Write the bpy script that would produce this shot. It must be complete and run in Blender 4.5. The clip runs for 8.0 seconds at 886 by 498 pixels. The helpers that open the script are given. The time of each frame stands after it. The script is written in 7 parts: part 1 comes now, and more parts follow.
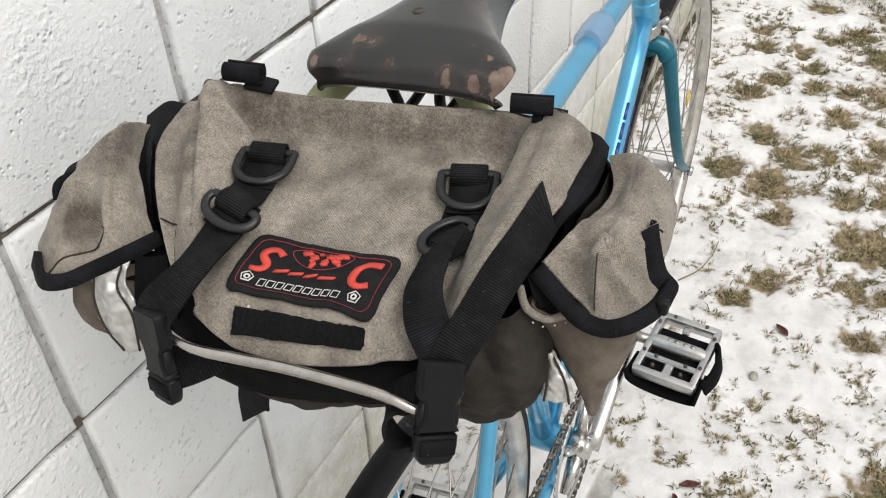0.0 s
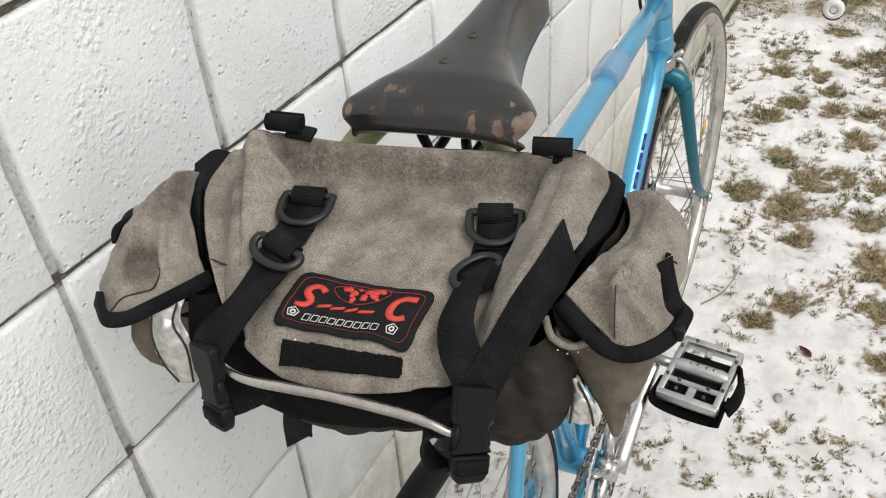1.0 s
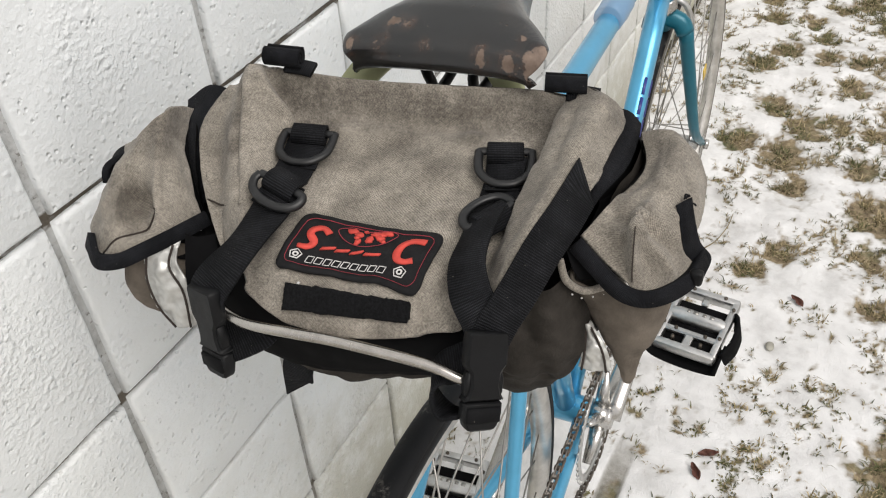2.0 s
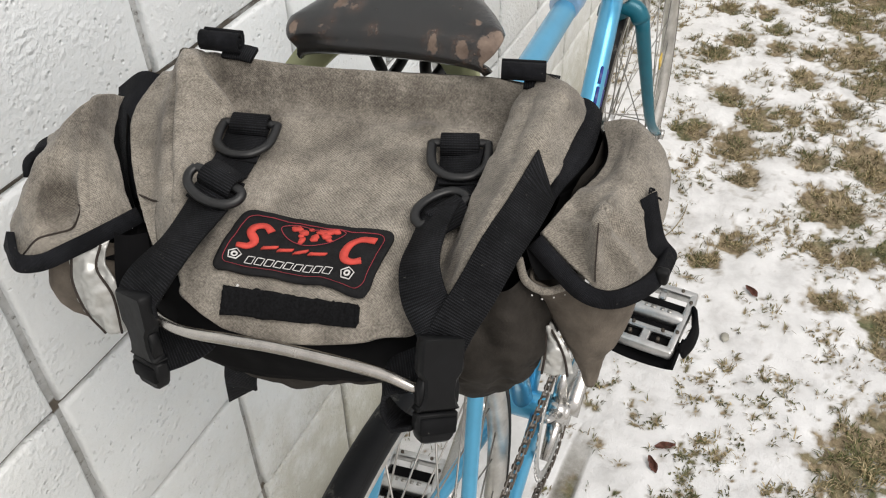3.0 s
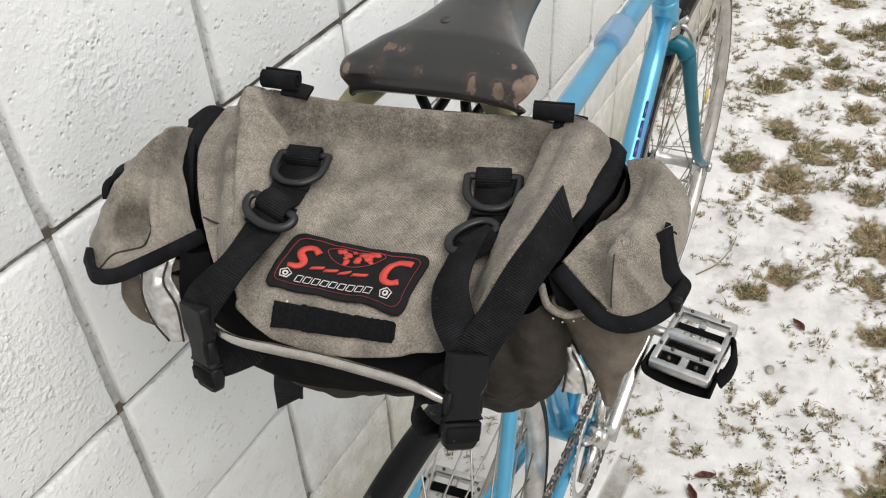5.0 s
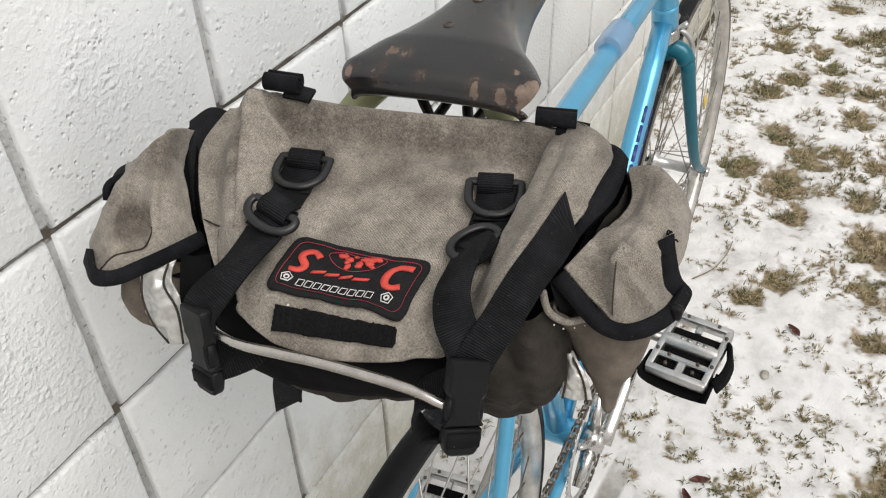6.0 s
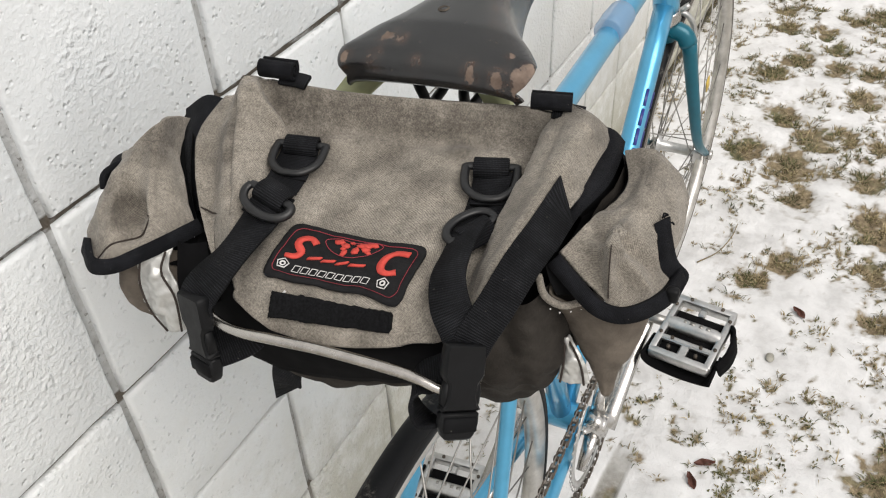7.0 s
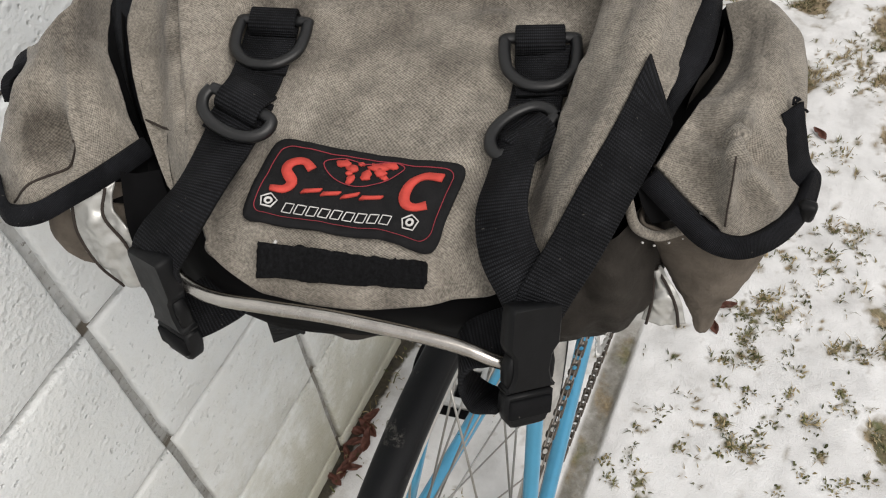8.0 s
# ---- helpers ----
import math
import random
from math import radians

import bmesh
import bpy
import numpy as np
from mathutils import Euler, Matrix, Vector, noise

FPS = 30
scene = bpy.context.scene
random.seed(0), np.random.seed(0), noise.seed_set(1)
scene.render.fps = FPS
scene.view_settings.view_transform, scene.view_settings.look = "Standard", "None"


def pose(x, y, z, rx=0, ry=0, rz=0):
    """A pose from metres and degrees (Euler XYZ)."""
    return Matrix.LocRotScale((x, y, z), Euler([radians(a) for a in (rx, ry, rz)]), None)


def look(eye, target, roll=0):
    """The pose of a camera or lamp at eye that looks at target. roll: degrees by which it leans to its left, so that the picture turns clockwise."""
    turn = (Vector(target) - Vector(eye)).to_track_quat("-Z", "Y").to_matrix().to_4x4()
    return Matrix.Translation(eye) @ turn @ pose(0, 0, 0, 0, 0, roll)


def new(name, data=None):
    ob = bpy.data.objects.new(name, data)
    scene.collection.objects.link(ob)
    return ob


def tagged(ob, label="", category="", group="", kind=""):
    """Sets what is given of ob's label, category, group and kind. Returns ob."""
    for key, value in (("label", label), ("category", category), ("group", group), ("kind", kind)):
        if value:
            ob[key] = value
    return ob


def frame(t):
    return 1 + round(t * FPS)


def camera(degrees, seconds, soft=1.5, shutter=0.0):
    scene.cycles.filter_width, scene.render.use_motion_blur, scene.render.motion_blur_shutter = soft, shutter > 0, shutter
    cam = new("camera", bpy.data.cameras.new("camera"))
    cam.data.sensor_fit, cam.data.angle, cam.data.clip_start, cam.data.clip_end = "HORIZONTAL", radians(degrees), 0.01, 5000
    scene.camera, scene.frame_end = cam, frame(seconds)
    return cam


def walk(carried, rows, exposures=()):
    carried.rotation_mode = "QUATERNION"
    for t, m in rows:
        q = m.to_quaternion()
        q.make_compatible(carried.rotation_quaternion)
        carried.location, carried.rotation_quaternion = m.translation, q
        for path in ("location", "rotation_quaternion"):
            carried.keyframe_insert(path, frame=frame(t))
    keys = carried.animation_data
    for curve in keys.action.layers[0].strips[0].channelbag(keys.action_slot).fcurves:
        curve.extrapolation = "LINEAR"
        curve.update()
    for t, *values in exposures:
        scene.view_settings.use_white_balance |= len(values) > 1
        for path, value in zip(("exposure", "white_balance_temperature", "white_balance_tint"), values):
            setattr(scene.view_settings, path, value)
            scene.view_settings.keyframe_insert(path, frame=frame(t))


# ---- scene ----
import collections
from mathutils.bvhtree import BVHTree

cam = camera(53.7, 8.0, soft=1.15)
PATH = [
    (0, (0.51, -0.285, 1.197), (-0.22, 1.076, -0.074), -2.0),
    (0.5, (0.516, -0.305, 1.215), (-0.274, 1.063, -0.012), -4.6),
    (1, (0.52, -0.312, 1.227), (-0.272, 1.06, 0.005), -4.2),
    (1.5, (0.513, -0.312, 1.222), (-0.264, 1.026, -0.046), -3.8),
    (2.8, (0.486, -0.285, 1.192), (-0.162, 1.053, -0.146), -1.7),
    (3, (0.488, -0.281, 1.191), (-0.144, 1.071, -0.14), -1.1),
    (3.5, (0.507, -0.29, 1.191), (-0.086, 1.106, -0.112), 0.5),
    (4, (0.516, -0.293, 1.21), (-0.11, 1.111, -0.068), -1.0),
    (4.5, (0.518, -0.305, 1.219), (-0.238, 1.027, -0.068), -3.4),
    (6, (0.512, -0.306, 1.224), (-0.24, 1.029, -0.062), -1.8),
    (6.5, (0.514, -0.303, 1.224), (-0.243, 1.019, -0.071), -2.4),
    (7, (0.518, -0.303, 1.223), (-0.239, 1.006, -0.086), -2.8),
    (7.5, (0.514, -0.296, 1.211), (-0.194, 0.933, -0.199), -4.0),
    (7.6, (0.506, -0.288, 1.212), (-0.176, 0.913, -0.234), -4.5),
    (7.7, (0.493, -0.274, 1.204), (-0.164, 0.902, -0.275), -4.8),
    (7.8, (0.479, -0.25, 1.19), (-0.17, 0.889, -0.321), -5.2),
    (7.9, (0.453, -0.226, 1.179), (-0.161, 0.876, -0.373), -5.4),
    (8, (0.423, -0.194, 1.162), (-0.163, 0.86, -0.433), -6.1),
]
walk(cam, [(t, look(eye, target, roll)) for t, eye, target, roll in PATH], [(0.0, 0.08), (0.5, 0.0), (7.0, 0.01), (7.5, 0.0), (8.0, -0.15)])

# ---- world and light: a bright overcast winter sky ----
world = bpy.data.worlds.new("overcast_sky")
scene.world = world
world.use_nodes = True
wn, wl = world.node_tree.nodes, world.node_tree.links
sky = wn.new("ShaderNodeTexSky")
sky.sky_type = "NISHITA"
sky.sun_disc = False
sky.sun_elevation = radians(54)
sky.sun_rotation = radians(120)
sky.air_density, sky.dust_density, sky.ozone_density = 1.0, 5.0, 1.0
grey = wn.new("ShaderNodeMix")
grey.data_type = "RGBA"
grey.inputs["Factor"].default_value = 0.8
grey.inputs["B"].default_value = (7.7, 7.4, 7.12, 1)
wl.new(sky.outputs["Color"], grey.inputs["A"])
wl.new(grey.outputs["Result"], wn["Background"].inputs["Color"])
wn["Background"].inputs["Strength"].default_value = 0.12

sun = new("sun", bpy.data.lights.new("sun", "SUN"))
sun.data.energy = 1.9
sun.data.angle = radians(40)
sun.data.color = (1.0, 0.97, 0.93)
sun.matrix_world = look((2.6, -1.0, 3.8), (0, 0, 0))
scene.view_settings.exposure = 0.0

# ---- materials ----
COURSE = 0.203


def material(name, rough=0.6, metal=0.0, base=(0.5, 0.5, 0.5)):
    m = bpy.data.materials.new(name)
    m.use_nodes = True
    b = m.node_tree.nodes["Principled BSDF"]
    b.inputs["Base Color"].default_value = (*base, 1)
    b.inputs["Roughness"].default_value = rough
    b.inputs["Metallic"].default_value = metal
    return m, m.node_tree.nodes, m.node_tree.links, b


def noise_tex(nodes, links, scale, detail=4.0, rough=0.6, coord="Object", vec=None):
    n = nodes.new("ShaderNodeTexNoise")
    n.inputs["Scale"].default_value = scale
    n.inputs["Detail"].default_value = detail
    n.inputs["Roughness"].default_value = rough
    if vec is None:
        c = nodes.new("ShaderNodeTexCoord")
        vec = c.outputs[coord]
    links.new(vec, n.inputs["Vector"])
    return n.outputs["Fac"]


def ramp(nodes, links, fac, stops):
    r = nodes.new("ShaderNodeValToRGB")
    e = r.color_ramp.elements
    while len(e) < len(stops):
        e.new(0.5)
    for el, (pos, col) in zip(e, stops):
        el.position = pos
        el.color = (*col, 1) if len(col) == 3 else col
    links.new(fac, r.inputs["Fac"])
    return r.outputs["Color"]


def blend(nodes, links, a, b, fac, mode="MIX"):
    m = nodes.new("ShaderNodeMix")
    m.data_type = "RGBA"
    m.blend_type = mode
    for key, v in (("A", a), ("B", b), ("Factor", fac)):
        if isinstance(v, tuple):
            m.inputs[key].default_value = (*v, 1)
        elif isinstance(v, float):
            m.inputs[key].default_value = v
        else:
            links.new(v, m.inputs[key])
    return m.outputs["Result"]


def bump(nodes, links, bsdf, height, strength, distance, before=None):
    b = nodes.new("ShaderNodeBump")
    b.inputs["Strength"].default_value = strength
    b.inputs["Distance"].default_value = distance
    links.new(height, b.inputs["Height"])
    if before is not None:
        links.new(before, b.inputs["Normal"])
    links.new(b.outputs["Normal"], bsdf.inputs["Normal"])
    return b.outputs["Normal"]


def step(nodes, links, fac, lo, hi):
    r = nodes.new("ShaderNodeMapRange")
    r.inputs["From Min"].default_value = lo
    r.inputs["From Max"].default_value = hi
    links.new(fac, r.inputs["Value"])
    return r.outputs["Result"]


def math_node(nodes, links, op, a, b=None):
    m = nodes.new("ShaderNodeMath")
    m.operation = op
    for i, v in enumerate((a, b)):
        if v is None:
            continue
        if isinstance(v, (int, float)):
            m.inputs[i].default_value = v
        else:
            links.new(v, m.inputs[i])
    return m.outputs[0]


def painted_block():
    """Thick white masonry paint over coarse concrete block, dirty near the ground and darkened downwards for fading
    light.
    """
    m, n, l, b = material("white_painted_block", 0.42)
    geo = n.new("ShaderNodeNewGeometry")
    pos = geo.outputs["Position"]
    big = noise_tex(n, l, 3.0, 3, vec=pos)
    fine = noise_tex(n, l, 140.0, 5, 0.65, vec=pos)
    rough_zone = step(n, l, noise_tex(n, l, 3.2, 4, 0.6, vec=pos), 0.50, 0.66)
    col = ramp(n, l, big, [(0.3, (0.735, 0.765, 0.780)), (0.7, (0.80, 0.825, 0.835))])
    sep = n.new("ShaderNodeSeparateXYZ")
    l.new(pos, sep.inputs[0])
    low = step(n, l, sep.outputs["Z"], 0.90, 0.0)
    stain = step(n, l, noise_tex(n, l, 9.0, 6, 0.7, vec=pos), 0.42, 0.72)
    # stains, plus an even share that paints the wall's falling light
    dirt_and_shade = math_node(n, l, "MULTIPLY", low, math_node(n, l, "ADD", math_node(n, l, "MULTIPLY", stain, 0.65), 0.42))
    col = blend(n, l, col, (0.56, 0.53, 0.44), math_node(n, l, "MULTIPLY", dirt_and_shade, 0.62))
    foot = step(n, l, sep.outputs["Z"], 0.42, 0.02)
    moss = step(n, l, math_node(n, l, "ADD", noise_tex(n, l, 26.0, 6, 0.75, vec=pos), math_node(n, l, "MULTIPLY", foot, 0.30)), 0.50, 0.76)
    col = blend(n, l, col, (0.28, 0.26, 0.15), math_node(n, l, "MULTIPLY", math_node(n, l, "MULTIPLY", moss, foot), 0.62))
    specks = step(n, l, noise_tex(n, l, 55.0, 3, 0.6, vec=pos), 0.70, 0.76)
    col = blend(n, l, col, (0.36, 0.33, 0.27), math_node(n, l, "MULTIPLY", specks, math_node(n, l, "ADD", low, 0.12)))
    pinholes = step(n, l, noise_tex(n, l, 170.0, 3, 0.6, vec=pos), 0.72, 0.77)
    col = blend(n, l, col, (0.30, 0.29, 0.26), math_node(n, l, "MULTIPLY", pinholes, 0.55))
    l.new(col, b.inputs["Base Color"])
    dot = n.new("ShaderNodeTexVoronoi")
    dot.inputs["Scale"].default_value = 105.0
    l.new(pos, dot.inputs["Vector"])
    where = step(n, l, noise_tex(n, l, 26.0, 4, 0.7, vec=pos), 0.46, 0.62)
    spots = math_node(n, l, "MULTIPLY", step(n, l, dot.outputs["Distance"], 0.42, 0.12), math_node(n, l, "ADD", math_node(n, l, "MULTIPLY", where, 0.5), math_node(n, l, "MULTIPLY", rough_zone, 0.5)))
    hole = n.new("ShaderNodeTexVoronoi")
    hole.inputs["Scale"].default_value = 150.0
    l.new(pos, hole.inputs["Vector"])
    holes = math_node(n, l, "MULTIPLY", step(n, l, hole.outputs["Distance"], 0.32, 0.10), step(n, l, noise_tex(n, l, 40.0, 4, 0.7, vec=pos), 0.49, 0.62))
    knobs = step(n, l, noise_tex(n, l, 200.0, 3, 0.5, vec=pos), 0.42, 0.74)
    h = math_node(n, l, "ADD", math_node(n, l, "MULTIPLY", knobs, math_node(n, l, "ADD", math_node(n, l, "MULTIPLY", rough_zone, 0.72), 0.10)),
                  math_node(n, l, "MULTIPLY", holes, -0.8))
    h = math_node(n, l, "ADD", h, math_node(n, l, "MULTIPLY", spots, 0.85))
    h = math_node(n, l, "ADD", h, math_node(n, l, "MULTIPLY", fine, 0.40))
    bump(n, l, b, h, 0.60, 0.0042)
    return m


def mortar():
    m, n, l, b = material("painted_mortar", 0.7)
    pos = n.new("ShaderNodeNewGeometry").outputs["Position"]
    f = noise_tex(n, l, 60.0, 4, 0.6, vec=pos)
    paint = ramp(n, l, f, [(0.34, (0.47, 0.475, 0.47)), (0.55, (0.57, 0.58, 0.58)), (0.7, (0.65, 0.665, 0.67))])
    pits = step(n, l, noise_tex(n, l, 190.0, 4, 0.65, vec=pos), 0.58, 0.67)
    paint = blend(n, l, paint, (0.15, 0.14, 0.125), math_node(n, l, "MULTIPLY", pits, 0.8))
    run = n.new("ShaderNodeMapping")
    run.inputs["Scale"].default_value = (1.0, 0.30, 1.0)
    l.new(pos, run.inputs["Vector"])
    crack = step(n, l, noise_tex(n, l, 95.0, 5, 0.7, vec=run.outputs["Vector"]), 0.56, 0.64)
    sep = n.new("ShaderNodeSeparateXYZ")
    l.new(pos, sep.inputs[0])
    course = math_node(n, l, "FRACT", math_node(n, l, "ADD", math_node(n, l, "DIVIDE", sep.outputs["Z"], COURSE), 0.5))
    bed = step(n, l, math_node(n, l, "ABSOLUTE", math_node(n, l, "SUBTRACT", course, 0.5)), 0.040, 0.028)
    grime = step(n, l, noise_tex(n, l, 60.0, 5, 0.75, vec=run.outputs["Vector"]), 0.34, 0.50)
    paint = blend(n, l, paint, (0.085, 0.066, 0.046), math_node(n, l, "MULTIPLY", math_node(n, l, "MULTIPLY", bed, grime), 0.95))
    low = math_node(n, l, "MULTIPLY", step(n, l, sep.outputs["Z"], 0.80, 0.10), step(n, l, noise_tex(n, l, 40.0, 5, 0.7, vec=pos), 0.30, 0.60))
    paint = blend(n, l, paint, (0.17, 0.145, 0.10), math_node(n, l, "MULTIPLY", low, 0.75))
    l.new(blend(n, l, paint, (0.13, 0.11, 0.085), math_node(n, l, "MULTIPLY", crack, 0.22)), b.inputs["Base Color"])
    bump(n, l, b, noise_tex(n, l, 220.0, 4, vec=pos), 0.6, 0.003)
    return m


def snow():
    """Thin old snow with wet turf showing through."""
    m, n, l, b = material("patchy_snow", 0.6)
    pos = n.new("ShaderNodeNewGeometry").outputs["Position"]
    att = n.new("ShaderNodeAttribute")
    att.attribute_name = "bare"
    bare = att.outputs["Fac"]
    grain = noise_tex(n, l, 420.0, 4, 0.7, vec=pos)
    edge = math_node(n, l, "ADD", bare, math_node(n, l, "MULTIPLY", math_node(n, l, "SUBTRACT", noise_tex(n, l, 70.0, 5, 0.7, vec=pos), 0.5), 0.55))
    field = n.new("ShaderNodeAttribute")
    field.attribute_name = "open"
    strewn = math_node(n, l, "MULTIPLY", math_node(n, l, "SUBTRACT", noise_tex(n, l, 7.0, 5, 0.65, vec=pos), 0.5), 2.2)
    edge = math_node(n, l, "ADD", edge, math_node(n, l, "MULTIPLY", field.outputs["Fac"], strewn))
    fac = step(n, l, edge, 0.42, 0.62)
    turf = ramp(n, l, noise_tex(n, l, 60.0, 6, 0.8, vec=pos),
                [(0.3, (0.075, 0.058, 0.036)), (0.44, (0.18, 0.138, 0.084)), (0.57, (0.30, 0.238, 0.148)), (0.72, (0.46, 0.385, 0.26))])
    moss = ramp(n, l, noise_tex(n, l, 75.0, 5, 0.75, vec=pos), [(0.3, (0.035, 0.042, 0.018)), (0.55, (0.11, 0.125, 0.055)), (0.75, (0.24, 0.23, 0.13))])
    turf = blend(n, l, turf, moss, step(n, l, noise_tex(n, l, 9.0, 4, 0.65, vec=pos), 0.50, 0.66))
    white = ramp(n, l, noise_tex(n, l, 14.0, 5, 0.6, vec=pos), [(0.28, (0.56, 0.555, 0.55)), (0.46, (0.72, 0.72, 0.72)), (0.65, (0.82, 0.822, 0.825))])
    slush = step(n, l, edge, 0.12, 0.46)
    white = blend(n, l, white, (0.38, 0.355, 0.315), math_node(n, l, "MULTIPLY", slush, 0.7))
    tread = n.new("ShaderNodeAttribute")
    tread.attribute_name = "print"
    ice = ramp(n, l, noise_tex(n, l, 45.0, 5, 0.7, vec=pos), [(0.35, (0.15, 0.14, 0.115)), (0.52, (0.24, 0.23, 0.205)), (0.68, (0.37, 0.36, 0.335))])
    white = blend(n, l, white, ice, tread.outputs["Fac"])
    col = blend(n, l, white, turf, fac)
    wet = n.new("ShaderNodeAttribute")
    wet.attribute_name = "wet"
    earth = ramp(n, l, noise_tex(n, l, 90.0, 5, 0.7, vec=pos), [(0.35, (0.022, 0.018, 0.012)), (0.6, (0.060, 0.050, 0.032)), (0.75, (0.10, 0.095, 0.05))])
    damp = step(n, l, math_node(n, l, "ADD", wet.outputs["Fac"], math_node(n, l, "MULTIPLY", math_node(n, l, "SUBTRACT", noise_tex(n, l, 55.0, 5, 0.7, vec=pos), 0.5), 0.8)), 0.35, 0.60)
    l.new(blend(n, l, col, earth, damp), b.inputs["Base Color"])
    l.new(ramp(n, l, fac, [(0.0, (0.55, 0.55, 0.55)), (1.0, (0.85, 0.85, 0.85))]), b.inputs["Roughness"])
    b.inputs["Subsurface Weight"].default_value = 0.0
    bump(n, l, b, math_node(n, l, "ADD", grain, noise_tex(n, l, 60.0, 4, vec=pos)), 0.5, 0.006)
    return m


def canvas():
    """Faded grey-brown cotton duck: a visible weave, dusty patches and dark smudges."""
    m, n, l, b = material("faded_canvas", 0.92)
    tc = n.new("ShaderNodeTexCoord")
    uv = tc.outputs["UV"]
    ob = tc.outputs["Object"]

    wob = n.new("ShaderNodeTexNoise")
    wob.inputs["Scale"].default_value = 130.0
    l.new(uv, wob.inputs["Vector"])
    shift = n.new("ShaderNodeMix")
    shift.data_type = "VECTOR"
    shift.inputs["Factor"].default_value = 0.0016
    l.new(uv, shift.inputs["A"])
    l.new(wob.outputs["Color"], shift.inputs["B"])
    axis = n.new("ShaderNodeSeparateXYZ")
    l.new(shift.outputs["Result"], axis.inputs[0])
    warp = math_node(n, l, "SINE", math_node(n, l, "MULTIPLY", axis.outputs["X"], 4700.0))
    weft = math_node(n, l, "SINE", math_node(n, l, "MULTIPLY", axis.outputs["Y"], 4700.0))
    dots = math_node(n, l, "ADD", math_node(n, l, "MULTIPLY", math_node(n, l, "MULTIPLY", warp, weft), 0.5), 0.5)
    slub = noise_tex(n, l, 900.0, 2, 0.5, vec=ob)
    weave = math_node(n, l, "ADD", math_node(n, l, "MULTIPLY", dots, 0.52), math_node(n, l, "MULTIPLY", step(n, l, slub, 0.28, 0.72), 0.48))
    big = noise_tex(n, l, 16.0, 5, 0.65, vec=ob)
    mid = noise_tex(n, l, 60.0, 5, 0.7, vec=ob)
    col = ramp(n, l, big, [(0.32, (0.162, 0.146, 0.126)), (0.48, (0.255, 0.231, 0.200)), (0.66, (0.350, 0.320, 0.282))])
    col = blend(n, l, col, ramp(n, l, mid, [(0.33, (0.72, 0.72, 0.71)), (0.7, (1.12, 1.11, 1.09))]), 0.8, "MULTIPLY")
    smudge = step(n, l, noise_tex(n, l, 24.0, 6, 0.75, vec=ob), 0.54, 0.72)
    gritty = step(n, l, noise_tex(n, l, 340.0, 4, 0.7, vec=ob), 0.42, 0.60)
    col = blend(n, l, col, (0.05, 0.045, 0.040), math_node(n, l, "MULTIPLY", math_node(n, l, "MULTIPLY", smudge, gritty), 0.75))
    # mask of grime together with shade painted in creases and hollows
    soil_shade_at = n.new("ShaderNodeAttribute")
    soil_shade_at.attribute_name = "soil_shade"
    soiled = step(n, l, math_node(n, l, "ADD", soil_shade_at.outputs["Fac"], math_node(n, l, "MULTIPLY", math_node(n, l, "SUBTRACT", noise_tex(n, l, 70.0, 6, 0.75, vec=ob), 0.5), 0.9)), 0.10, 0.75)
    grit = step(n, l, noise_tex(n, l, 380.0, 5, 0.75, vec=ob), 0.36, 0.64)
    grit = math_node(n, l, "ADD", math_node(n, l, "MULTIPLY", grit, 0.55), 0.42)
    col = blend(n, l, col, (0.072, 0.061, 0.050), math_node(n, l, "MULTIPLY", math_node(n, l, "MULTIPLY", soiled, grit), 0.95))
    fleck = step(n, l, noise_tex(n, l, 230.0, 4, 0.7, vec=ob), 0.56, 0.70)
    col = blend(n, l, col, (0.07, 0.062, 0.055), math_node(n, l, "MULTIPLY", fleck, 0.45))
    col = blend(n, l, col, ramp(n, l, weave, [(0.2, (0.44, 0.44, 0.43)), (0.8, (1.52, 1.52, 1.50))]), 0.92, "MULTIPLY")
    l.new(col, b.inputs["Base Color"])
    b.inputs["Sheen Weight"].default_value = 0.12
    bump(n, l, b, math_node(n, l, "ADD", math_node(n, l, "MULTIPLY", weave, 0.6), mid), 0.5, 0.0012)
    return m


def webbing(name="black_webbing", base=(0.0044, 0.0047, 0.0058), pitch=215):
    """Ribbed black polyester tape, slightly dusty."""
    m, n, l, b = material(name, 0.75, 0.0, base)
    tc = n.new("ShaderNodeTexCoord")
    w = n.new("ShaderNodeTexWave")
    w.bands_direction = "Y"
    w.inputs["Scale"].default_value = 1.0
    mp = n.new("ShaderNodeMapping")
    mp.inputs["Scale"].default_value = (pitch, pitch, pitch)
    l.new(tc.outputs["UV"], mp.inputs["Vector"])
    l.new(mp.outputs["Vector"], w.inputs["Vector"])
    w2 = n.new("ShaderNodeTexWave")
    w2.bands_direction = "X"
    w2.inputs["Scale"].default_value = 1.5
    l.new(mp.outputs["Vector"], w2.inputs["Vector"])
    rib = math_node(n, l, "MULTIPLY", w.outputs["Fac"], math_node(n, l, "ADD", math_node(n, l, "MULTIPLY", w2.outputs["Fac"], 0.7), 0.3))
    dust = noise_tex(n, l, 45.0, 5, 0.7)
    col = ramp(n, l, dust, [(0.4, base), (0.75, tuple(2.2 * c + 0.0045 for c in base))])
    col = blend(n, l, col, ramp(n, l, rib, [(0.0, (0.35, 0.35, 0.35)), (1.0, (3.2, 3.2, 3.2))]), 0.9, "MULTIPLY")
    specks = step(n, l, noise_tex(n, l, 520.0, 2, 0.5), 0.73, 0.78)
    col = blend(n, l, col, (0.20, 0.19, 0.17), math_node(n, l, "MULTIPLY", specks, 0.5))
    l.new(col, b.inputs["Base Color"])
    b.inputs["Specular IOR Level"].default_value = 0.15
    bump(n, l, b, rib, 0.7, 0.0008)
    return m


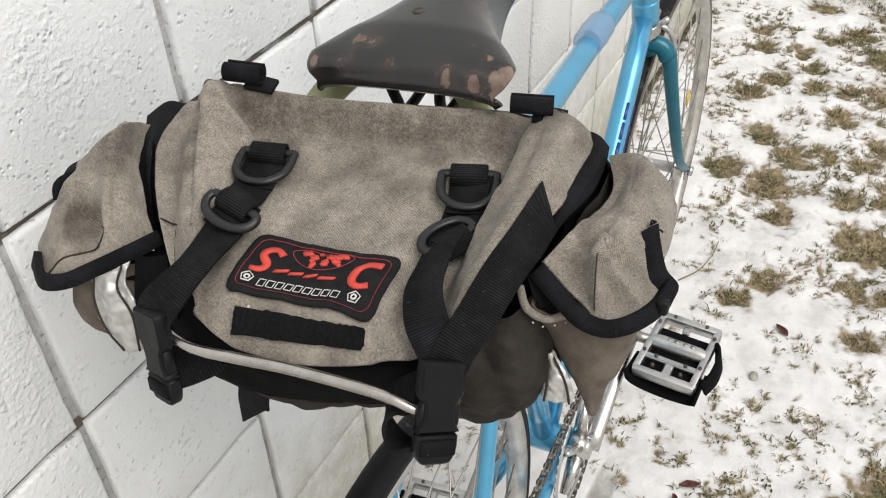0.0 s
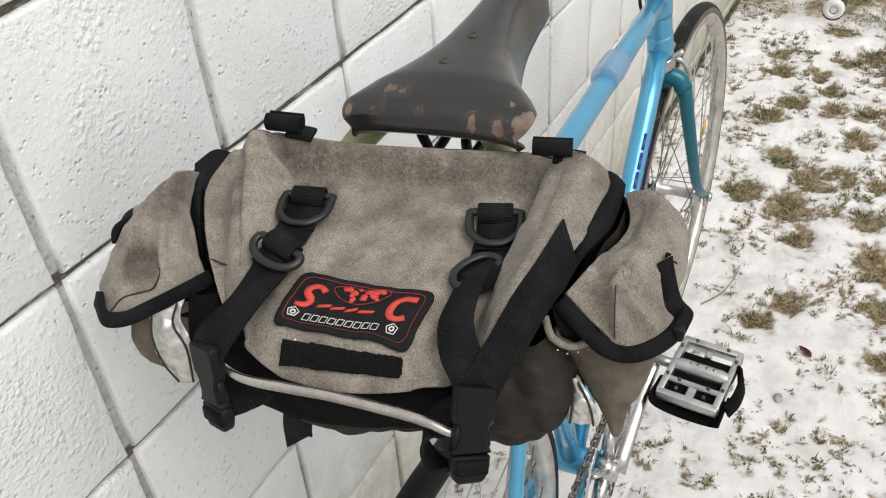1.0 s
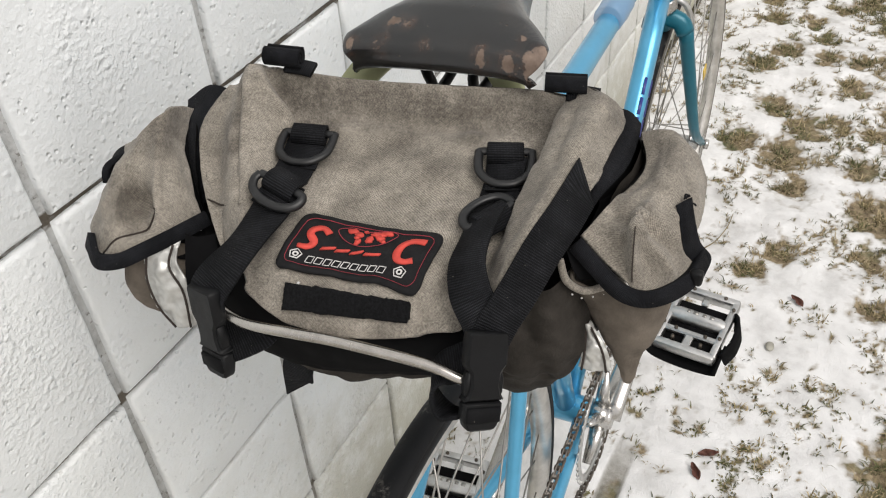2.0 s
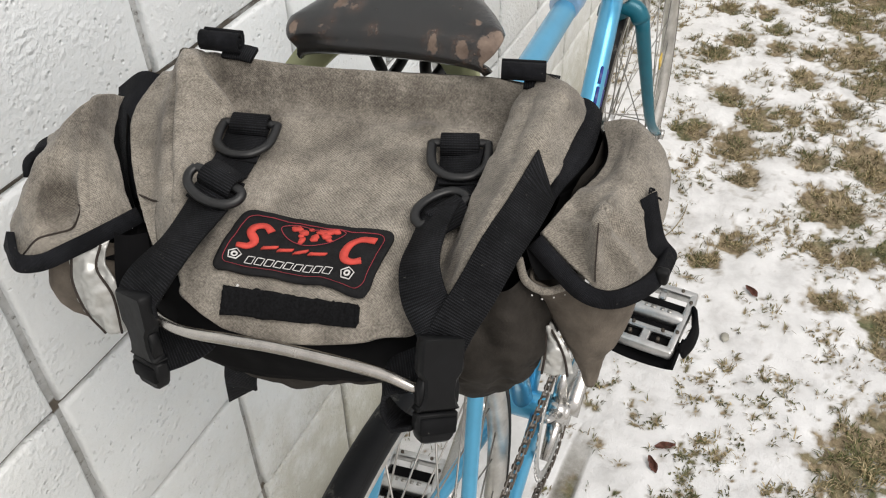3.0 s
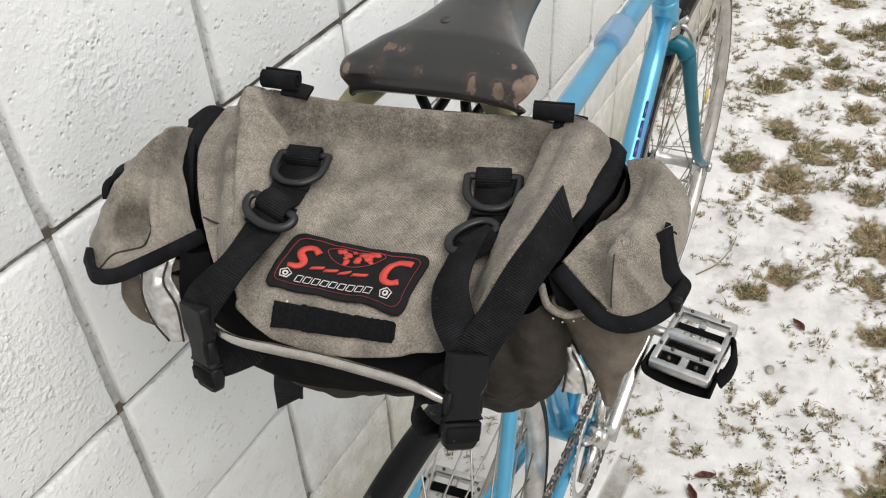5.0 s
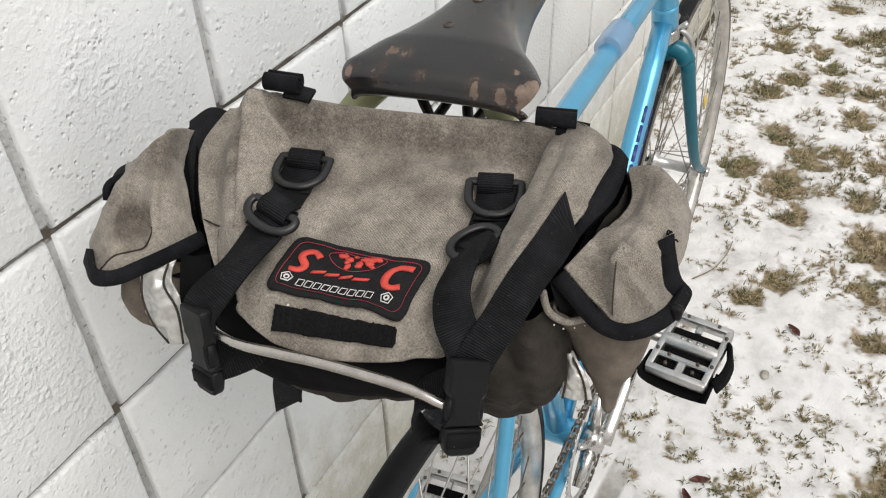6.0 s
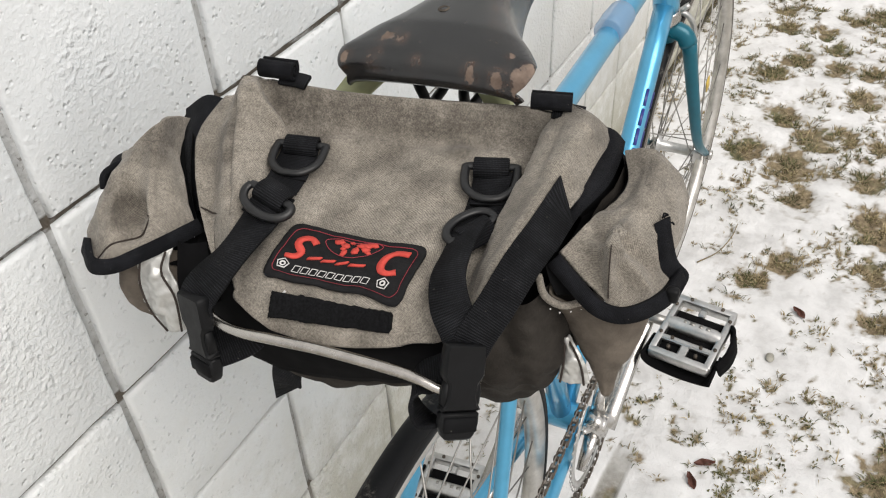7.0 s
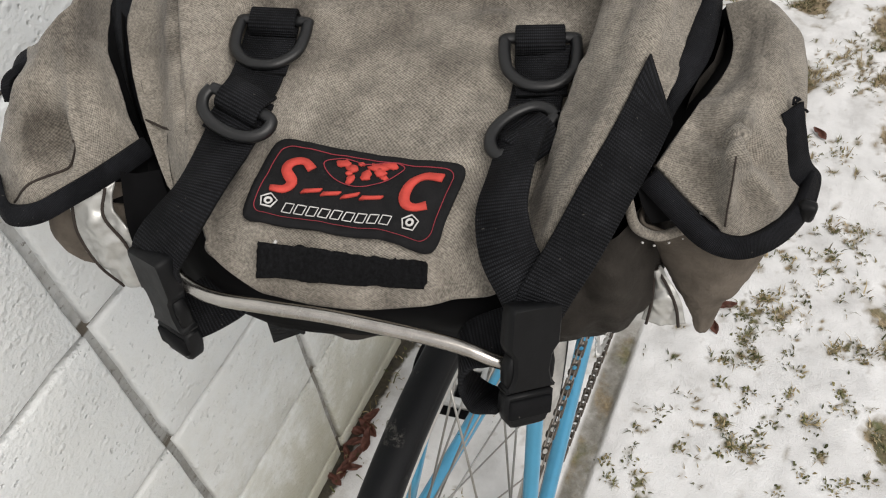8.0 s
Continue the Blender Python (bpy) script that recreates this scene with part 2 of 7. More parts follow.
def simple(name, base, rough=0.5, metal=0.0, vary=0.25, scale=30.0, bump_amount=0.1, bump_scale=200.0, spec=0.5):
    """A plain surface with mild mottling and fine relief."""
    m, n, l, b = material(name, rough, metal, base)
    b.inputs["Specular IOR Level"].default_value = spec
    f = noise_tex(n, l, scale, 5, 0.65)
    lo, hi = tuple(c * (1 - vary) for c in base), tuple(min(1.0, c * (1 + vary)) for c in base)
    l.new(ramp(n, l, f, [(0.3, lo), (0.7, hi)]), b.inputs["Base Color"])
    rr = n.new("ShaderNodeMapRange")
    rr.inputs["To Min"].default_value = max(0.02, rough - 0.12)
    rr.inputs["To Max"].default_value = min(1.0, rough + 0.12)
    l.new(noise_tex(n, l, scale * 2.2, 4, 0.6), rr.inputs["Value"])
    l.new(rr.outputs["Result"], b.inputs["Roughness"])
    if bump_amount:
        bump(n, l, b, noise_tex(n, l, bump_scale, 4, 0.6), bump_amount, 0.001)
    return m


def old_leather():
    """Black saddle leather, polished, with brown scuffs where the dye has worn off."""
    m, n, l, b = material("worn_black_leather", 0.35)
    wear = n.new("ShaderNodeAttribute")
    wear.attribute_name = "wear"
    edge = noise_tex(n, l, 75.0, 6, 0.75)
    scuff = step(n, l, math_node(n, l, "ADD", wear.outputs["Fac"], math_node(n, l, "MULTIPLY", math_node(n, l, "SUBTRACT", edge, 0.5), 1.5)), 0.50, 0.60)
    fleck = step(n, l, noise_tex(n, l, 130.0, 4, 0.65), 0.66, 0.71)
    base = ramp(n, l, noise_tex(n, l, 22.0, 5, 0.65), [(0.3, (0.0042, 0.0046, 0.0056)), (0.54, (0.0066, 0.0069, 0.0078)), (0.68, (0.0092, 0.0080, 0.0080)), (0.82, (0.020, 0.0150, 0.0125))])
    brown = ramp(n, l, noise_tex(n, l, 90.0, 5, 0.7), [(0.3, (0.085, 0.055, 0.040)), (0.7, (0.23, 0.170, 0.132))])
    k = math_node(n, l, "MAXIMUM", scuff, math_node(n, l, "MULTIPLY", fleck, math_node(n, l, "MULTIPLY", math_node(n, l, "ADD", wear.outputs["Fac"], 0.16), 1.8)))
    tan = math_node(n, l, "MULTIPLY", step(n, l, wear.outputs["Fac"], 0.06, 0.30), step(n, l, noise_tex(n, l, 70.0, 6, 0.8), 0.46, 0.66))
    base = blend(n, l, base, (0.060, 0.033, 0.022), math_node(n, l, "MULTIPLY", tan, 0.85))
    l.new(blend(n, l, base, brown, k), b.inputs["Base Color"])
    b.inputs["Specular IOR Level"].default_value = 0.72
    l.new(ramp(n, l, k, [(0.0, (0.24, 0.24, 0.24)), (1.0, (0.8, 0.8, 0.8))]), b.inputs["Roughness"])
    bump(n, l, b, math_node(n, l, "ADD", noise_tex(n, l, 300.0, 4), math_node(n, l, "MULTIPLY", k, -0.9)), 0.12, 0.0010)
    return m


MAT_BLOCK, MAT_MORTAR, MAT_SNOW, MAT_CANVAS, MAT_WEB, MAT_LEATHER = painted_block(), mortar(), snow(), canvas(), webbing(), old_leather()
MAT_TAPE = webbing("black_twill_tape", (0.0050, 0.0054, 0.0070), 480)
# black cloth; also the colour that holds the shade of open gaps
MAT_DARK = simple("dark_cloth_and_gap_shade", (0.0042, 0.0042, 0.0047), 0.95, spec=0.1)
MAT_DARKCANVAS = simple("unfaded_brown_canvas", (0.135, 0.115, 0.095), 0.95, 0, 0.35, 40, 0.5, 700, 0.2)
# soiled canvas darkened further: the recess shade is in its colour
MAT_SOILED_SHADED = simple("soiled_shaded_brown_canvas", (0.031, 0.0275, 0.024), 0.95, 0, 0.5, 40, 0.5, 700, 0.15)
MAT_PLASTIC = simple("black_moulded_plastic", (0.0036, 0.0039, 0.0046), 0.50, 0, 0.3, 60, 0.14, 260, 0.22)
MAT_RING = simple("black_ring_plastic", (0.0105, 0.011, 0.012), 0.40, 0, 0.3, 60, 0.12, 260, 0.45)
MAT_BLUE = simple("sky_blue_metallic_paint", (0.088, 0.380, 0.610), 0.33, 0.66, 0.10, 18, 0.02)
_coat = MAT_BLUE.node_tree.nodes["Principled BSDF"].inputs
_coat["Coat Weight"].default_value, _coat["Coat Roughness"].default_value = 0.8, 0.12
MAT_TEAL = simple("teal_blue_paint", (0.004, 0.115, 0.165), 0.32, 0.15, 0.15, 18, 0.03)
MAT_NAVY = simple("navy_decal", (0.02, 0.03, 0.22), 0.4, 0, 0.2, 60, 0.0)
MAT_CHROME = simple("chrome", (0.52, 0.51, 0.49), 0.24, 1.0, 0.12, 25, 0.02)
MAT_WIRE = simple("dull_chrome_wire", (0.46, 0.44, 0.41), 0.24, 1.0, 0.2, 60, 0.05)
MAT_ALLOY = simple("dull_alloy", (0.55, 0.55, 0.54), 0.36, 1.0, 0.2, 40, 0.06)
MAT_STEEL = simple("grey_spoke_steel", (0.36, 0.35, 0.33), 0.42, 1.0, 0.2, 40, 0.0)
MAT_CHAIN = simple("grimy_chain_steel", (0.10, 0.085, 0.07), 0.55, 0.8, 0.5, 90, 0.2)


def old_tyre():
    """Black rubber with dusty grey scuffs."""
    m, n, l, b = material("black_tyre_rubber", 0.6)
    b.inputs["Specular IOR Level"].default_value = 0.22
    scuff = math_node(n, l, "MULTIPLY", step(n, l, noise_tex(n, l, 34.0, 3, 0.6), 0.56, 0.64), step(n, l, noise_tex(n, l, 240.0, 5, 0.75), 0.48, 0.60))
    base = ramp(n, l, noise_tex(n, l, 50.0, 4, 0.6), [(0.3, (0.0032, 0.0037, 0.0048)), (0.7, (0.0065, 0.007, 0.008))])
    l.new(blend(n, l, base, (0.11, 0.105, 0.095), math_node(n, l, "MULTIPLY", scuff, 0.8)), b.inputs["Base Color"])
    bump(n, l, b, noise_tex(n, l, 260.0, 4, 0.6), 0.25, 0.001)
    return m


MAT_RUBBER = old_tyre()
MAT_SIDEWALL = simple("grey_worn_sidewall", (0.12, 0.11, 0.097), 0.8, 0, 0.35, 40, 0.3, 300, 0.3)
MAT_RIM = simple("tarnished_rim_alloy", (0.60, 0.585, 0.555), 0.4, 0.85, 0.3, 24, 0.08)
MAT_OLIVE = simple("pale_olive_strap", (0.40, 0.42, 0.24), 0.6, 0, 0.15, 40, 0.15)
MAT_PATCHCLOTH = simple("black_patch_cloth", (0.010, 0.010, 0.011), 0.85, 0, 0.3, 90, 0.4, 600, 0.2)
MAT_BORDER = simple("dull_red_thread", (0.30, 0.03, 0.045), 0.8, 0, 0.2, 200, 0.3, 800)
MAT_RED = simple("red_thread", (0.56, 0.058, 0.042), 0.75, 0, 0.15, 200, 0.3, 800)
MAT_WHITE = simple("white_thread", (0.62, 0.61, 0.60), 0.75, 0, 0.1, 200, 0.3, 800)
MAT_SILVER = simple("silver_reflective_tape", (0.50, 0.50, 0.48), 0.36, 0.45, 0.25, 50, 0.5, 90)
MAT_HOOK = simple("fuzzy_hook_tape", (0.0056, 0.0058, 0.0066), 0.95, 0, 0.8, 700, 0.6, 900, 0.15)
MAT_WHITEPLASTIC = simple("white_plastic", (0.72, 0.72, 0.70), 0.35, 0, 0.05, 30, 0.0)
MAT_LEAF = simple("red_brown_dead_leaf", (0.100, 0.036, 0.024), 0.7, 0, 0.45, 60, 0.3)


def blades(name, stops):
    """Grass whose colour changes from blade to blade."""
    m, n, l, b = material(name, 0.8)
    b.inputs["Specular IOR Level"].default_value = 0.25
    col = ramp(n, l, n.new("ShaderNodeNewGeometry").outputs["Random Per Island"], stops)
    l.new(blend(n, l, col, ramp(n, l, noise_tex(n, l, 12.0, 3, 0.6), [(0.3, (0.6, 0.6, 0.6)), (0.7, (1.2, 1.15, 1.05))]), 0.8, "MULTIPLY"), b.inputs["Base Color"])
    return m


MAT_STRAW = blades("straw_dry_grass", [(0.0, (0.10, 0.082, 0.044)), (0.35, (0.23, 0.188, 0.105)), (0.7, (0.36, 0.30, 0.18)), (1.0, (0.52, 0.44, 0.29))])
MAT_GRASS = blades("green_winter_grass", [(0.0, (0.045, 0.058, 0.024)), (0.5, (0.12, 0.130, 0.058)), (1.0, (0.23, 0.225, 0.115))])
MAT_WEED = blades("olive_weed_leaf", [(0.0, (0.045, 0.052, 0.020)), (0.4, (0.105, 0.110, 0.048)), (0.75, (0.20, 0.18, 0.085)), (1.0, (0.30, 0.245, 0.135))])
MAT_CONCRETE = simple("wet_grey_concrete", (0.30, 0.29, 0.25), 0.7, 0, 0.4, 30, 0.4, 160)
MAT_THREAD = simple("dark_brown_stitching", (0.03, 0.022, 0.018), 0.9, 0, 0.2, 200, 0.0)
MAT_SLEEVE, *_, _b = material("cloudy_plastic_sleeve", 0.35, 0.0, (0.36, 0.52, 0.72))
_b.inputs["Transmission Weight"].default_value = 0.35
_b.inputs["Alpha"].default_value = 0.6

# ---- mesh tools ----


def part(name, bm, mat, parent, label=""):
    """Link a bmesh as one mesh object under a thing or under a part."""
    me = bpy.data.meshes.new(name)
    bm.to_mesh(me)
    bm.free()
    for f in me.polygons:
        f.use_smooth = True
    me.materials.append(mat)
    ob = new(name, me)
    ob.parent = parent
    if label:
        ob["label"] = label
    return ob


def share(name, source, parent, m, label=""):
    """Another piece on the mesh of source, at the pose m."""
    ob = new(name, source.data)
    ob.parent = parent
    ob.matrix_basis = m
    if label:
        ob["label"] = label
    return ob


def sharp(ob, degrees=35):
    """Keep edges crisp past this angle."""
    me = ob.data
    bm = bmesh.new()
    bm.from_mesh(me)
    for e in bm.edges:
        if len(e.link_faces) == 2 and e.calc_face_angle() > radians(degrees):
            e.smooth = False
    bm.to_mesh(me)
    bm.free()
    return ob


def thing(name, m, label, category, group=""):
    ob = new(name)
    ob.matrix_world = m
    ob.empty_display_size = 0.05
    return tagged(ob, label, category, group)


def spline(knots, n):
    """n + 1 points along a smooth curve through the knots."""
    k = [Vector(p) for p in knots]
    k = [k[0] * 2 - k[1]] + k + [k[-1] * 2 - k[-2]]
    out = []
    for i in range(n + 1):
        s = i / n * (len(k) - 3)
        j = min(int(s), len(k) - 4)
        f = s - j
        a, b, c, d = k[j:j + 4]
        out.append(0.5 * ((2 * b) + (c - a) * f + (2 * a - 5 * b + 4 * c - d) * f * f + (3 * b - a - 3 * c + d) * f ** 3))
    return out


def loft(curves, nu, nv, wrinkle=None, thick=0.0, pin=0):
    """A smooth skin across curves given by knots. UVs run in metres. pin: steps at the far ends of the curves over which the wrinkles fade. thick: closes it into a shell of that thickness."""
    rows = [spline(c, nu) for c in curves]
    grid = [spline([r[i] for r in rows], nv) for i in range(nu + 1)]
    bm = bmesh.new()
    uv = bm.loops.layers.uv.new("UVMap")
    vs = [[bm.verts.new(p) for p in line] for line in grid]
    du = sum((grid[i + 1][nv // 2] - grid[i][nv // 2]).length for i in range(nu)) / nu
    dv = sum((grid[nu // 2][j + 1] - grid[nu // 2][j]).length for j in range(nv)) / nv
    for i in range(nu):
        for j in range(nv):
            f = bm.faces.new((vs[i][j], vs[i][j + 1], vs[i + 1][j + 1], vs[i + 1][j]))
            for lp, (a, b) in zip(f.loops, ((i, j), (i, j + 1), (i + 1, j + 1), (i + 1, j))):
                lp[uv].uv = (b * dv, a * du)
    bm.normal_update()
    if sum(f.normal.dot(Vector((0, -0.5, 1))) for f in bm.faces) < 0:
        bmesh.ops.reverse_faces(bm, faces=bm.faces[:])
        bm.normal_update()
    if wrinkle:
        for i, line in enumerate(vs):
            for v in line:
                v.co += v.normal * wrinkle(v.co) * (min(1.0, (nu - i) / pin) if pin else 1.0)
    if thick:
        bm.normal_update()
        front = bm.faces[:]
        back = {v: bm.verts.new(v.co - v.normal * thick) for v in bm.verts[:]}
        for f in front:
            g = bm.faces.new([back[v] for v in reversed(f.verts)])
            for a, b in zip(g.loops, reversed(f.loops[:])):
                a[uv].uv = b[uv].uv
        rim_edges = [(e.verts[0], e.verts[1], e.link_loops[0]) for e in bm.edges[:] if len(e.link_faces) == 1 and e.verts[0] in back]
        for a, b, lp in rim_edges:
            if lp.vert is a:
                a, b = b, a
            g = bm.faces.new((a, b, back[b], back[a]))
            for q in g.loops:
                q[uv].uv = lp[uv].uv
        bm.normal_update()
    return bm


def tube(points, radii, sides=12, caps=True, squash=1.0):
    """A round bar swept along points; radii: one number or one for each point."""
    pts = [Vector(p) for p in points]
    n = len(pts)
    if isinstance(radii, (int, float)):
        radii = [radii] * n
    bm = bmesh.new()
    uv = bm.loops.layers.uv.new("UVMap")
    t0 = (pts[1] - pts[0]).normalized()
    ref = Vector((0, 0, 1)) if abs(t0.z) < 0.9 else Vector((1, 0, 0))
    side = t0.cross(ref).normalized()
    rings, dist, run = [], [0.0], 0.0
    for i in range(n):
        t = (pts[min(i + 1, n - 1)] - pts[max(i - 1, 0)]).normalized()
        side = (side - t * side.dot(t)).normalized()
        up = t.cross(side)
        rings.append([bm.verts.new(pts[i] + radii[i] * (side * math.cos(a) + up * math.sin(a) * squash)) for a in (2 * math.pi * k / sides for k in range(sides))])
        if i:
            run += (pts[i] - pts[i - 1]).length
            dist.append(run)
    for i in range(n - 1):
        for k in range(sides):
            f = bm.faces.new((rings[i][k], rings[i][(k + 1) % sides], rings[i + 1][(k + 1) % sides], rings[i + 1][k]))
            for lp, (a, b) in zip(f.loops, ((i, k), (i, k + 1), (i + 1, k + 1), (i + 1, k))):
                lp[uv].uv = (b / sides * 0.05, dist[a])
    if caps:
        bm.faces.new(rings[0][::-1])
        bm.faces.new(rings[-1])
    bmesh.ops.recalc_face_normals(bm, faces=bm.faces[:])
    return bm


def ribbon(points, width, thick, normals, n=24, skew0=0.0, skew1=0.0):
    """A flat strap along a curve; normals: the way its face looks at each knot. skew: slanted cuts at the ends."""
    c = spline(points, n)
    nn = [v.normalized() for v in spline(normals, n)]
    bm = bmesh.new()
    uv = bm.loops.layers.uv.new("UVMap")
    rings, run, dist = [], 0.0, []
    for i in range(n + 1):
        t = (c[min(i + 1, n)] - c[max(i - 1, 0)]).normalized()
        side = t.cross(nn[i]).normalized()
        up = side.cross(t).normalized()
        cut = skew0 * max(0.0, 1 - i / 3) + skew1 * max(0.0, 1 - (n - i) / 3)
        row = []
        for s, h in ((-1, 0), (-0.96, 1), (0.96, 1), (1, 0), (0.96, -1), (-0.96, -1)):
            row.append(bm.verts.new(c[i] + side * s * width / 2 + up * h * thick / 2 + t * cut * s))
        rings.append(row)
        if i:
            run += (c[i] - c[i - 1]).length
        dist.append(run)
    us = (0, 0.01, 0.99, 1, 0.99, 0.01)
    for i in range(n):
        for k in range(6):
            k2 = (k + 1) % 6
            f = bm.faces.new((rings[i][k], rings[i][k2], rings[i + 1][k2], rings[i + 1][k]))
            for lp, (a, b) in zip(f.loops, ((i, k), (i, k2), (i + 1, k2), (i + 1, k))):
                lp[uv].uv = (us[b] * width, dist[a])
    bm.faces.new(rings[0][::-1])
    bm.faces.new(rings[-1])
    bmesh.ops.recalc_face_normals(bm, faces=bm.faces[:])
    return bm


def block(sx, sy, sz, bevel=0.0, segments=2, m=None):
    """A box with rounded edges."""
    bm = bmesh.new()
    bmesh.ops.create_cube(bm, size=1.0, matrix=Matrix.Diagonal((sx, sy, sz, 1)))
    if bevel:
        bmesh.ops.bevel(bm, geom=bm.edges[:], offset=bevel, segments=segments, profile=0.5, affect="EDGES")
    if m is not None:
        bm.transform(m)
    return bm


def join(*bms):
    out = bmesh.new()
    for b in bms:
        me = bpy.data.meshes.new("tmp")
        b.to_mesh(me)
        b.free()
        out.from_mesh(me)
        bpy.data.meshes.remove(me)
    return out


def lathe(profile, sides=48, axis="Y"):
    """A closed profile of (radius, offset) turned round an axis."""
    bm = bmesh.new()
    rings = []
    for k in range(sides):
        a = 2 * math.pi * k / sides
        c, s = math.cos(a), math.sin(a)
        if axis == "Y":
            rings.append([bm.verts.new((r * c, o, r * s)) for r, o in profile])
        else:
            rings.append([bm.verts.new((r * c, r * s, o)) for r, o in profile])
    m = len(profile)
    for k in range(sides):
        for i in range(m):
            bm.faces.new((rings[k][i], rings[k][(i + 1) % m], rings[(k + 1) % sides][(i + 1) % m], rings[(k + 1) % sides][i]))
    bmesh.ops.recalc_face_normals(bm, faces=bm.faces[:])
    return bm


def plate(outline, thick, m=None, bevel=0.0):
    """A flat piece cut to an outline in x, y."""
    bm = bmesh.new()
    f = bm.faces.new([bm.verts.new((x, y, 0)) for x, y in outline])
    r = bmesh.ops.extrude_face_region(bm, geom=[f])
    for v in r["geom"]:
        if isinstance(v, bmesh.types.BMVert):
            v.co.z += thick
    bmesh.ops.recalc_face_normals(bm, faces=bm.faces[:])
    if bevel:
        bmesh.ops.bevel(bm, geom=bm.edges[:], offset=bevel, segments=1, affect="EDGES")
    if m is not None:
        bm.transform(m)
    return bm


# ---- the wall: painted concrete block laid in a square grid ----
wall = tagged(new("wall_west"), "white painted concrete block wall with grey joints, dirty at its foot", "wall", kind="structure")
mortar_bed = block(0.12, 14.0, 3.2, m=pose(-0.0668, 4.0, 1.2))
part("mortar", mortar_bed, MAT_MORTAR, wall, "recessed painted mortar joints")


def block_mesh(seed):
    """One block face with slightly wandering, worn edges: a wider joint at its ends than above and below."""
    rnd = random.Random(seed)
    hy, hz, n = COURSE / 2 - 0.0047, COURSE / 2 - 0.0033, 6
    ring = []
    for (y0, z0), (y1, z1) in zip(((-1, -1), (1, -1), (1, 1), (-1, 1)), ((1, -1), (1, 1), (-1, 1), (-1, -1))):
        ring += [((y0 + (y1 - y0) * k / n) * hy, (z0 + (z1 - z0) * k / n) * hz) for k in range(n)]
    bm = bmesh.new()
    rings = [[] for _ in range(5)]
    for y, z in ring:
        jy, jz, w = rnd.uniform(-0.0010, 0.0010), rnd.uniform(-0.0010, 0.0010), rnd.uniform(0.0026, 0.0050)
        sy, sz = math.copysign(1.0, y) * (abs(y) > hy * 0.99), math.copysign(1.0, z) * (abs(z) > hz * 0.99)
        for row, (inward, depth) in zip(rings, ((1.0, 0.0), (0.45, -0.0007), (0.12, -0.0026), (0.0, -0.0052), (-0.25, -0.06))):
            row.append(bm.verts.new((depth, y + jy - sy * w * inward, z + jz - sz * w * inward)))
    bm.faces.new(rings[0])
    m = len(ring)
    for a, b in zip(rings, rings[1:]):
        for k in range(m):
            bm.faces.new((a[k], b[k], b[(k + 1) % m], a[(k + 1) % m]))
    bmesh.ops.recalc_face_normals(bm, faces=bm.faces[:])
    return bm


# ---- the ground: thin patchy snow over winter turf, one sheet to the horizon ----
GROUND = -0.029


FAR_PATCHES = ((0.32, 2.12, 0.033), (0.40, 2.22, 0.030), (0.42, 2.10, 0.032), (0.51, 2.12, 0.032), (0.42, 2.43, 0.032), (0.50, 2.49, 0.046), (0.60, 2.35, 0.061), (0.65, 2.56, 0.080), (0.75, 2.52, 0.059), (0.75, 2.29, 0.049), (0.62, 2.15, 0.061), (0.73, 2.10, 0.047), (0.52, 1.97, 0.037), (0.68, 1.99, 0.046), (0.62, 1.85, 0.029), (0.34, 1.80, 0.036), (0.27, 2.02, 0.032), (0.25, 2.30, 0.028), (0.36, 2.31, 0.028), (0.29, 1.61, 0.034), (0.23, 1.68, 0.020), (0.43, 1.72, 0.043), (0.40, 1.59, 0.047), (0.51, 1.76, 0.026), (0.59, 1.76, 0.029), (0.58, 1.59, 0.038), (0.68, 1.65, 0.049), (0.74, 1.60, 0.053), (0.80, 1.66, 0.040), (0.44, 1.47, 0.034), (0.62, 1.43, 0.046), (0.22, 2.43, 0.029))
NEAR_PATCHES = ((0.30, 1.43, 0.019), (0.32, 1.31, 0.018), (0.67, 1.42, 0.030), (0.54, 1.32, 0.020), (0.79, 1.47, 0.043), (0.41, 1.14, 0.028), (0.46, 1.22, 0.027), (0.52, 1.21, 0.017), (0.63, 1.27, 0.031), (0.70, 1.28, 0.029), (0.78, 1.32, 0.043), (0.66, 1.12, 0.029), (0.56, 1.04, 0.020), (0.77, 1.10, 0.039), (0.79, 1.03, 0.030), (0.60, 0.88, 0.015), (0.51, 0.88, 0.015), (0.67, 1.01, 0.015), (0.78, 0.82, 0.048), (0.73, 0.74, 0.045), (0.82, 0.78, 0.045), (0.75, 0.88, 0.018), (0.46, 0.76, 0.015), (0.42, 0.69, 0.015), (0.48, 0.63, 0.019), (0.53, 0.67, 0.015), (0.32, 0.72, 0.015), (0.59, 0.81, 0.015), (0.47, 0.82, 0.015), (0.33, 0.60, 0.015), (0.78, 0.94, 0.015), (0.52, 0.77, 0.015))
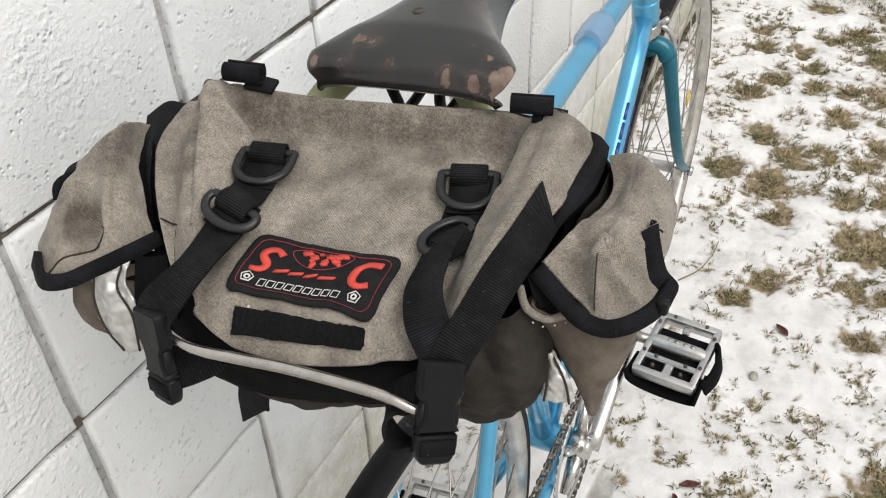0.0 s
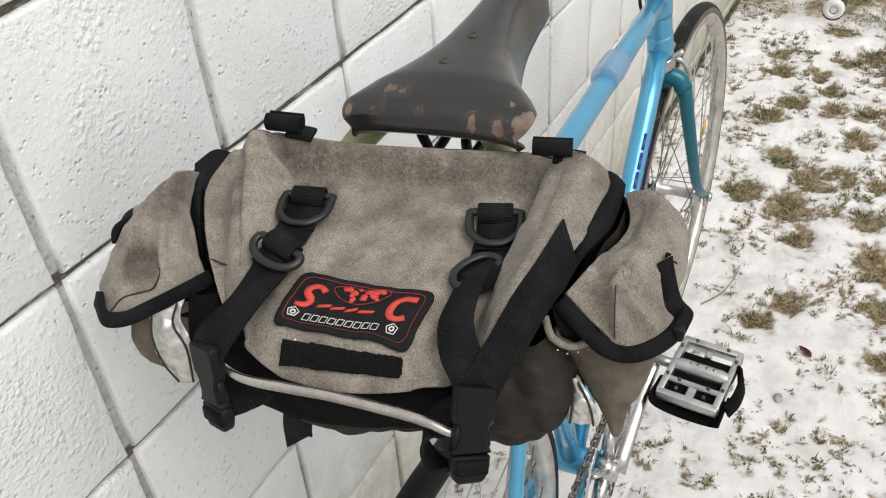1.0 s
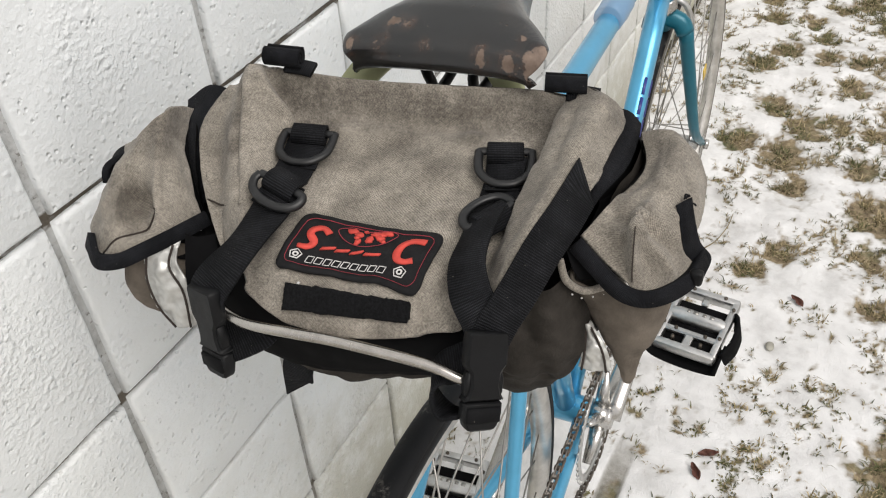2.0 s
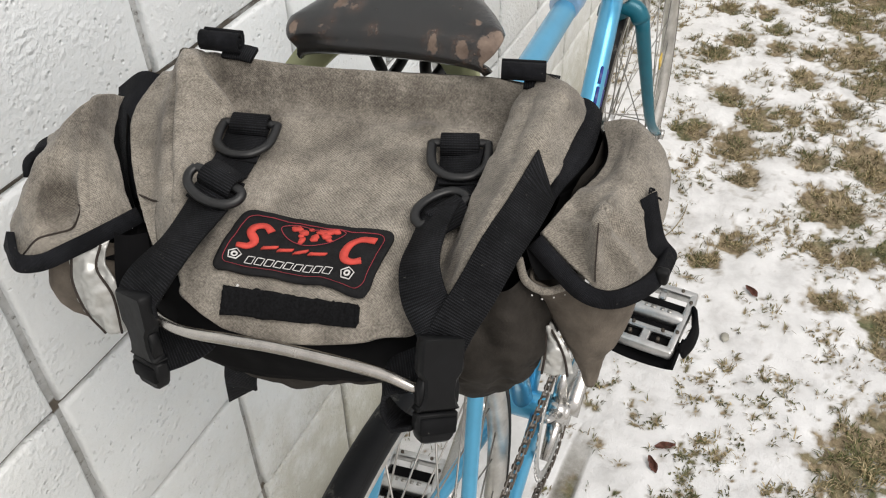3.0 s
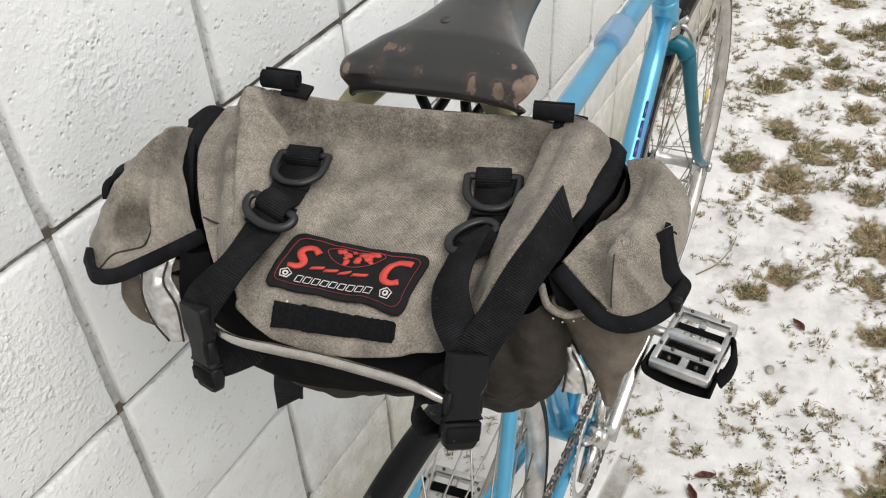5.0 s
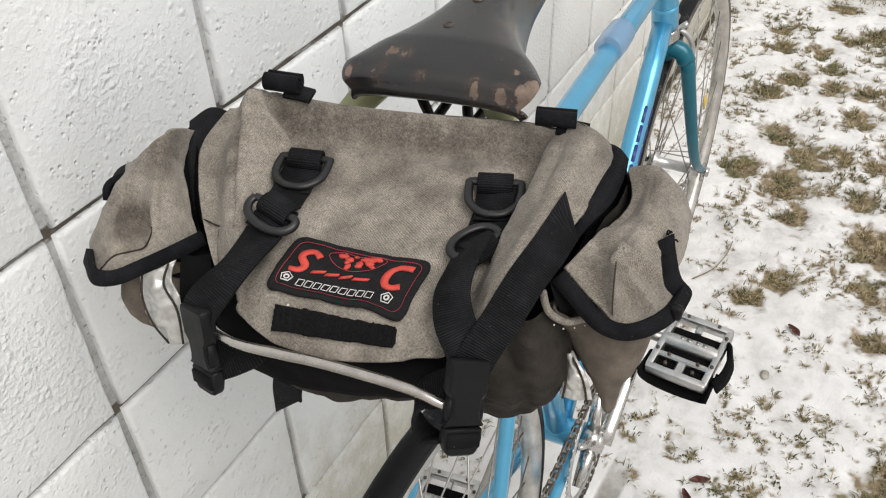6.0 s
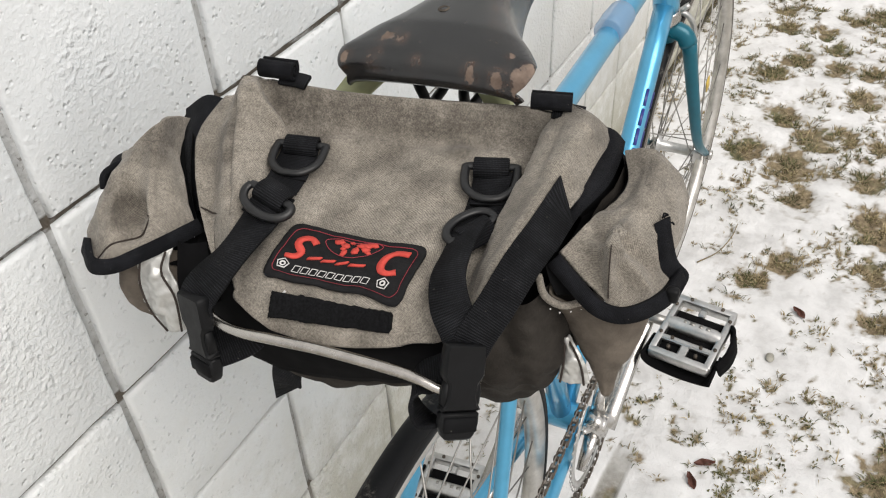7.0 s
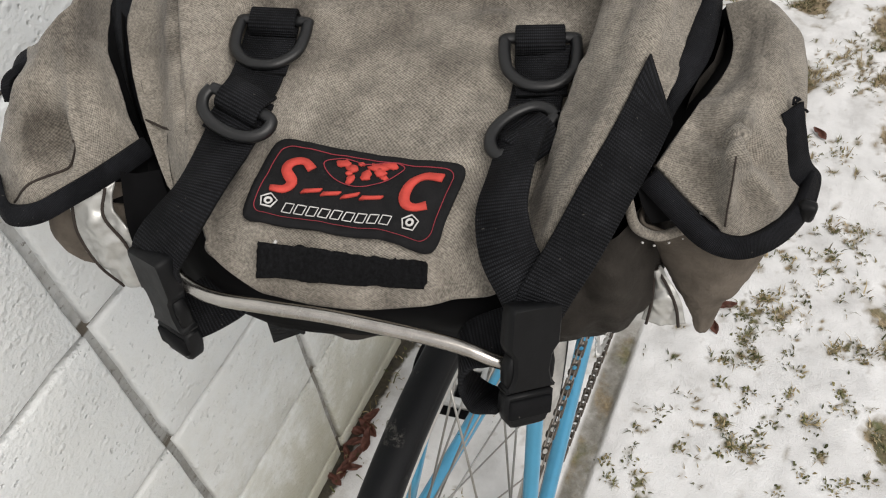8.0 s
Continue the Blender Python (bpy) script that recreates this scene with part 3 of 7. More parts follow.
# low sprigs of weed poking through the snow beside the bicycle
SPRIGS = ((0.355, 0.333), (0.370, 0.315), (0.392, 0.343), (0.404, 0.422), (0.474, 0.515), (0.472, 0.561), (0.513, 0.493), (0.544, 0.441), (0.496, 0.407), (0.542, 0.461), (0.561, 0.479), (0.572, 0.531), (0.561, 0.513), (0.637, 0.531), (0.659, 0.545), (0.642, 0.564), (0.628, 0.459), (0.513, 0.693), (0.561, 0.710), (0.486, 0.643), (0.572, 0.579), (0.558, 0.605), (0.519, 0.514), (0.615, 0.417), (0.695, 0.441), (0.648, 0.412), (0.670, 0.426), (0.447, 0.396), (0.585, 0.381), (0.416, 0.692), (0.471, 0.765), (0.443, 0.794), (0.337, 0.758), (0.312, 0.737), (0.525, 0.776), (0.548, 0.804), (0.506, 0.698), (0.522, 0.665), (0.581, 0.817), (0.633, 0.831), (0.679, 0.966), (0.656, 1.001), (0.510, 0.872), (0.466, 0.823), (0.441, 0.860), (0.496, 0.812), (0.362, 1.127))
BIG_SPRIGS = ((0.413, 0.316), (0.503, 0.574), (0.493, 0.456), (0.515, 0.425), (0.604, 0.502), (0.528, 0.663), (0.490, 0.603), (0.619, 0.635), (0.482, 0.644), (0.579, 0.871), (0.614, 0.889), (0.555, 1.048), (0.656, 1.129), (0.415, 1.142), (0.540, 0.425), (0.655, 0.640))
PATCHES = list(FAR_PATCHES + NEAR_PATCHES) + [(0.722, 0.521, 0.026), (0.722, 0.665, 0.026)]
tuft_rnd = random.Random(11)
# beyond the ground that is known, thawed patches strewn at the same rate
for ci in range(0, 24):
    for cj in range(-3, 30):
        x, y = (ci + tuft_rnd.random()) * 0.115, (cj + tuft_rnd.random()) * 0.115
        r = tuft_rnd.uniform(0.018, 0.055)
        if (x > 0.86 or y > 2.62 or y < 0.25) and x > 0.36 and tuft_rnd.random() < 0.62:
            PATCHES.append((x, y, r if y > 0.6 else 0.4 * r))
REACH = 0.24
NEARBY = collections.defaultdict(list)
for patch in PATCHES:
    if patch[2] < 0.024:
        continue
    NEARBY[int(patch[0] // REACH), int(patch[1] // REACH)].append(patch)


def patch_at(x, y):
    """How deep a point lies in a thawed patch, 0 to 1, with a ragged rim."""
    wx = x + 0.020 * noise.noise((x * 16.0, y * 14.0, 1.0)) + 0.008 * noise.noise((x * 48.0, y * 42.0, 3.0))
    wy = y + 0.020 * noise.noise((x * 16.0, y * 14.0, 7.0)) + 0.010 * noise.noise((x * 48.0, y * 42.0, 5.0))
    i, j, v = int(wx // REACH), int(wy // REACH), 0.0
    for a in (-1, 0, 1):
        for b in (-1, 0, 1):
            for px, py, r in NEARBY.get((i + a, j + b), ()):
                d2 = ((wx - px) ** 2 + ((wy - py) * 0.85) ** 2) / (1.35 * r * r)
                if d2 < 6.0:
                    v = max(v, math.exp(-0.75 * d2))
    return v


CELL = 0.046
TUFTS = collections.defaultdict(list)


def add_tuft(x, y, size, k):
    TUFTS[int(x // CELL), int(y // CELL)].append((x, y, size, k))


for px, py, pr in PATCHES:
    spread = 0.75 if pr > 0.024 else 1.5
    for _ in range(int(4 + 11000 * pr * pr)):
        x, y = tuft_rnd.gauss(px, pr * spread), tuft_rnd.gauss(py, pr * spread * 1.1)
        add_tuft(x, y, tuft_rnd.uniform(0.005, 0.012) * (1.0 if pr > 0.024 else 0.7), tuft_rnd.uniform(0.55, 1.5))
for near, size in ((SPRIGS, 0.0058), (BIG_SPRIGS, 0.0088)):
    for px, py in near:
        for _ in range(3 if size < 0.008 else 7):
            add_tuft(tuft_rnd.gauss(px, size * 0.95), tuft_rnd.gauss(py, size), size * tuft_rnd.uniform(0.35, 0.72), tuft_rnd.uniform(0.6, 1.5))
for ci in range(-2, 60):
    for cj in range(-8, 90):
        for _ in range(14):
            x, y = (ci + tuft_rnd.random()) * CELL, (cj + tuft_rnd.random()) * CELL
            far = min(1.0, max(0.0, (y - 0.9) / 0.8))
            if tuft_rnd.random() < 0.03 + 0.12 * far + (0.45 + 0.35 * far) * noise.noise((x * 6.5, y * 6.0, 9.0)) + 0.4 * noise.noise((x * 17.0, y * 17.0, 2.0)):
                add_tuft(x, y, tuft_rnd.uniform(0.0022, 0.0055) * (1 + 0.5 * far), tuft_rnd.uniform(0.6, 1.6))


def open_at(x, y):
    """1 on the open ground all round, 0 beside the bicycle."""
    return 0.0 if -0.06 < x < 1.36 and -0.12 < y < 2.68 else 1.0


def bare_at(x, y):
    """How far the turf shows through the snow, 0 to 1."""
    wx = x + 0.012 * noise.noise((x * 24.0, y * 24.0, 1.0))
    wy = y + 0.012 * noise.noise((x * 24.0, y * 24.0, 7.0))
    i, j = int(wx // CELL), int(wy // CELL)
    v = 0.0
    if open_at(x, y) > 0.5:
        return 0.40
    for a in (-1, 0, 1):
        for b in (-1, 0, 1):
            for tx, ty, r, k in TUFTS.get((i + a, j + b), ()):
                d2 = ((wx - tx) * k) ** 2 + ((wy - ty) / k) ** 2
                if d2 < 6 * r * r:
                    v = max(v, 0.80 * math.exp(-d2 / (r * r) * 0.8))
    fine = noise.noise((x * 30.0, y * 27.0, 8.0))
    speck = noise.noise((x * 62.0, y * 58.0, 2.0)) + 0.5 * noise.noise((x * 115.0, y * 115.0, 6.0))
    v += 0.08 * fine + 0.30 * max(0.0, speck - 0.30)
    thaw = patch_at(x, y) + 0.40 * fine + 0.42 * speck
    v = max(v, min(0.80, max(0.0, (thaw - 0.14) * 1.25)))
    track = on_track(x, y)
    if track > 0.0:
        v = max(v * (1 - track), track * (0.46 + 0.24 * noise.noise((x * 34, y * 20, 5.0))))
    foot = (1.0 if x > -0.06 and -1.0 < y < 4.0 else 0.0) * math.exp(-max(0.0, x) / 0.028) * (0.55 + 0.5 * noise.noise((y * 14.0, 2.0, 0.0)))
    return max(v, foot)


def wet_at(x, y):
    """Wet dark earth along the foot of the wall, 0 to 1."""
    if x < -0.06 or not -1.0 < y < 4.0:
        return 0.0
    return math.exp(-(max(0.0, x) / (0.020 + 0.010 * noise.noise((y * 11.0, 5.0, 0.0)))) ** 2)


def on_track(x, y):
    """1 on the narrow tyre track along the bicycle, 0 off it."""
    if not -0.35 < y < 0.66:
        return 0.0
    return math.exp(-((x - 0.3255 - 0.0025 * math.sin(y * 9)) / 0.0182) ** 10) * min(1.0, max(0.0, (0.66 - y) / 0.12))


def ground_height(x, y):
    b = min(1.0, max(0.0, (bare_at(x, y) - 0.25) / 0.4))
    far = min(1.0, 6.0 / (1.0 + abs(x) + abs(y)))
    lumps = 0.010 * noise.noise((x * 5.0, y * 5.0, 0.0)) + 0.005 * noise.noise((x * 17.0, y * 17.0, 4.0)) + 0.0022 * noise.noise((x * 60.0, y * 60.0, 9.0))
    track = on_track(x, y)
    dent = min(1.0, max(0.0, (patch_at(x, y) - 0.05) / 0.75))
    return GROUND + far * (lumps * (1 - 0.7 * track) - 0.002 * b - 0.011 * dent - 0.006 * track)


def graded(lo, hi, fine, reach):
    mid = list(np.arange(lo, hi, fine))
    out_hi, step_size = [hi], fine
    while out_hi[-1] < reach:
        step_size *= 1.35
        out_hi.append(out_hi[-1] + step_size)
    out_lo, step_size = [lo], fine
    while out_lo[-1] > -reach:
        step_size *= 1.35
        out_lo.append(out_lo[-1] - step_size)
    return out_lo[:0:-1] + mid + out_hi


gx, gy = graded(-0.05, 1.4, 0.007, 400.0), graded(-0.1, 2.7, 0.0075, 400.0)
gx = sorted([x for x in gx if not 0.299 < x < 0.352] + [0.300 + 0.0034 * i for i in range(16)])
gv = [(x, y, ground_height(x, y)) for y in gy for x in gx]
nx = len(gx)
gf = [(j * nx + i, j * nx + i + 1, (j + 1) * nx + i + 1, (j + 1) * nx + i) for j in range(len(gy) - 1) for i in range(nx - 1)]
me = bpy.data.meshes.new("ground")
me.from_pydata(gv, [], gf)
me.attributes.new("bare", "FLOAT", "POINT").data.foreach_set("value", [bare_at(x, y) for x, y, z in gv])
me.attributes.new("open", "FLOAT", "POINT").data.foreach_set("value", [open_at(x, y) for x, y, z in gv])
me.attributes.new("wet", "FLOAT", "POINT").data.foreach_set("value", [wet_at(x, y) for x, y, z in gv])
me.attributes.new("print", "FLOAT", "POINT").data.foreach_set("value", [on_track(x, y) for x, y, z in gv])
for poly in me.polygons:
    poly.use_smooth = True
me.materials.append(MAT_SNOW)
ground = tagged(new("ground", me), "thin melting snow over brown and green turf", "ground", kind="structure")

# ---- the bicycle: x ahead, y to its left, z up, leaning a little to the wall ----
YAW, LEAN_IN = radians(-2.506), radians(2.617)
_f = Vector((math.sin(YAW), math.cos(YAW), 0))
_r = Vector((math.cos(YAW), -math.sin(YAW), 0))
_left = -(_r * math.cos(LEAN_IN) + Vector((0, 0, 1)) * math.sin(LEAN_IN))
_up = Vector((0, 0, 1)) * math.cos(LEAN_IN) - _r * math.sin(LEAN_IN)
BIKE = Matrix.Translation((0.2952, 0.0312, GROUND)) @ Matrix((_f, _left, _up)).transposed().to_4x4()
bike = thing("bicycle", BIKE, "sky blue steel road bicycle leaning against the painted wall", "bicycle")
R = 0.335
RA, FA = Vector((0, 0, R)), Vector((1.0157, 0, R))
BB = Vector((0.4163, 0, 0.265))
SLOPE = Vector((-math.cos(radians(73)), 0, math.sin(radians(73))))
SEAT = BB + SLOPE * ((0.7835 - 0.265) / SLOPE.z)
HEAD_LOW = Vector((0.8421, 0, 0.6787))
HEAD_TOP = HEAD_LOW + SLOPE * 0.13


def bar(name, a, b, ra, rb, mat, parent=bike, label="", sides=20, n=6, squash=1.0):
    a, b = Vector(a), Vector(b)
    return part(name, tube([a.lerp(b, i / n) for i in range(n + 1)], [ra + (rb - ra) * i / n for i in range(n + 1)], sides, squash=squash), mat, parent, label)


top_tube = bar("top_tube", SEAT + Vector((0.005, 0, -0.012)), HEAD_LOW + SLOPE * 0.10, 0.0135, 0.0135, MAT_BLUE)
down_tube = bar("down_tube", BB + Vector((0.01, 0, 0.005)), HEAD_LOW + SLOPE * 0.02, 0.0150, 0.0150, MAT_BLUE)
seat_tube = bar("seat_tube", BB, SEAT + SLOPE * 0.01, 0.0145, 0.0145, MAT_BLUE)
head_tube = bar("head_tube", HEAD_LOW, HEAD_TOP, 0.0178, 0.0178, MAT_BLUE)
bar("headset_cup", HEAD_LOW - SLOPE * 0.016, HEAD_LOW + SLOPE * 0.002, 0.0215, 0.019, MAT_CHROME, head_tube, "chrome lower headset cup")
bar("headset_cup", HEAD_TOP, HEAD_TOP + SLOPE * 0.018, 0.019, 0.021, MAT_CHROME, head_tube, "chrome upper headset cup")
bar("lug", HEAD_LOW + SLOPE * 0.006, HEAD_LOW + SLOPE * 0.045, 0.0192, 0.0188, MAT_BLUE, head_tube)
bar("lug", HEAD_LOW + SLOPE * 0.08, HEAD_LOW + SLOPE * 0.122, 0.0188, 0.0192, MAT_BLUE, head_tube)
for s in (1, -1):
    bar("seat_stay", (SEAT.x, 0.020 * s, SEAT.z - 0.02), (0.006, 0.064 * s, R + 0.008), 0.0082, 0.0068, MAT_BLUE)
    bar("chain_stay", (BB.x - 0.02, 0.026 * s, BB.z), (0.008, 0.064 * s, R - 0.004), 0.0105, 0.0072, MAT_BLUE)
    part("dropout", block(0.05, 0.004, 0.045, 0.0015, 1, pose(0.004, 0.065 * s, R)), MAT_CHROME, bike, "chromed dropout")
bar("bottom_bracket", BB + Vector((0, 0.036, 0)), BB - Vector((0, 0.036, 0)), 0.0205, 0.0205, MAT_BLUE)
bar("stay_bridge", (0.336 * 0.42 + 0.05, 0.03, 0.66), (0.336 * 0.42 + 0.05, -0.03, 0.66), 0.006, 0.006, MAT_BLUE)
# milky plastic sleeve round the top tube
axis = (HEAD_LOW + SLOPE * 0.10 - SEAT).normalized()
mid = SEAT.lerp(HEAD_LOW + SLOPE * 0.10, 0.585)
sleeve = tube([mid + axis * d for d in (-0.027, -0.026, -0.012, 0.0, 0.012, 0.026, 0.027)], [0.0150, 0.0170, 0.0172, 0.0180, 0.0172, 0.0170, 0.0150], 24)
part("frame_protector", sleeve, MAT_SLEEVE, top_tube, "milky clear plastic sleeve round the tube")
# dark blue lettering bars along the down tube
_dt = (HEAD_LOW + SLOPE * 0.02 - BB)
for i in range(8):
    c = BB + _dt * (0.42 + 0.047 * i)
    d = _dt.normalized()
    q = Matrix((d, Vector((0, -0.82, 0.57)).cross(d).normalized(), Vector((0, -0.82, 0.57)))).transposed().to_4x4()
    part("decal", block(0.024, 0.018, 0.0007, 0, 1, Matrix.Translation(c + Vector((0, -0.82, 0.57)) * 0.0147) @ q), MAT_NAVY, down_tube, "dark blue decal bar")

# seat post and saddle
bar("seat_post", SEAT - SLOPE * 0.05, SEAT + SLOPE * 0.125, 0.0131, 0.0131, MAT_CHROME)
saddle_v = 0.0025


def saddle_shell():
    """A moulded leather saddle: broad at the back, long nose, deep skirts."""
    stations = [(0.1285, 0.066, 0.946), (0.132, 0.074, 0.953), (0.145, 0.077, 0.958), (0.165, 0.070, 0.961), (0.188, 0.056, 0.963), (0.212, 0.043, 0.965),
                (0.24, 0.032, 0.968), (0.275, 0.0235, 0.971), (0.31, 0.0185, 0.974), (0.35, 0.0170, 0.977), (0.39, 0.0155, 0.978), (0.405, 0.010, 0.975), (0.412, 0.003, 0.970)]
    bm = bmesh.new()
    wear = bm.verts.layers.float.new("wear")
    n, rows = 44, []
    fine = spline(stations, 90)
    scuffs = ((0.1510, 0.042, 0.014), (0.134, 0.071, 0.011), (0.133, -0.066, 0.019), (0.140, -0.072, 0.012), (0.131, -0.031, 0.010), (0.130, -0.050, 0.010), (0.146, -0.056, 0.007))
    rubbed = ((0.182, -0.040, 0.014), (0.200, -0.030, 0.013), (0.215, -0.022, 0.010), (0.150, 0.030, 0.007), (0.135, 0.045, 0.007), (0.134, 0.010, 0.006))
    for u, hw, top in fine:
        hw = max(hw, 0.002)
        row = []
        for k in range(n + 1):
            a = -1 + 2 * k / n
            lat = math.sin(a * math.pi / 2 * 0.96)
            skirt = (abs(a) ** 3.2) * (0.003 + 0.050 * min(1, max(0, (u - 0.145) / 0.09)))
            crown = (0.004 + 0.007 * min(1, max(0, (u - 0.128) / 0.04))) * (1 - a * a)
            v = bm.verts.new((u + 0.0, saddle_v + 0.075 * (u - 0.13) + hw * lat, top - skirt + crown - 0.002))
            w = max(math.exp(-(((u - su) ** 2 + (v.co.y - sv) ** 2) / (sr * 0.5) ** 2)) for su, sv, sr in scuffs)
            w = 0.8 * w + 0.38 * max(math.exp(-(((u - su) ** 2 + (v.co.y - sv) ** 2) / (sr * sr))) for su, sv, sr in rubbed)
            v[wear] = min(1.0, w + 0.06 * max(0, 1 - abs(u - 0.131) / 0.010))
            row.append(v)
        rows.append(row)
    edge = rows[0]
    for back, down in ((-0.0012, -0.0030), (-0.0008, -0.0065), (0.0022, -0.0092), (0.0060, -0.0098)):
        lip = []
        for v in edge:
            e = bm.verts.new(v.co + Vector((back, 0, down)))
            e[wear] = v[wear] * 0.55
            lip.append(e)
        rows.insert(0, lip)
    for i in range(len(rows) - 1):
        for k in range(n):
            bm.faces.new((rows[i][k], rows[i + 1][k], rows[i + 1][k + 1], rows[i][k + 1]))
    bmesh.ops.recalc_face_normals(bm, faces=bm.faces[:])
    bm.normal_update()
    if sum(f.normal.z for f in bm.faces) < 0:
        bmesh.ops.reverse_faces(bm, faces=bm.faces[:])
    bmesh.ops.solidify(bm, geom=bm.faces[:], thickness=0.0045)
    return bm


saddle = part("saddle", saddle_shell(), MAT_LEATHER, bike, "worn black leather saddle with brown scuffs")
saddle.matrix_basis = Matrix.Translation((0, saddle_v, 0.957)) @ Matrix.Rotation(radians(-3.2), 4, "X") @ Matrix.Translation((0, -saddle_v, -0.957))
for s in (1, -1):
    rail = [(0.150, 0.020 * s, 0.936), (0.152, 0.017 * s, 0.920), (0.165, 0.016 * s, 0.905), (0.24, 0.017 * s, 0.908), (0.32, 0.010 * s, 0.922), (0.39, 0.004 * s, 0.945)]
    part("saddle_rail", tube([p + Vector((0, saddle_v + 0.075 * (p.x - 0.13), 0)) for p in spline(rail, 22)], 0.0040, 10), MAT_PLASTIC, saddle, "black saddle rail")
for u, v, w in ((0.1850, 0.0121, 0.9716), (0.2242, 0.0056, 0.9752)):
    part("eyelet", lathe([(0.0026, 0.0002), (0.0034, 0.0010), (0.0044, 0.0004), (0.0046, -0.0010), (0.0026, -0.0010)], 16, "Z"), MAT_CHAIN, saddle, "dull eyelet in the leather").matrix_basis = pose(u, v, w)
part("saddle_clamp", block(0.03, 0.044, 0.010, 0.003, 2, pose(0.158, saddle_v, 0.936)), MAT_PLASTIC, saddle, "black clamp under the saddle")

# fork, with the wheel turned a touch
STEER = Matrix.Translation(HEAD_LOW) @ Matrix.Rotation(radians(-1.766), 4, SLOPE) @ Matrix.Translation(-HEAD_LOW)
fork = part("fork", join(tube([HEAD_LOW - SLOPE * 0.018, HEAD_LOW - SLOPE * 0.05], [0.0175, 0.0165], 16),
                         tube(spline([HEAD_LOW + Vector((0.008, 0.016, -0.052)), HEAD_LOW + Vector((0.008, 0.013, -0.038)), HEAD_LOW + Vector((0.006, 0, -0.030)),
                                      HEAD_LOW + Vector((0.008, -0.026, -0.036)), HEAD_LOW + Vector((0.008, -0.036, -0.052))], 12), 0.0135, 14)), MAT_TEAL, bike, "teal painted fork crown")
fork.matrix_basis = STEER
for s in (1, -1):
    pts = [HEAD_LOW + Vector((0.009, 0.026 * s - 0.010, -0.048)), HEAD_LOW + Vector((0.045, 0.037 * s - 0.008, -0.16)), HEAD_LOW + Vector((0.095, 0.051 * s, -0.27)), FA + Vector((-0.006, 0.053 * s, 0.006))]
    bl = part("fork_blade", tube(spline(pts, 18), [0.0110 - 0.0048 * (i / 18) ** 1.3 for i in range(19)], 14), MAT_TEAL, fork, "teal fork blade")
    part("fork_tip", block(0.022, 0.005, 0.03, 0.002, 1, pose(FA.x - 0.002, 0.054 * s, R)), MAT_CHROME, fork, "chromed fork tip")
part("decal", block(0.016, 0.002, 0.022, 0.0005, 1, pose(HEAD_LOW.x + 0.052, -0.0625, HEAD_LOW.z - 0.135, 0, -20, 0)), simple("yellow_decal", (0.65, 0.45, 0.08), 0.4), fork, "yellow decal on the fork")


def wheel(name, centre, parent, hub_half, skew, wall_mat, label):
    """A 36-spoke wheel: tyre, box rim, hub and crossed spokes."""
    hub = part(name, lathe([(0.006, -hub_half), (0.012, -hub_half), (0.012, -hub_half + 0.008), (0.021, -hub_half + 0.010), (0.021, -hub_half + 0.014), (0.010, -hub_half + 0.018),
                            (0.009, 0), (0.010, hub_half - 0.018), (0.021, hub_half - 0.014), (0.021, hub_half - 0.010), (0.012, hub_half - 0.008), (0.012, hub_half), (0.006, hub_half)], 28), MAT_ALLOY, parent, label)
    hub.matrix_basis = Matrix.Translation(centre)
    sec = 0.0138
    tyre = part("tyre", lathe([(R - sec + sec * math.cos(a), 0.98 * sec * math.sin(a)) for a in (2 * math.pi * k / 14 for k in range(14))], 96), wall_mat, hub, "road tyre with worn sidewalls")
    part("tread", lathe([(R - sec + (sec + 0.0008) * math.cos(a), 0.98 * (sec + 0.0008) * math.sin(a)) for a in (radians(-62 + 12.4 * k) for k in range(11))] + [(R - sec + 0.002, 0.004), (R - sec + 0.002, -0.004)], 96), MAT_RUBBER, hub, "black rubber tread")
    part("rim", lathe([(R - 0.032, -0.0100), (R - 0.024, -0.0128), (R - 0.010, -0.0128), (R - 0.014, 0), (R - 0.010, 0.0128), (R - 0.024, 0.0128), (R - 0.032, 0.0100), (R - 0.037, 0.004), (R - 0.037, -0.004)], 96), MAT_RIM, hub, "tarnished alloy rim")
    part("axle", tube([(0, -hub_half - 0.018, 0), (0, hub_half + 0.018, 0)], 0.0048, 10), MAT_STEEL, hub)
    for s in (1, -1):
        part("axle_nut", lathe([(0.001, s * (hub_half + 0.010)), (0.0085, s * (hub_half + 0.010)), (0.0085, s * (hub_half + 0.018)), (0.001, s * (hub_half + 0.019))], 6), MAT_CHROME, hub)
    first = None
    for k in range(36):
        s = 1 if k % 2 else -1
        a0 = 2 * math.pi * k / 36 + skew
        a1 = a0 + (1 if k % 4 < 2 else -1) * radians(62)
        if first is None or k < 4:
            bm = tube([(0.021 * math.cos(a1), s * (hub_half - 0.012), 0.021 * math.sin(a1)), ((R - 0.034) * math.cos(a0), s * 0.002, (R - 0.034) * math.sin(a0))], 0.0011, 6)
            sp = part("spoke", bm, MAT_STEEL, hub)
            if k == 0:
                first = []
            first.append((sp, a0))
        else:
            src, b0 = first[k % 4]
            share("spoke", src, hub, Matrix.Rotation(-(a0 - b0), 4, "Y"))
    return hub


rear_wheel = wheel("rear_wheel", RA, bike, 0.060, 0.03, MAT_RUBBER, "rear wheel hub and spokes with tarnished rim")
front_wheel = wheel("front_wheel", Vector((0, 0, 0)), bike, 0.046, 0.06, MAT_SIDEWALL, "front wheel hub and spokes with tarnished rim")
front_wheel.matrix_basis = STEER @ Matrix.Translation(FA)

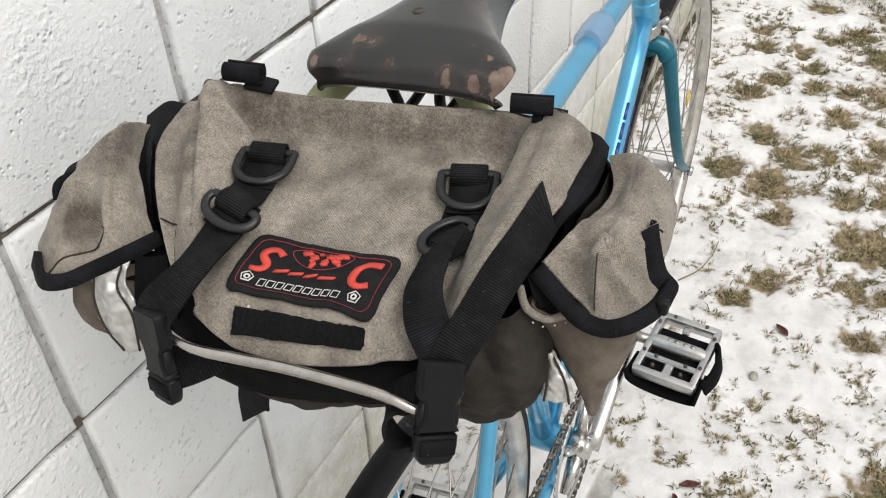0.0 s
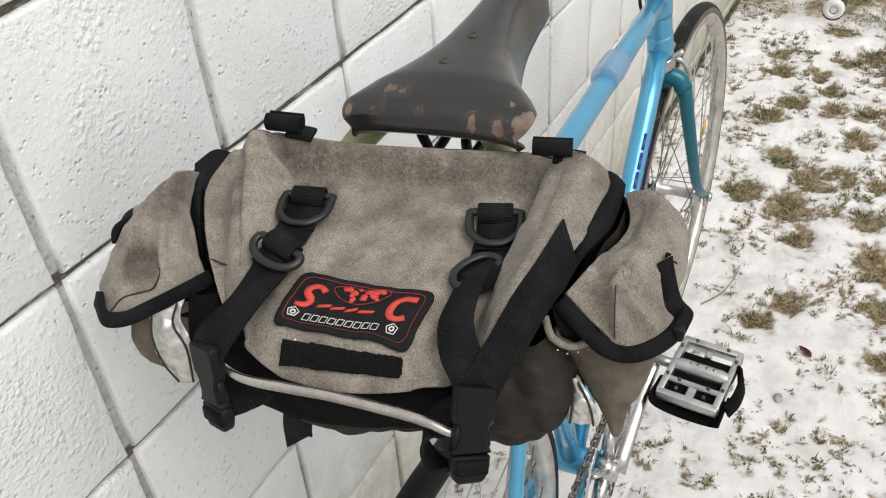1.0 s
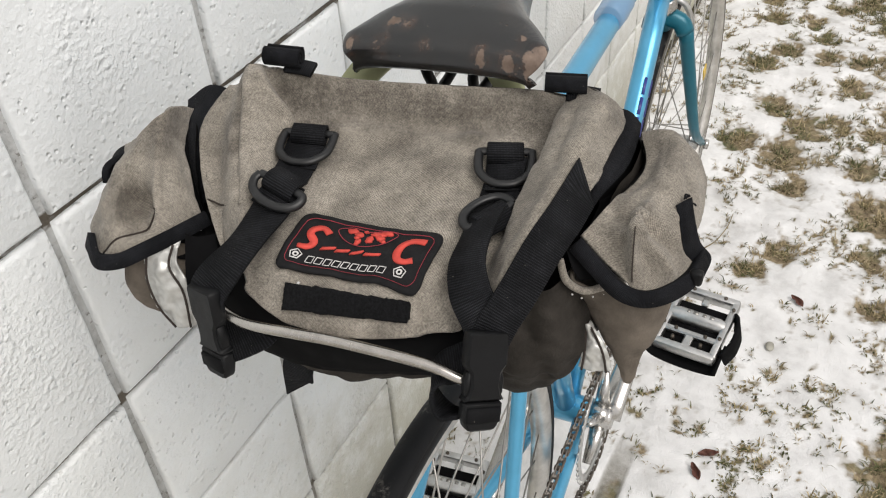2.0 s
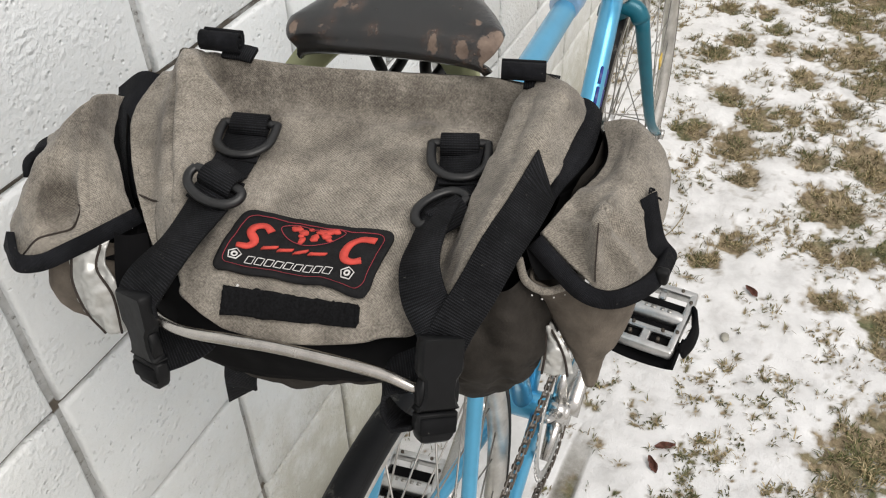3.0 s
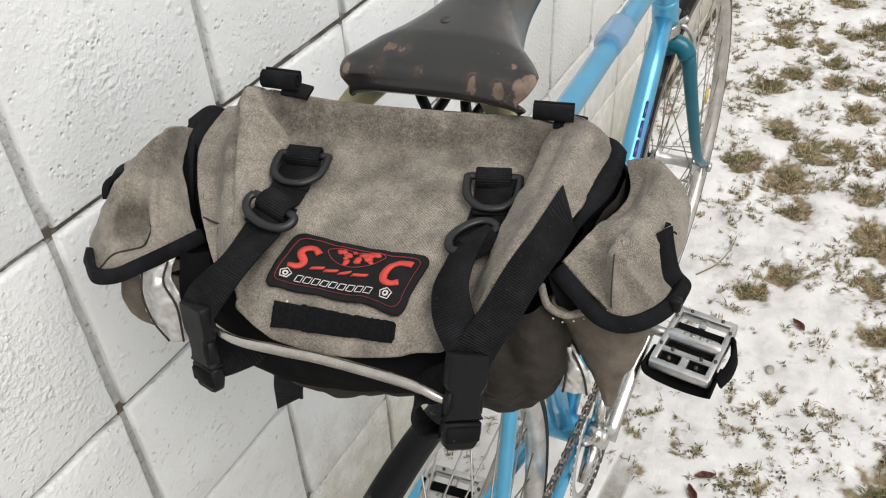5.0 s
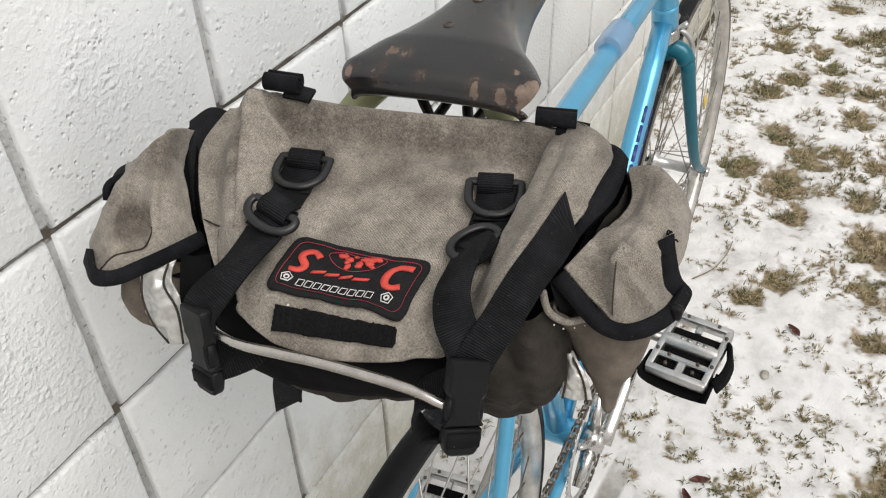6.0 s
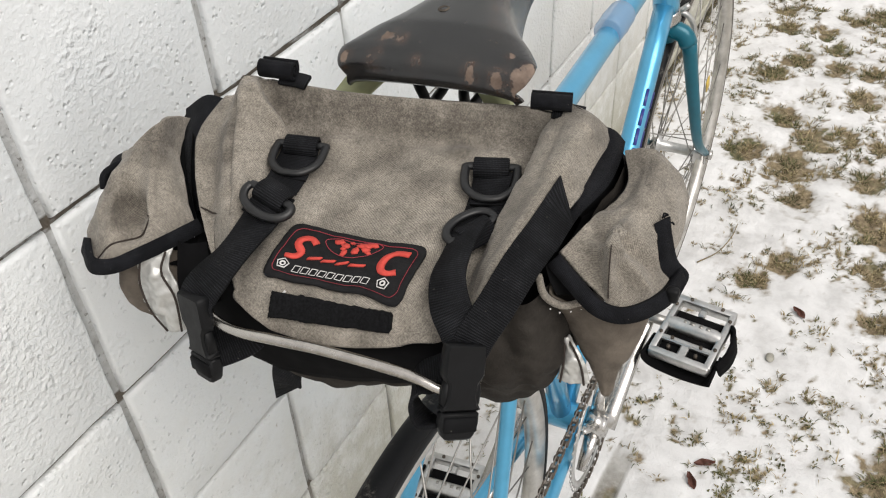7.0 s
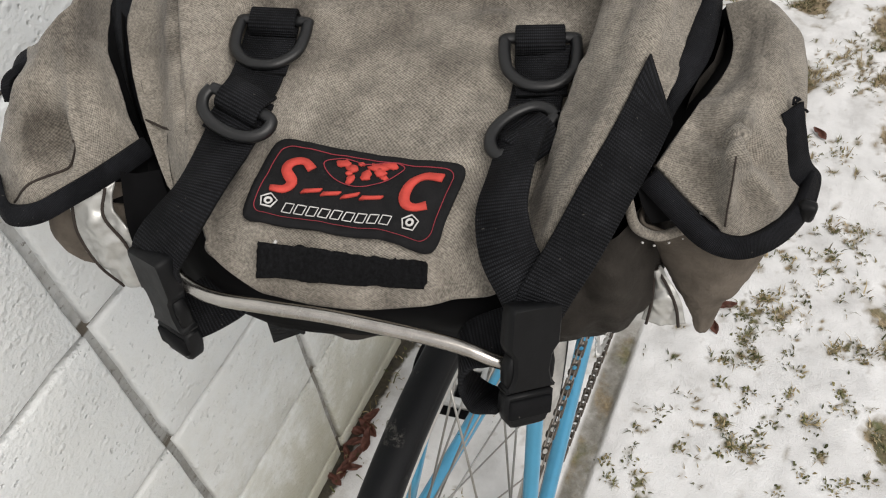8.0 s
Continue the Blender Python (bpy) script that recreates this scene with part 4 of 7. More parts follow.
# front side-pull brake
brake = part("front_brake", join(
    tube(spline([(0.900, -0.026, 0.590), (0.910, -0.031, 0.615), (0.902, -0.021, 0.645), (0.895, 0.004, 0.656), (0.900, 0.022, 0.664)], 16), 0.0046, 8),
    tube(spline([(0.895, 0.026, 0.590), (0.905, 0.031, 0.615), (0.898, 0.021, 0.645), (0.890, -0.004, 0.654), (0.895, -0.022, 0.666)], 16), 0.0046, 8),
    block(0.018, 0.009, 0.05, 0.002, 1, pose(0.905, -0.033, 0.572)), block(0.018, 0.009, 0.05, 0.002, 1, pose(0.90, 0.033, 0.572)),
    tube([(0.855, 0, 0.652), (0.92, 0, 0.664)], 0.0055, 10)), MAT_ALLOY, bike, "silver side-pull front brake")
part("brake_cable", tube(spline([(0.90, 0.03, 0.675), (0.905, 0.05, 0.74), (0.93, 0.05, 0.82), (0.93, 0.03, 0.86)], 14), 0.0026, 8), MAT_PLASTIC, brake, "black brake cable")

# stem and drop handlebar with taped ends
stem_top = HEAD_TOP + SLOPE * 0.055
part("stem", join(tube([HEAD_TOP + SLOPE * 0.01, stem_top], 0.0112, 16), tube([stem_top, stem_top + Vector((0.09, 0, 0.004))], [0.0135, 0.0125], 16)), MAT_ALLOY, bike, "silver quill stem")
bar_c = stem_top + Vector((0.095, 0, 0.004))
handlebar = part("handlebar", tube([bar_c + Vector((0, 0.10 * i, 0)) for i in (-1, -0.5, 0, 0.5, 1)], [0.0122, 0.0125, 0.0135, 0.0125, 0.0122], 16), MAT_ALLOY, bike, "drop handlebar")
for s in (1, -1):
    e = Vector((0.905, 0.219 * s, 0.741))
    pts = spline([bar_c + Vector((0, 0.10 * s, 0)), bar_c + Vector((0.0, 0.17 * s, 0)), bar_c + Vector((0.03, 0.207 * s, -0.002)), bar_c + Vector((0.085, 0.212 * s, -0.02)),
                  bar_c + Vector((0.10, 0.214 * s, -0.07)), e + Vector((0.10, 0, -0.012)), e], 34)
    part("bar_tape", tube(pts, [0.0142 + 0.0005 * math.sin(i * 1.7) for i in range(35)], 16), MAT_PLASTIC, handlebar, "black handlebar tape")
    plug = lathe([(0.0005, 0.0), (0.0055, 0.0), (0.0058, 0.0022), (0.0115, 0.003), (0.0142, 0.0), (0.0146, -0.004), (0.012, -0.012), (0.0005, -0.012)], 28, "Z")
    pl = part("end_plug", plug, MAT_WHITEPLASTIC, handlebar, "white plastic bar end plug")
    pl.matrix_basis = Matrix.Translation(e) @ Matrix.Rotation(radians(-90), 4, "Y")
    pb = part("plug_screw", lathe([(0.0002, 0.0016), (0.0045, 0.0012), (0.0056, -0.001), (0.0002, -0.001)], 16, "Z"), MAT_WHITEPLASTIC, handlebar)
    pb.matrix_basis = Matrix.Translation(e) @ Matrix.Rotation(radians(-90), 4, "Y")

# cranks, ring, chain
ANG = radians(33)
ARM = Vector((math.cos(ANG), 0, math.sin(ANG))) * 0.168
crankset = part("crankset", join(*[tube([Vector((BB.x, -0.049, BB.z)), Vector((BB.x + 0.068 * math.cos(ANG + a), -0.047, BB.z + 0.068 * math.sin(ANG + a)))], [0.012, 0.006], 10, squash=0.6) for a in (radians(36 + 72 * i) for i in range(5))],
                                 tube([(BB.x, -0.038, BB.z), (BB.x, -0.062, BB.z)], [0.019, 0.016], 20)), MAT_CHROME, bike, "polished alloy crank spider")
for s, y0, y1 in ((1, -0.058, -0.074), (-1, 0.058, 0.074)):
    a = Vector((BB.x, y0, BB.z))
    b = a + ARM * s + Vector((0, y1 - y0, 0))
    part("crank_arm", join(tube([a.lerp(b, i / 8) for i in range(9)], [0.0190, 0.0180, 0.0170, 0.0160, 0.0152, 0.0146, 0.0142, 0.0145, 0.0145], 16, squash=0.5), tube([a + Vector((0, -0.008, 0)), a + Vector((0, 0.010, 0))], 0.0155, 18), tube([b + Vector((0, -0.008, 0)), b + Vector((0, 0.008, 0))], 0.0125, 18)),
         MAT_CHROME, crankset, "polished alloy crank arm")
ring_profile = [(0.083, -0.0015), (0.092, -0.0015), (0.092, 0.0015), (0.083, 0.0015)]
ring = part("chainring", lathe(ring_profile, 72), MAT_ALLOY, crankset, "alloy chainring")
ring.matrix_basis = Matrix.Translation((BB.x, -0.046, BB.z))
for k in range(46):
    a = 2 * math.pi * k / 46
    if k == 0:
        tooth = part("tooth", block(0.007, 0.0022, 0.005, 0.0008, 1, pose(0.0945, 0, 0)), MAT_ALLOY, ring)
    else:
        share("tooth", tooth, ring, Matrix.Rotation(a, 4, "Y"))
cog = part("sprocket", lathe([(0.012, -0.0015), (0.033, -0.0015), (0.035, 0), (0.033, 0.0015), (0.012, 0.0015)], 36), MAT_CHAIN, rear_wheel, "rear sprocket")
cog.matrix_basis = Matrix.Translation((0, -0.046, 0))

RING_R, COG_R, CY = 0.0965, 0.037, -0.046


def chain_path():
    """Points a half inch apart round ring and sprocket."""
    d = Vector((BB.x, BB.z)) - Vector((RA.x, RA.z))
    base = math.atan2(d.y, d.x)
    off = math.acos((COG_R - RING_R) / d.length)
    dense = []
    a1, a2 = base + off, base - off
    for k in range(120):
        a = a1 + (2 * math.pi - (a1 - a2)) * k / 119
        dense.append((RA.x + COG_R * math.cos(a), RA.z + COG_R * math.sin(a)))
    lo = []
    for k in range(160):
        a = a2 + (a1 - a2) * k / 159
        lo.append((BB.x + RING_R * math.cos(a), BB.z + RING_R * math.sin(a)))
    loop = dense + lo + dense[:1]
    out, run, nxt = [], 0.0, 0.0
    for p, q in zip(loop, loop[1:]):
        p, q = Vector(p), Vector(q)
        length = (q - p).length
        while nxt <= run + length and length > 0:
            out.append(p.lerp(q, (nxt - run) / length))
            nxt += 0.0127
        run += length
    return out


links = chain_path()
chain = part("chain", tube([(links[0].x, CY - 0.003, links[0].y), (links[0].x, CY + 0.003, links[0].y)], 0.0036, 8), MAT_CHAIN, bike, "grimy bicycle chain")


def link_mesh(half):
    bms = []
    for s in (1, -1):
        outline = [(0.0062 * math.cos(a) * 0.72 + (0.0063 if math.cos(a) > 0 else -0.0063), 0.0044 * math.sin(a)) for a in (2 * math.pi * (k + 0.5) / 10 for k in range(10))]
        bms.append(plate(outline, 0.0012, Matrix.Translation((0, s * half, 0)) @ Matrix.Rotation(radians(90), 4, "X")))
    bms.append(tube([(0.00635, -half - 0.001, 0), (0.00635, half + 0.001, 0)], 0.0034, 8))
    return join(*bms)


kinds = [part("link", link_mesh(h), m, chain) for h, m in ((0.0034, MAT_CHAIN), (0.0022, simple("bare_link_steel", (0.22, 0.20, 0.18), 0.45, 0.9, 0.4, 90, 0.1)))]
for i in range(len(links)):
    p, q = links[i], links[(i + 1) % len(links)]
    mid = (p + q) / 2
    m = Matrix.Translation((mid.x, CY, mid.y)) @ Matrix.Rotation(-math.atan2((q - p).y, (q - p).x), 4, "Y")
    if i < 2:
        kinds[i].matrix_basis = m
    else:
        share("link", kinds[i % 2], chain, m)


# platform pedals with a hanging foot strap
def pedal(centre, side, tilt, twist):
    """An alloy platform pedal: cage plates, cross bars, axle barrel, pins and a black cloth strap below."""
    y = lambda d: d * side
    base = part("pedal", join(
        block(0.011, 0.084, 0.016, 0.003, 2, pose(0.051, 0, 0)), block(0.011, 0.084, 0.016, 0.003, 2, pose(-0.051, 0, 0)),
        block(0.104, 0.010, 0.016, 0.003, 2, pose(0, 0.038, 0)), block(0.104, 0.010, 0.016, 0.003, 2, pose(0, -0.038, 0)),
        block(0.009, 0.076, 0.008, 0.002, 1, pose(-0.024, 0, 0.003)),
        block(0.026, 0.012, 0.010, 0.002, 1, pose(-0.038, 0, 0)), block(0.012, 0.010, 0.008, 0.002, 1, pose(0.040, 0.002, -0.002)),
        tube([(0.005, -0.037, 0.001), (0.005, -0.028, 0.001), (0.005, 0.028, 0.001), (0.005, 0.037, 0.001)], [0.009, 0.0112, 0.0112, 0.009], 20)), MAT_ALLOY, bike, "silver platform pedal with black foot strap")
    sharp(base)
    base.matrix_basis = Matrix.Translation(centre) @ Matrix.Rotation(radians(twist), 4, "Z") @ Matrix.Rotation(radians(tilt), 4, "Y")
    part("axle", tube([(0.004, y(-0.07), 0), (0.004, y(-0.04), 0)], 0.0075, 12), MAT_STEEL, base)
    for px, py in ((0.051, 0.022), (0.051, -0.022), (-0.040, 0.019), (-0.040, -0.019), (0.035, 0.038), (-0.02, 0.038), (0.035, -0.038), (-0.02, -0.038), (-0.024, 0.02), (-0.024, -0.02)):
        part("pin", tube([(px, py, 0.003), (px, py, 0.0100)], 0.0026, 8), MAT_CHAIN, base)
    for i, (d, w) in enumerate(((-0.018, 0.006), (-0.008, 0.005), (0.004, 0.007), (0.014, 0.004))):
        part("lettering_bar", block(0.005, w, 0.0006, 0, 1, pose(0.0065, d, 0.0123)), MAT_STEEL, base, "worn raised lettering, a plain bar")
    part("foot_strap", ribbon([(-0.046, y(0.048), -0.002), (-0.042, y(0.038), -0.015), (-0.040, 0, -0.022), (-0.042, y(-0.038), -0.014), (-0.040, y(-0.048), 0.0)], 0.046, 0.004,
                              [(0, side, 0), (0, 0.4 * side, -1), (0, 0, -1), (0, -0.4 * side, -1), (0, -side, 0)], 24), MAT_DARK, base, "black cloth foot strap slung under the pedal")
    part("foot_pad", block(0.082, 0.070, 0.003, 0.001, 1, pose(-0.006, 0, -0.0040)), MAT_DARK, base, "black cloth strap passing through the pedal")
    part("strap_tail", ribbon([(0.025, y(0.045), -0.004), (0.010, y(0.055), 0.002), (-0.02, y(0.057), 0.0), (-0.04, y(0.050), -0.006)], 0.03, 0.004, [(0, side, 0.2)] * 4, 10), MAT_DARK, base, "black strap tail")
    return base


r_end = Vector((BB.x, -0.074, BB.z)) + ARM
l_end = Vector((BB.x, 0.074, BB.z)) - ARM
pedal(r_end + Vector((-0.018, -0.070, 0.003)), -1, -6, -8)
pedal(l_end + Vector((0.012, 0.054, 0.0)), 1, -4, 4)

# ---- the saddlebag, hung behind the saddle and resting on a chrome support ----
BAG = Vector((0.27, 0.06, 0.80))
bag = thing("saddlebag", Matrix.Translation(BAG), "faded grey-brown canvas saddlebag with black straps and side pockets", "bag")


def here(knots):
    return [Vector(p) - BAG for p in knots]


def folds(amount, scale, seed):
    def f(co):
        return amount * (noise.noise(co * scale + Vector((seed, 0, 0))) + 0.6 * noise.noise(co * scale * 2.3 + Vector((0, seed, 0))) + 0.25 * noise.noise(co * scale * 5.1))
    return f


LID_LEFT = [(0.114, 0.097, 0.902), (0.107, 0.07, 0.886), (0.124, 0.043, 0.876), (0.147, 0.018, 0.868), (0.177, -0.009, 0.862)]
LID_HEM_L = [(0.124, 0.098, 0.907), (0.127, 0.067, 0.886), (0.142, 0.039, 0.871), (0.164, 0.012, 0.865), (0.186, -0.013, 0.862)]
LID_RIDGE_L = [(0.132, 0.098, 0.922), (0.146, 0.067, 0.909), (0.162, 0.037, 0.896), (0.186, 0.005, 0.884), (0.199, -0.018, 0.868)]
LID_FOLD_L = [(0.139, 0.100, 0.923), (0.161, 0.094, 0.905), (0.176, 0.057, 0.884), (0.194, 0.009, 0.875), (0.212, -0.028, 0.861)]
LID_DIP_L = [(0.142, 0.108, 0.916), (0.163, 0.098, 0.885), (0.181, 0.058, 0.878), (0.204, -0.003, 0.869), (0.219, -0.034, 0.855)]
LID_FLAT_L = [(0.163, 0.115, 0.9145), (0.182, 0.104, 0.8845), (0.199, 0.060, 0.8765), (0.225, -0.012, 0.868), (0.235, -0.037, 0.850)]
LID_MID_L = [(0.195, 0.127, 0.9100), (0.205, 0.108, 0.886), (0.222, 0.063, 0.8745), (0.241, -0.015, 0.867), (0.248, -0.0365, 0.846)]
LID_MID = [(0.238, 0.143, 0.907), (0.245, 0.122, 0.885), (0.260, 0.070, 0.8725), (0.274, -0.004, 0.867), (0.279, -0.0275, 0.841)]
LID_MID_R = [(0.285, 0.158, 0.907), (0.288, 0.134, 0.888), (0.299, 0.088, 0.876), (0.308, 0.013, 0.868), (0.308, -0.015, 0.841)]
LID_FLAT_R = [(0.315, 0.170, 0.905), (0.314, 0.145, 0.888), (0.321, 0.104, 0.878), (0.324, 0.033, 0.870), (0.322, -0.008, 0.845)]
LID_DIP_R = [(0.337, 0.174, 0.904), (0.336, 0.146, 0.888), (0.338, 0.108, 0.879), (0.339, 0.046, 0.870), (0.334, -0.002, 0.846)]
LID_FOLD_R = [(0.341, 0.168, 0.917), (0.339, 0.140, 0.906), (0.341, 0.104, 0.896), (0.342, 0.062, 0.885), (0.338, 0.003, 0.850)]
LID_RIDGE_R = [(0.365, 0.154, 0.922), (0.366, 0.112, 0.917), (0.366, 0.066, 0.907), (0.362, 0.030, 0.895), (0.350, 0.005, 0.857)]
LID_RIGHT = [(0.3745, 0.166, 0.905), (0.3795, 0.150, 0.9010), (0.3820, 0.115, 0.9005), (0.3808, 0.074, 0.8978), (0.3600, 0.014, 0.850)]
soft_lid = folds(0.0022, 34, 2.0)


def pressed(soft, creases):
    """Soft folds with creases (a line through points, width across, depth) pressed into them."""
    lines = [([Vector(p) - BAG for p in pts], w, depth) for pts, w, depth in creases]

    def f(co):
        h = soft(co)
        for pts, w, depth in lines:
            best = (co - pts[0]).length
            for a, b in zip(pts, pts[1:]):
                d = b - a
                s = min(1.0, max(0.0, (co - a).dot(d) / d.dot(d)))
                best = min(best, (a + d * s - co).length)
            if best < 3 * w:
                h += depth * math.exp(-(best / w) ** 2)
        return h
    return f


def soil_shade(ob, blots):
    """Dark grime rubbed into the cloth, and shade painted into its folds: centre, radius, strength."""
    me = ob.data
    vals = []
    for v in me.vertices:
        s = 0.0
        for c, r, k in blots:
            s = max(s, k * math.exp(-((v.co - (Vector(c) - BAG)).length / r) ** 2))
        vals.append(s)
    me.attributes.new("soil_shade", "FLOAT", "POINT").data.foreach_set("value", vals)


lid_folds = pressed(soft_lid, [
    ([(0.148, 0.104, 0.914), (0.158, 0.099, 0.902), (0.166, 0.0965, 0.893), (0.172, 0.0955, 0.887)], 0.0045, -0.0105), ([(0.1436, 0.0942, 0.9184), (0.1514, 0.0897, 0.9125), (0.1581, 0.0878, 0.9062), (0.1648, 0.0881, 0.8986), (0.170, 0.087, 0.890)], 0.0045, 0.0055),
    ([(0.134, 0.081, 0.909), (0.154, 0.045, 0.897), (0.183, 0.007, 0.889)], 0.0055, -0.0080),
    ([(0.200, 0.113, 0.889), (0.247, 0.127, 0.887), (0.297, 0.138, 0.889)], 0.007, -0.0035), ([(0.192, 0.100, 0.884), (0.215, 0.113, 0.884)], 0.005, 0.0025), ([(0.286, 0.128, 0.886), (0.316, 0.118, 0.883)], 0.006, 0.0030),
] + [
    ([(0.256, 0.104, 0.879), (0.285, 0.098, 0.879)], 0.010, 0.0020), ([(0.225, 0.095, 0.879), (0.235, 0.060, 0.874)], 0.008, -0.0018),
    ([(0.352, 0.140, 0.914), (0.357, 0.095, 0.906)], 0.0040, -0.0030), ([(0.367, 0.140, 0.918), (0.366, 0.087, 0.912), (0.362, 0.037, 0.898)], 0.006, 0.0025),
    ([(0.372, 0.032, 0.893), (0.362, 0.014, 0.880)], 0.0022, -0.0022), ([(0.355, 0.050, 0.893), (0.351, 0.020, 0.876)], 0.004, -0.002)])


lid_curves = (LID_LEFT, LID_HEM_L, LID_RIDGE_L, LID_FOLD_L, LID_DIP_L, LID_FLAT_L, LID_MID_L, LID_MID, LID_MID_R, LID_FLAT_R, LID_DIP_R, LID_FOLD_R, LID_RIDGE_R, LID_RIGHT)
lid_bm = loft([here(c) for c in lid_curves], 96, 200, lid_folds, 0.003)
lid_tree = BVHTree.FromBMesh(lid_bm)
lid = part("lid", lid_bm, MAT_CANVAS, bag, "faded canvas lid with soft folds and dusty patches")
# grime, plus painted shade below the back edge, behind the tuck, on the lip
soil_shade(lid, [((x, y, 0.897), 0.021, 0.78) for x, y in ((0.165, 0.110), (0.180, 0.114), (0.196, 0.119), (0.215, 0.125), (0.235, 0.131), (0.255, 0.137), (0.275, 0.142), (0.295, 0.146), (0.315, 0.148), (0.334, 0.142))] +
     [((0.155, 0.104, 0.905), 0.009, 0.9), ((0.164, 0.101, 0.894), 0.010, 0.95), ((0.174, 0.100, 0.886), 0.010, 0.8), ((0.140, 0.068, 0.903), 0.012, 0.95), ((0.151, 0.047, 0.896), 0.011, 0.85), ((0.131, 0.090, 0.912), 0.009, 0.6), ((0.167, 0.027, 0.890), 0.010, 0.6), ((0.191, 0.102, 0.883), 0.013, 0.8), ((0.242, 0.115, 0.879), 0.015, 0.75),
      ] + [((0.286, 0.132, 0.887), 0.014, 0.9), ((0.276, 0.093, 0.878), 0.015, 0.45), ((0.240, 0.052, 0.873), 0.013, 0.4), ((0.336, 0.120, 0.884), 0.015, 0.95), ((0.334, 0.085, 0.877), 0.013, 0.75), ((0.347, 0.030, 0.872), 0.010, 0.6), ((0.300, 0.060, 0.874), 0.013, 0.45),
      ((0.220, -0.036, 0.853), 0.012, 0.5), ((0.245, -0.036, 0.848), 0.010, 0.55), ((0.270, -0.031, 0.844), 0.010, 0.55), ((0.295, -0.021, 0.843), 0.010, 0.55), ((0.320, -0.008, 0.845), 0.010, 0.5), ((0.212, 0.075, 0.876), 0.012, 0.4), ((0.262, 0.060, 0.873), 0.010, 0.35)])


def on_lid(x, y, lift=0.0):
    """The point of the lid below x, y (in the world's plan), lifted by so much."""
    p = Vector((x, y, 0)) - BAG
    hit = lid_tree.ray_cast(Vector((p.x, p.y, 0.3)), Vector((0, 0, -1)))[0]
    if hit is None:
        hit = lid_tree.find_nearest(Vector((p.x, p.y, 0.05)))[0]
    return Vector((p.x, p.y, hit.z + lift))


def hug(tree, points, lift):
    """Lay points on a skin, lifted off it by so much."""
    out = []
    for p in points:
        co, nrm, _, _ = tree.find_nearest(p)
        out.append(co + (nrm if nrm.dot(Vector((0, -0.5, 1))) > 0 else -nrm) * lift)
    return out


def laid(tree, points, lift, way):
    """Lay points on a skin as seen against way, lifted off it by so much."""
    way = Vector(way).normalized()
    out = []
    for p in points:
        hit = tree.ray_cast(p + way * 0.08, -way)[0]
        out.append((hit if hit is not None else p) + way * lift)
    return out


def drape(bm, lift=0.0):
    """Lay a flat piece, drawn in the world's plan with z as its height, over the lid."""
    for v in bm.verts:
        v.co = on_lid(v.co.x, v.co.y, lift + v.co.z)
    return bm


# front hem and the inner sides of the lid
front_top = [c[0] for c in lid_curves]
front_low = [(x - 0.004, y + 0.022, z - 0.05) for x, y, z in front_top]
part("lid_front", loft([here(front_top), here([(x - 0.002, y + 0.014, z - 0.012) for x, y, z in front_top]), here(front_low)], 40, 10), MAT_CANVAS, bag, "canvas turned down towards the saddle")
LBAND = [(0.075, 0.093, 0.884), (0.089, 0.07, 0.868), (0.111, 0.045, 0.856), (0.133, 0.027, 0.850)]
part("binding", loft([here([(x + 0.005, y - 0.001, z - 0.002) for x, y, z in LID_LEFT[:4]]), here([(0.096, 0.097, 0.899), (0.097, 0.071, 0.882), (0.117, 0.045, 0.870), (0.140, 0.022, 0.861)]), here(LBAND)], 30, 10), MAT_TAPE, bag, "black tape binding along the lid")
RBAND_IN = [(0.3738, 0.1666, 0.9064), (0.3785, 0.1538, 0.9020), (0.3812, 0.1280, 0.9020), (0.3818, 0.0890, 0.8985), (0.3805, 0.0620, 0.8900)]
RBAND_OUT = [(0.3866, 0.1689, 0.8972), (0.3902, 0.1515, 0.8959), (0.3921, 0.1227, 0.8944), (0.3874, 0.0856, 0.8955), (0.3845, 0.0590, 0.8870)]
part("binding", loft([here([(x - 0.002, y - 0.001, z - 0.005) for x, y, z in RBAND_IN]), here(RBAND_IN), here([(0.3807, 0.1673, 0.9044), (0.3865, 0.1490, 0.9018), (0.3888, 0.1215, 0.9012), (0.3855, 0.0870, 0.8990), (0.3835, 0.0600, 0.8900)]), here(RBAND_OUT)], 30, 14, None, 0.0024), MAT_TAPE, bag, "black tape binding along the lid")
RPEDGE = [(0.3915, 0.1580, 0.8985), (0.4005, 0.1330, 0.8895), (0.3950, 0.0950, 0.8925), (0.3890, 0.0600, 0.8905)]
part("lining", loft([here([(x - 0.006, y, z - 0.004) for x, y, z in RBAND_OUT[:4]]), here([(0.3858, 0.1815, 0.8763), (0.3898, 0.1644, 0.8723), (0.3901, 0.1399, 0.8706), (0.3812, 0.1087, 0.8747)]), here(RPEDGE)], 24, 16), MAT_DARK, bag, "black sheet lining the gap beside the pocket")
# black sheet added to keep the left gap dark
part("lining", loft([here(LBAND), here([(0.092, 0.08, 0.862), (0.102, 0.058, 0.850), (0.122, 0.035, 0.842), (0.140, 0.015, 0.838)]), here([(0.108, 0.064, 0.890), (0.122, 0.042, 0.880), (0.136, 0.024, 0.868), (0.148, 0.012, 0.852)])], 24, 16), MAT_DARK, bag, "black sheet lining the gap beside the pocket")

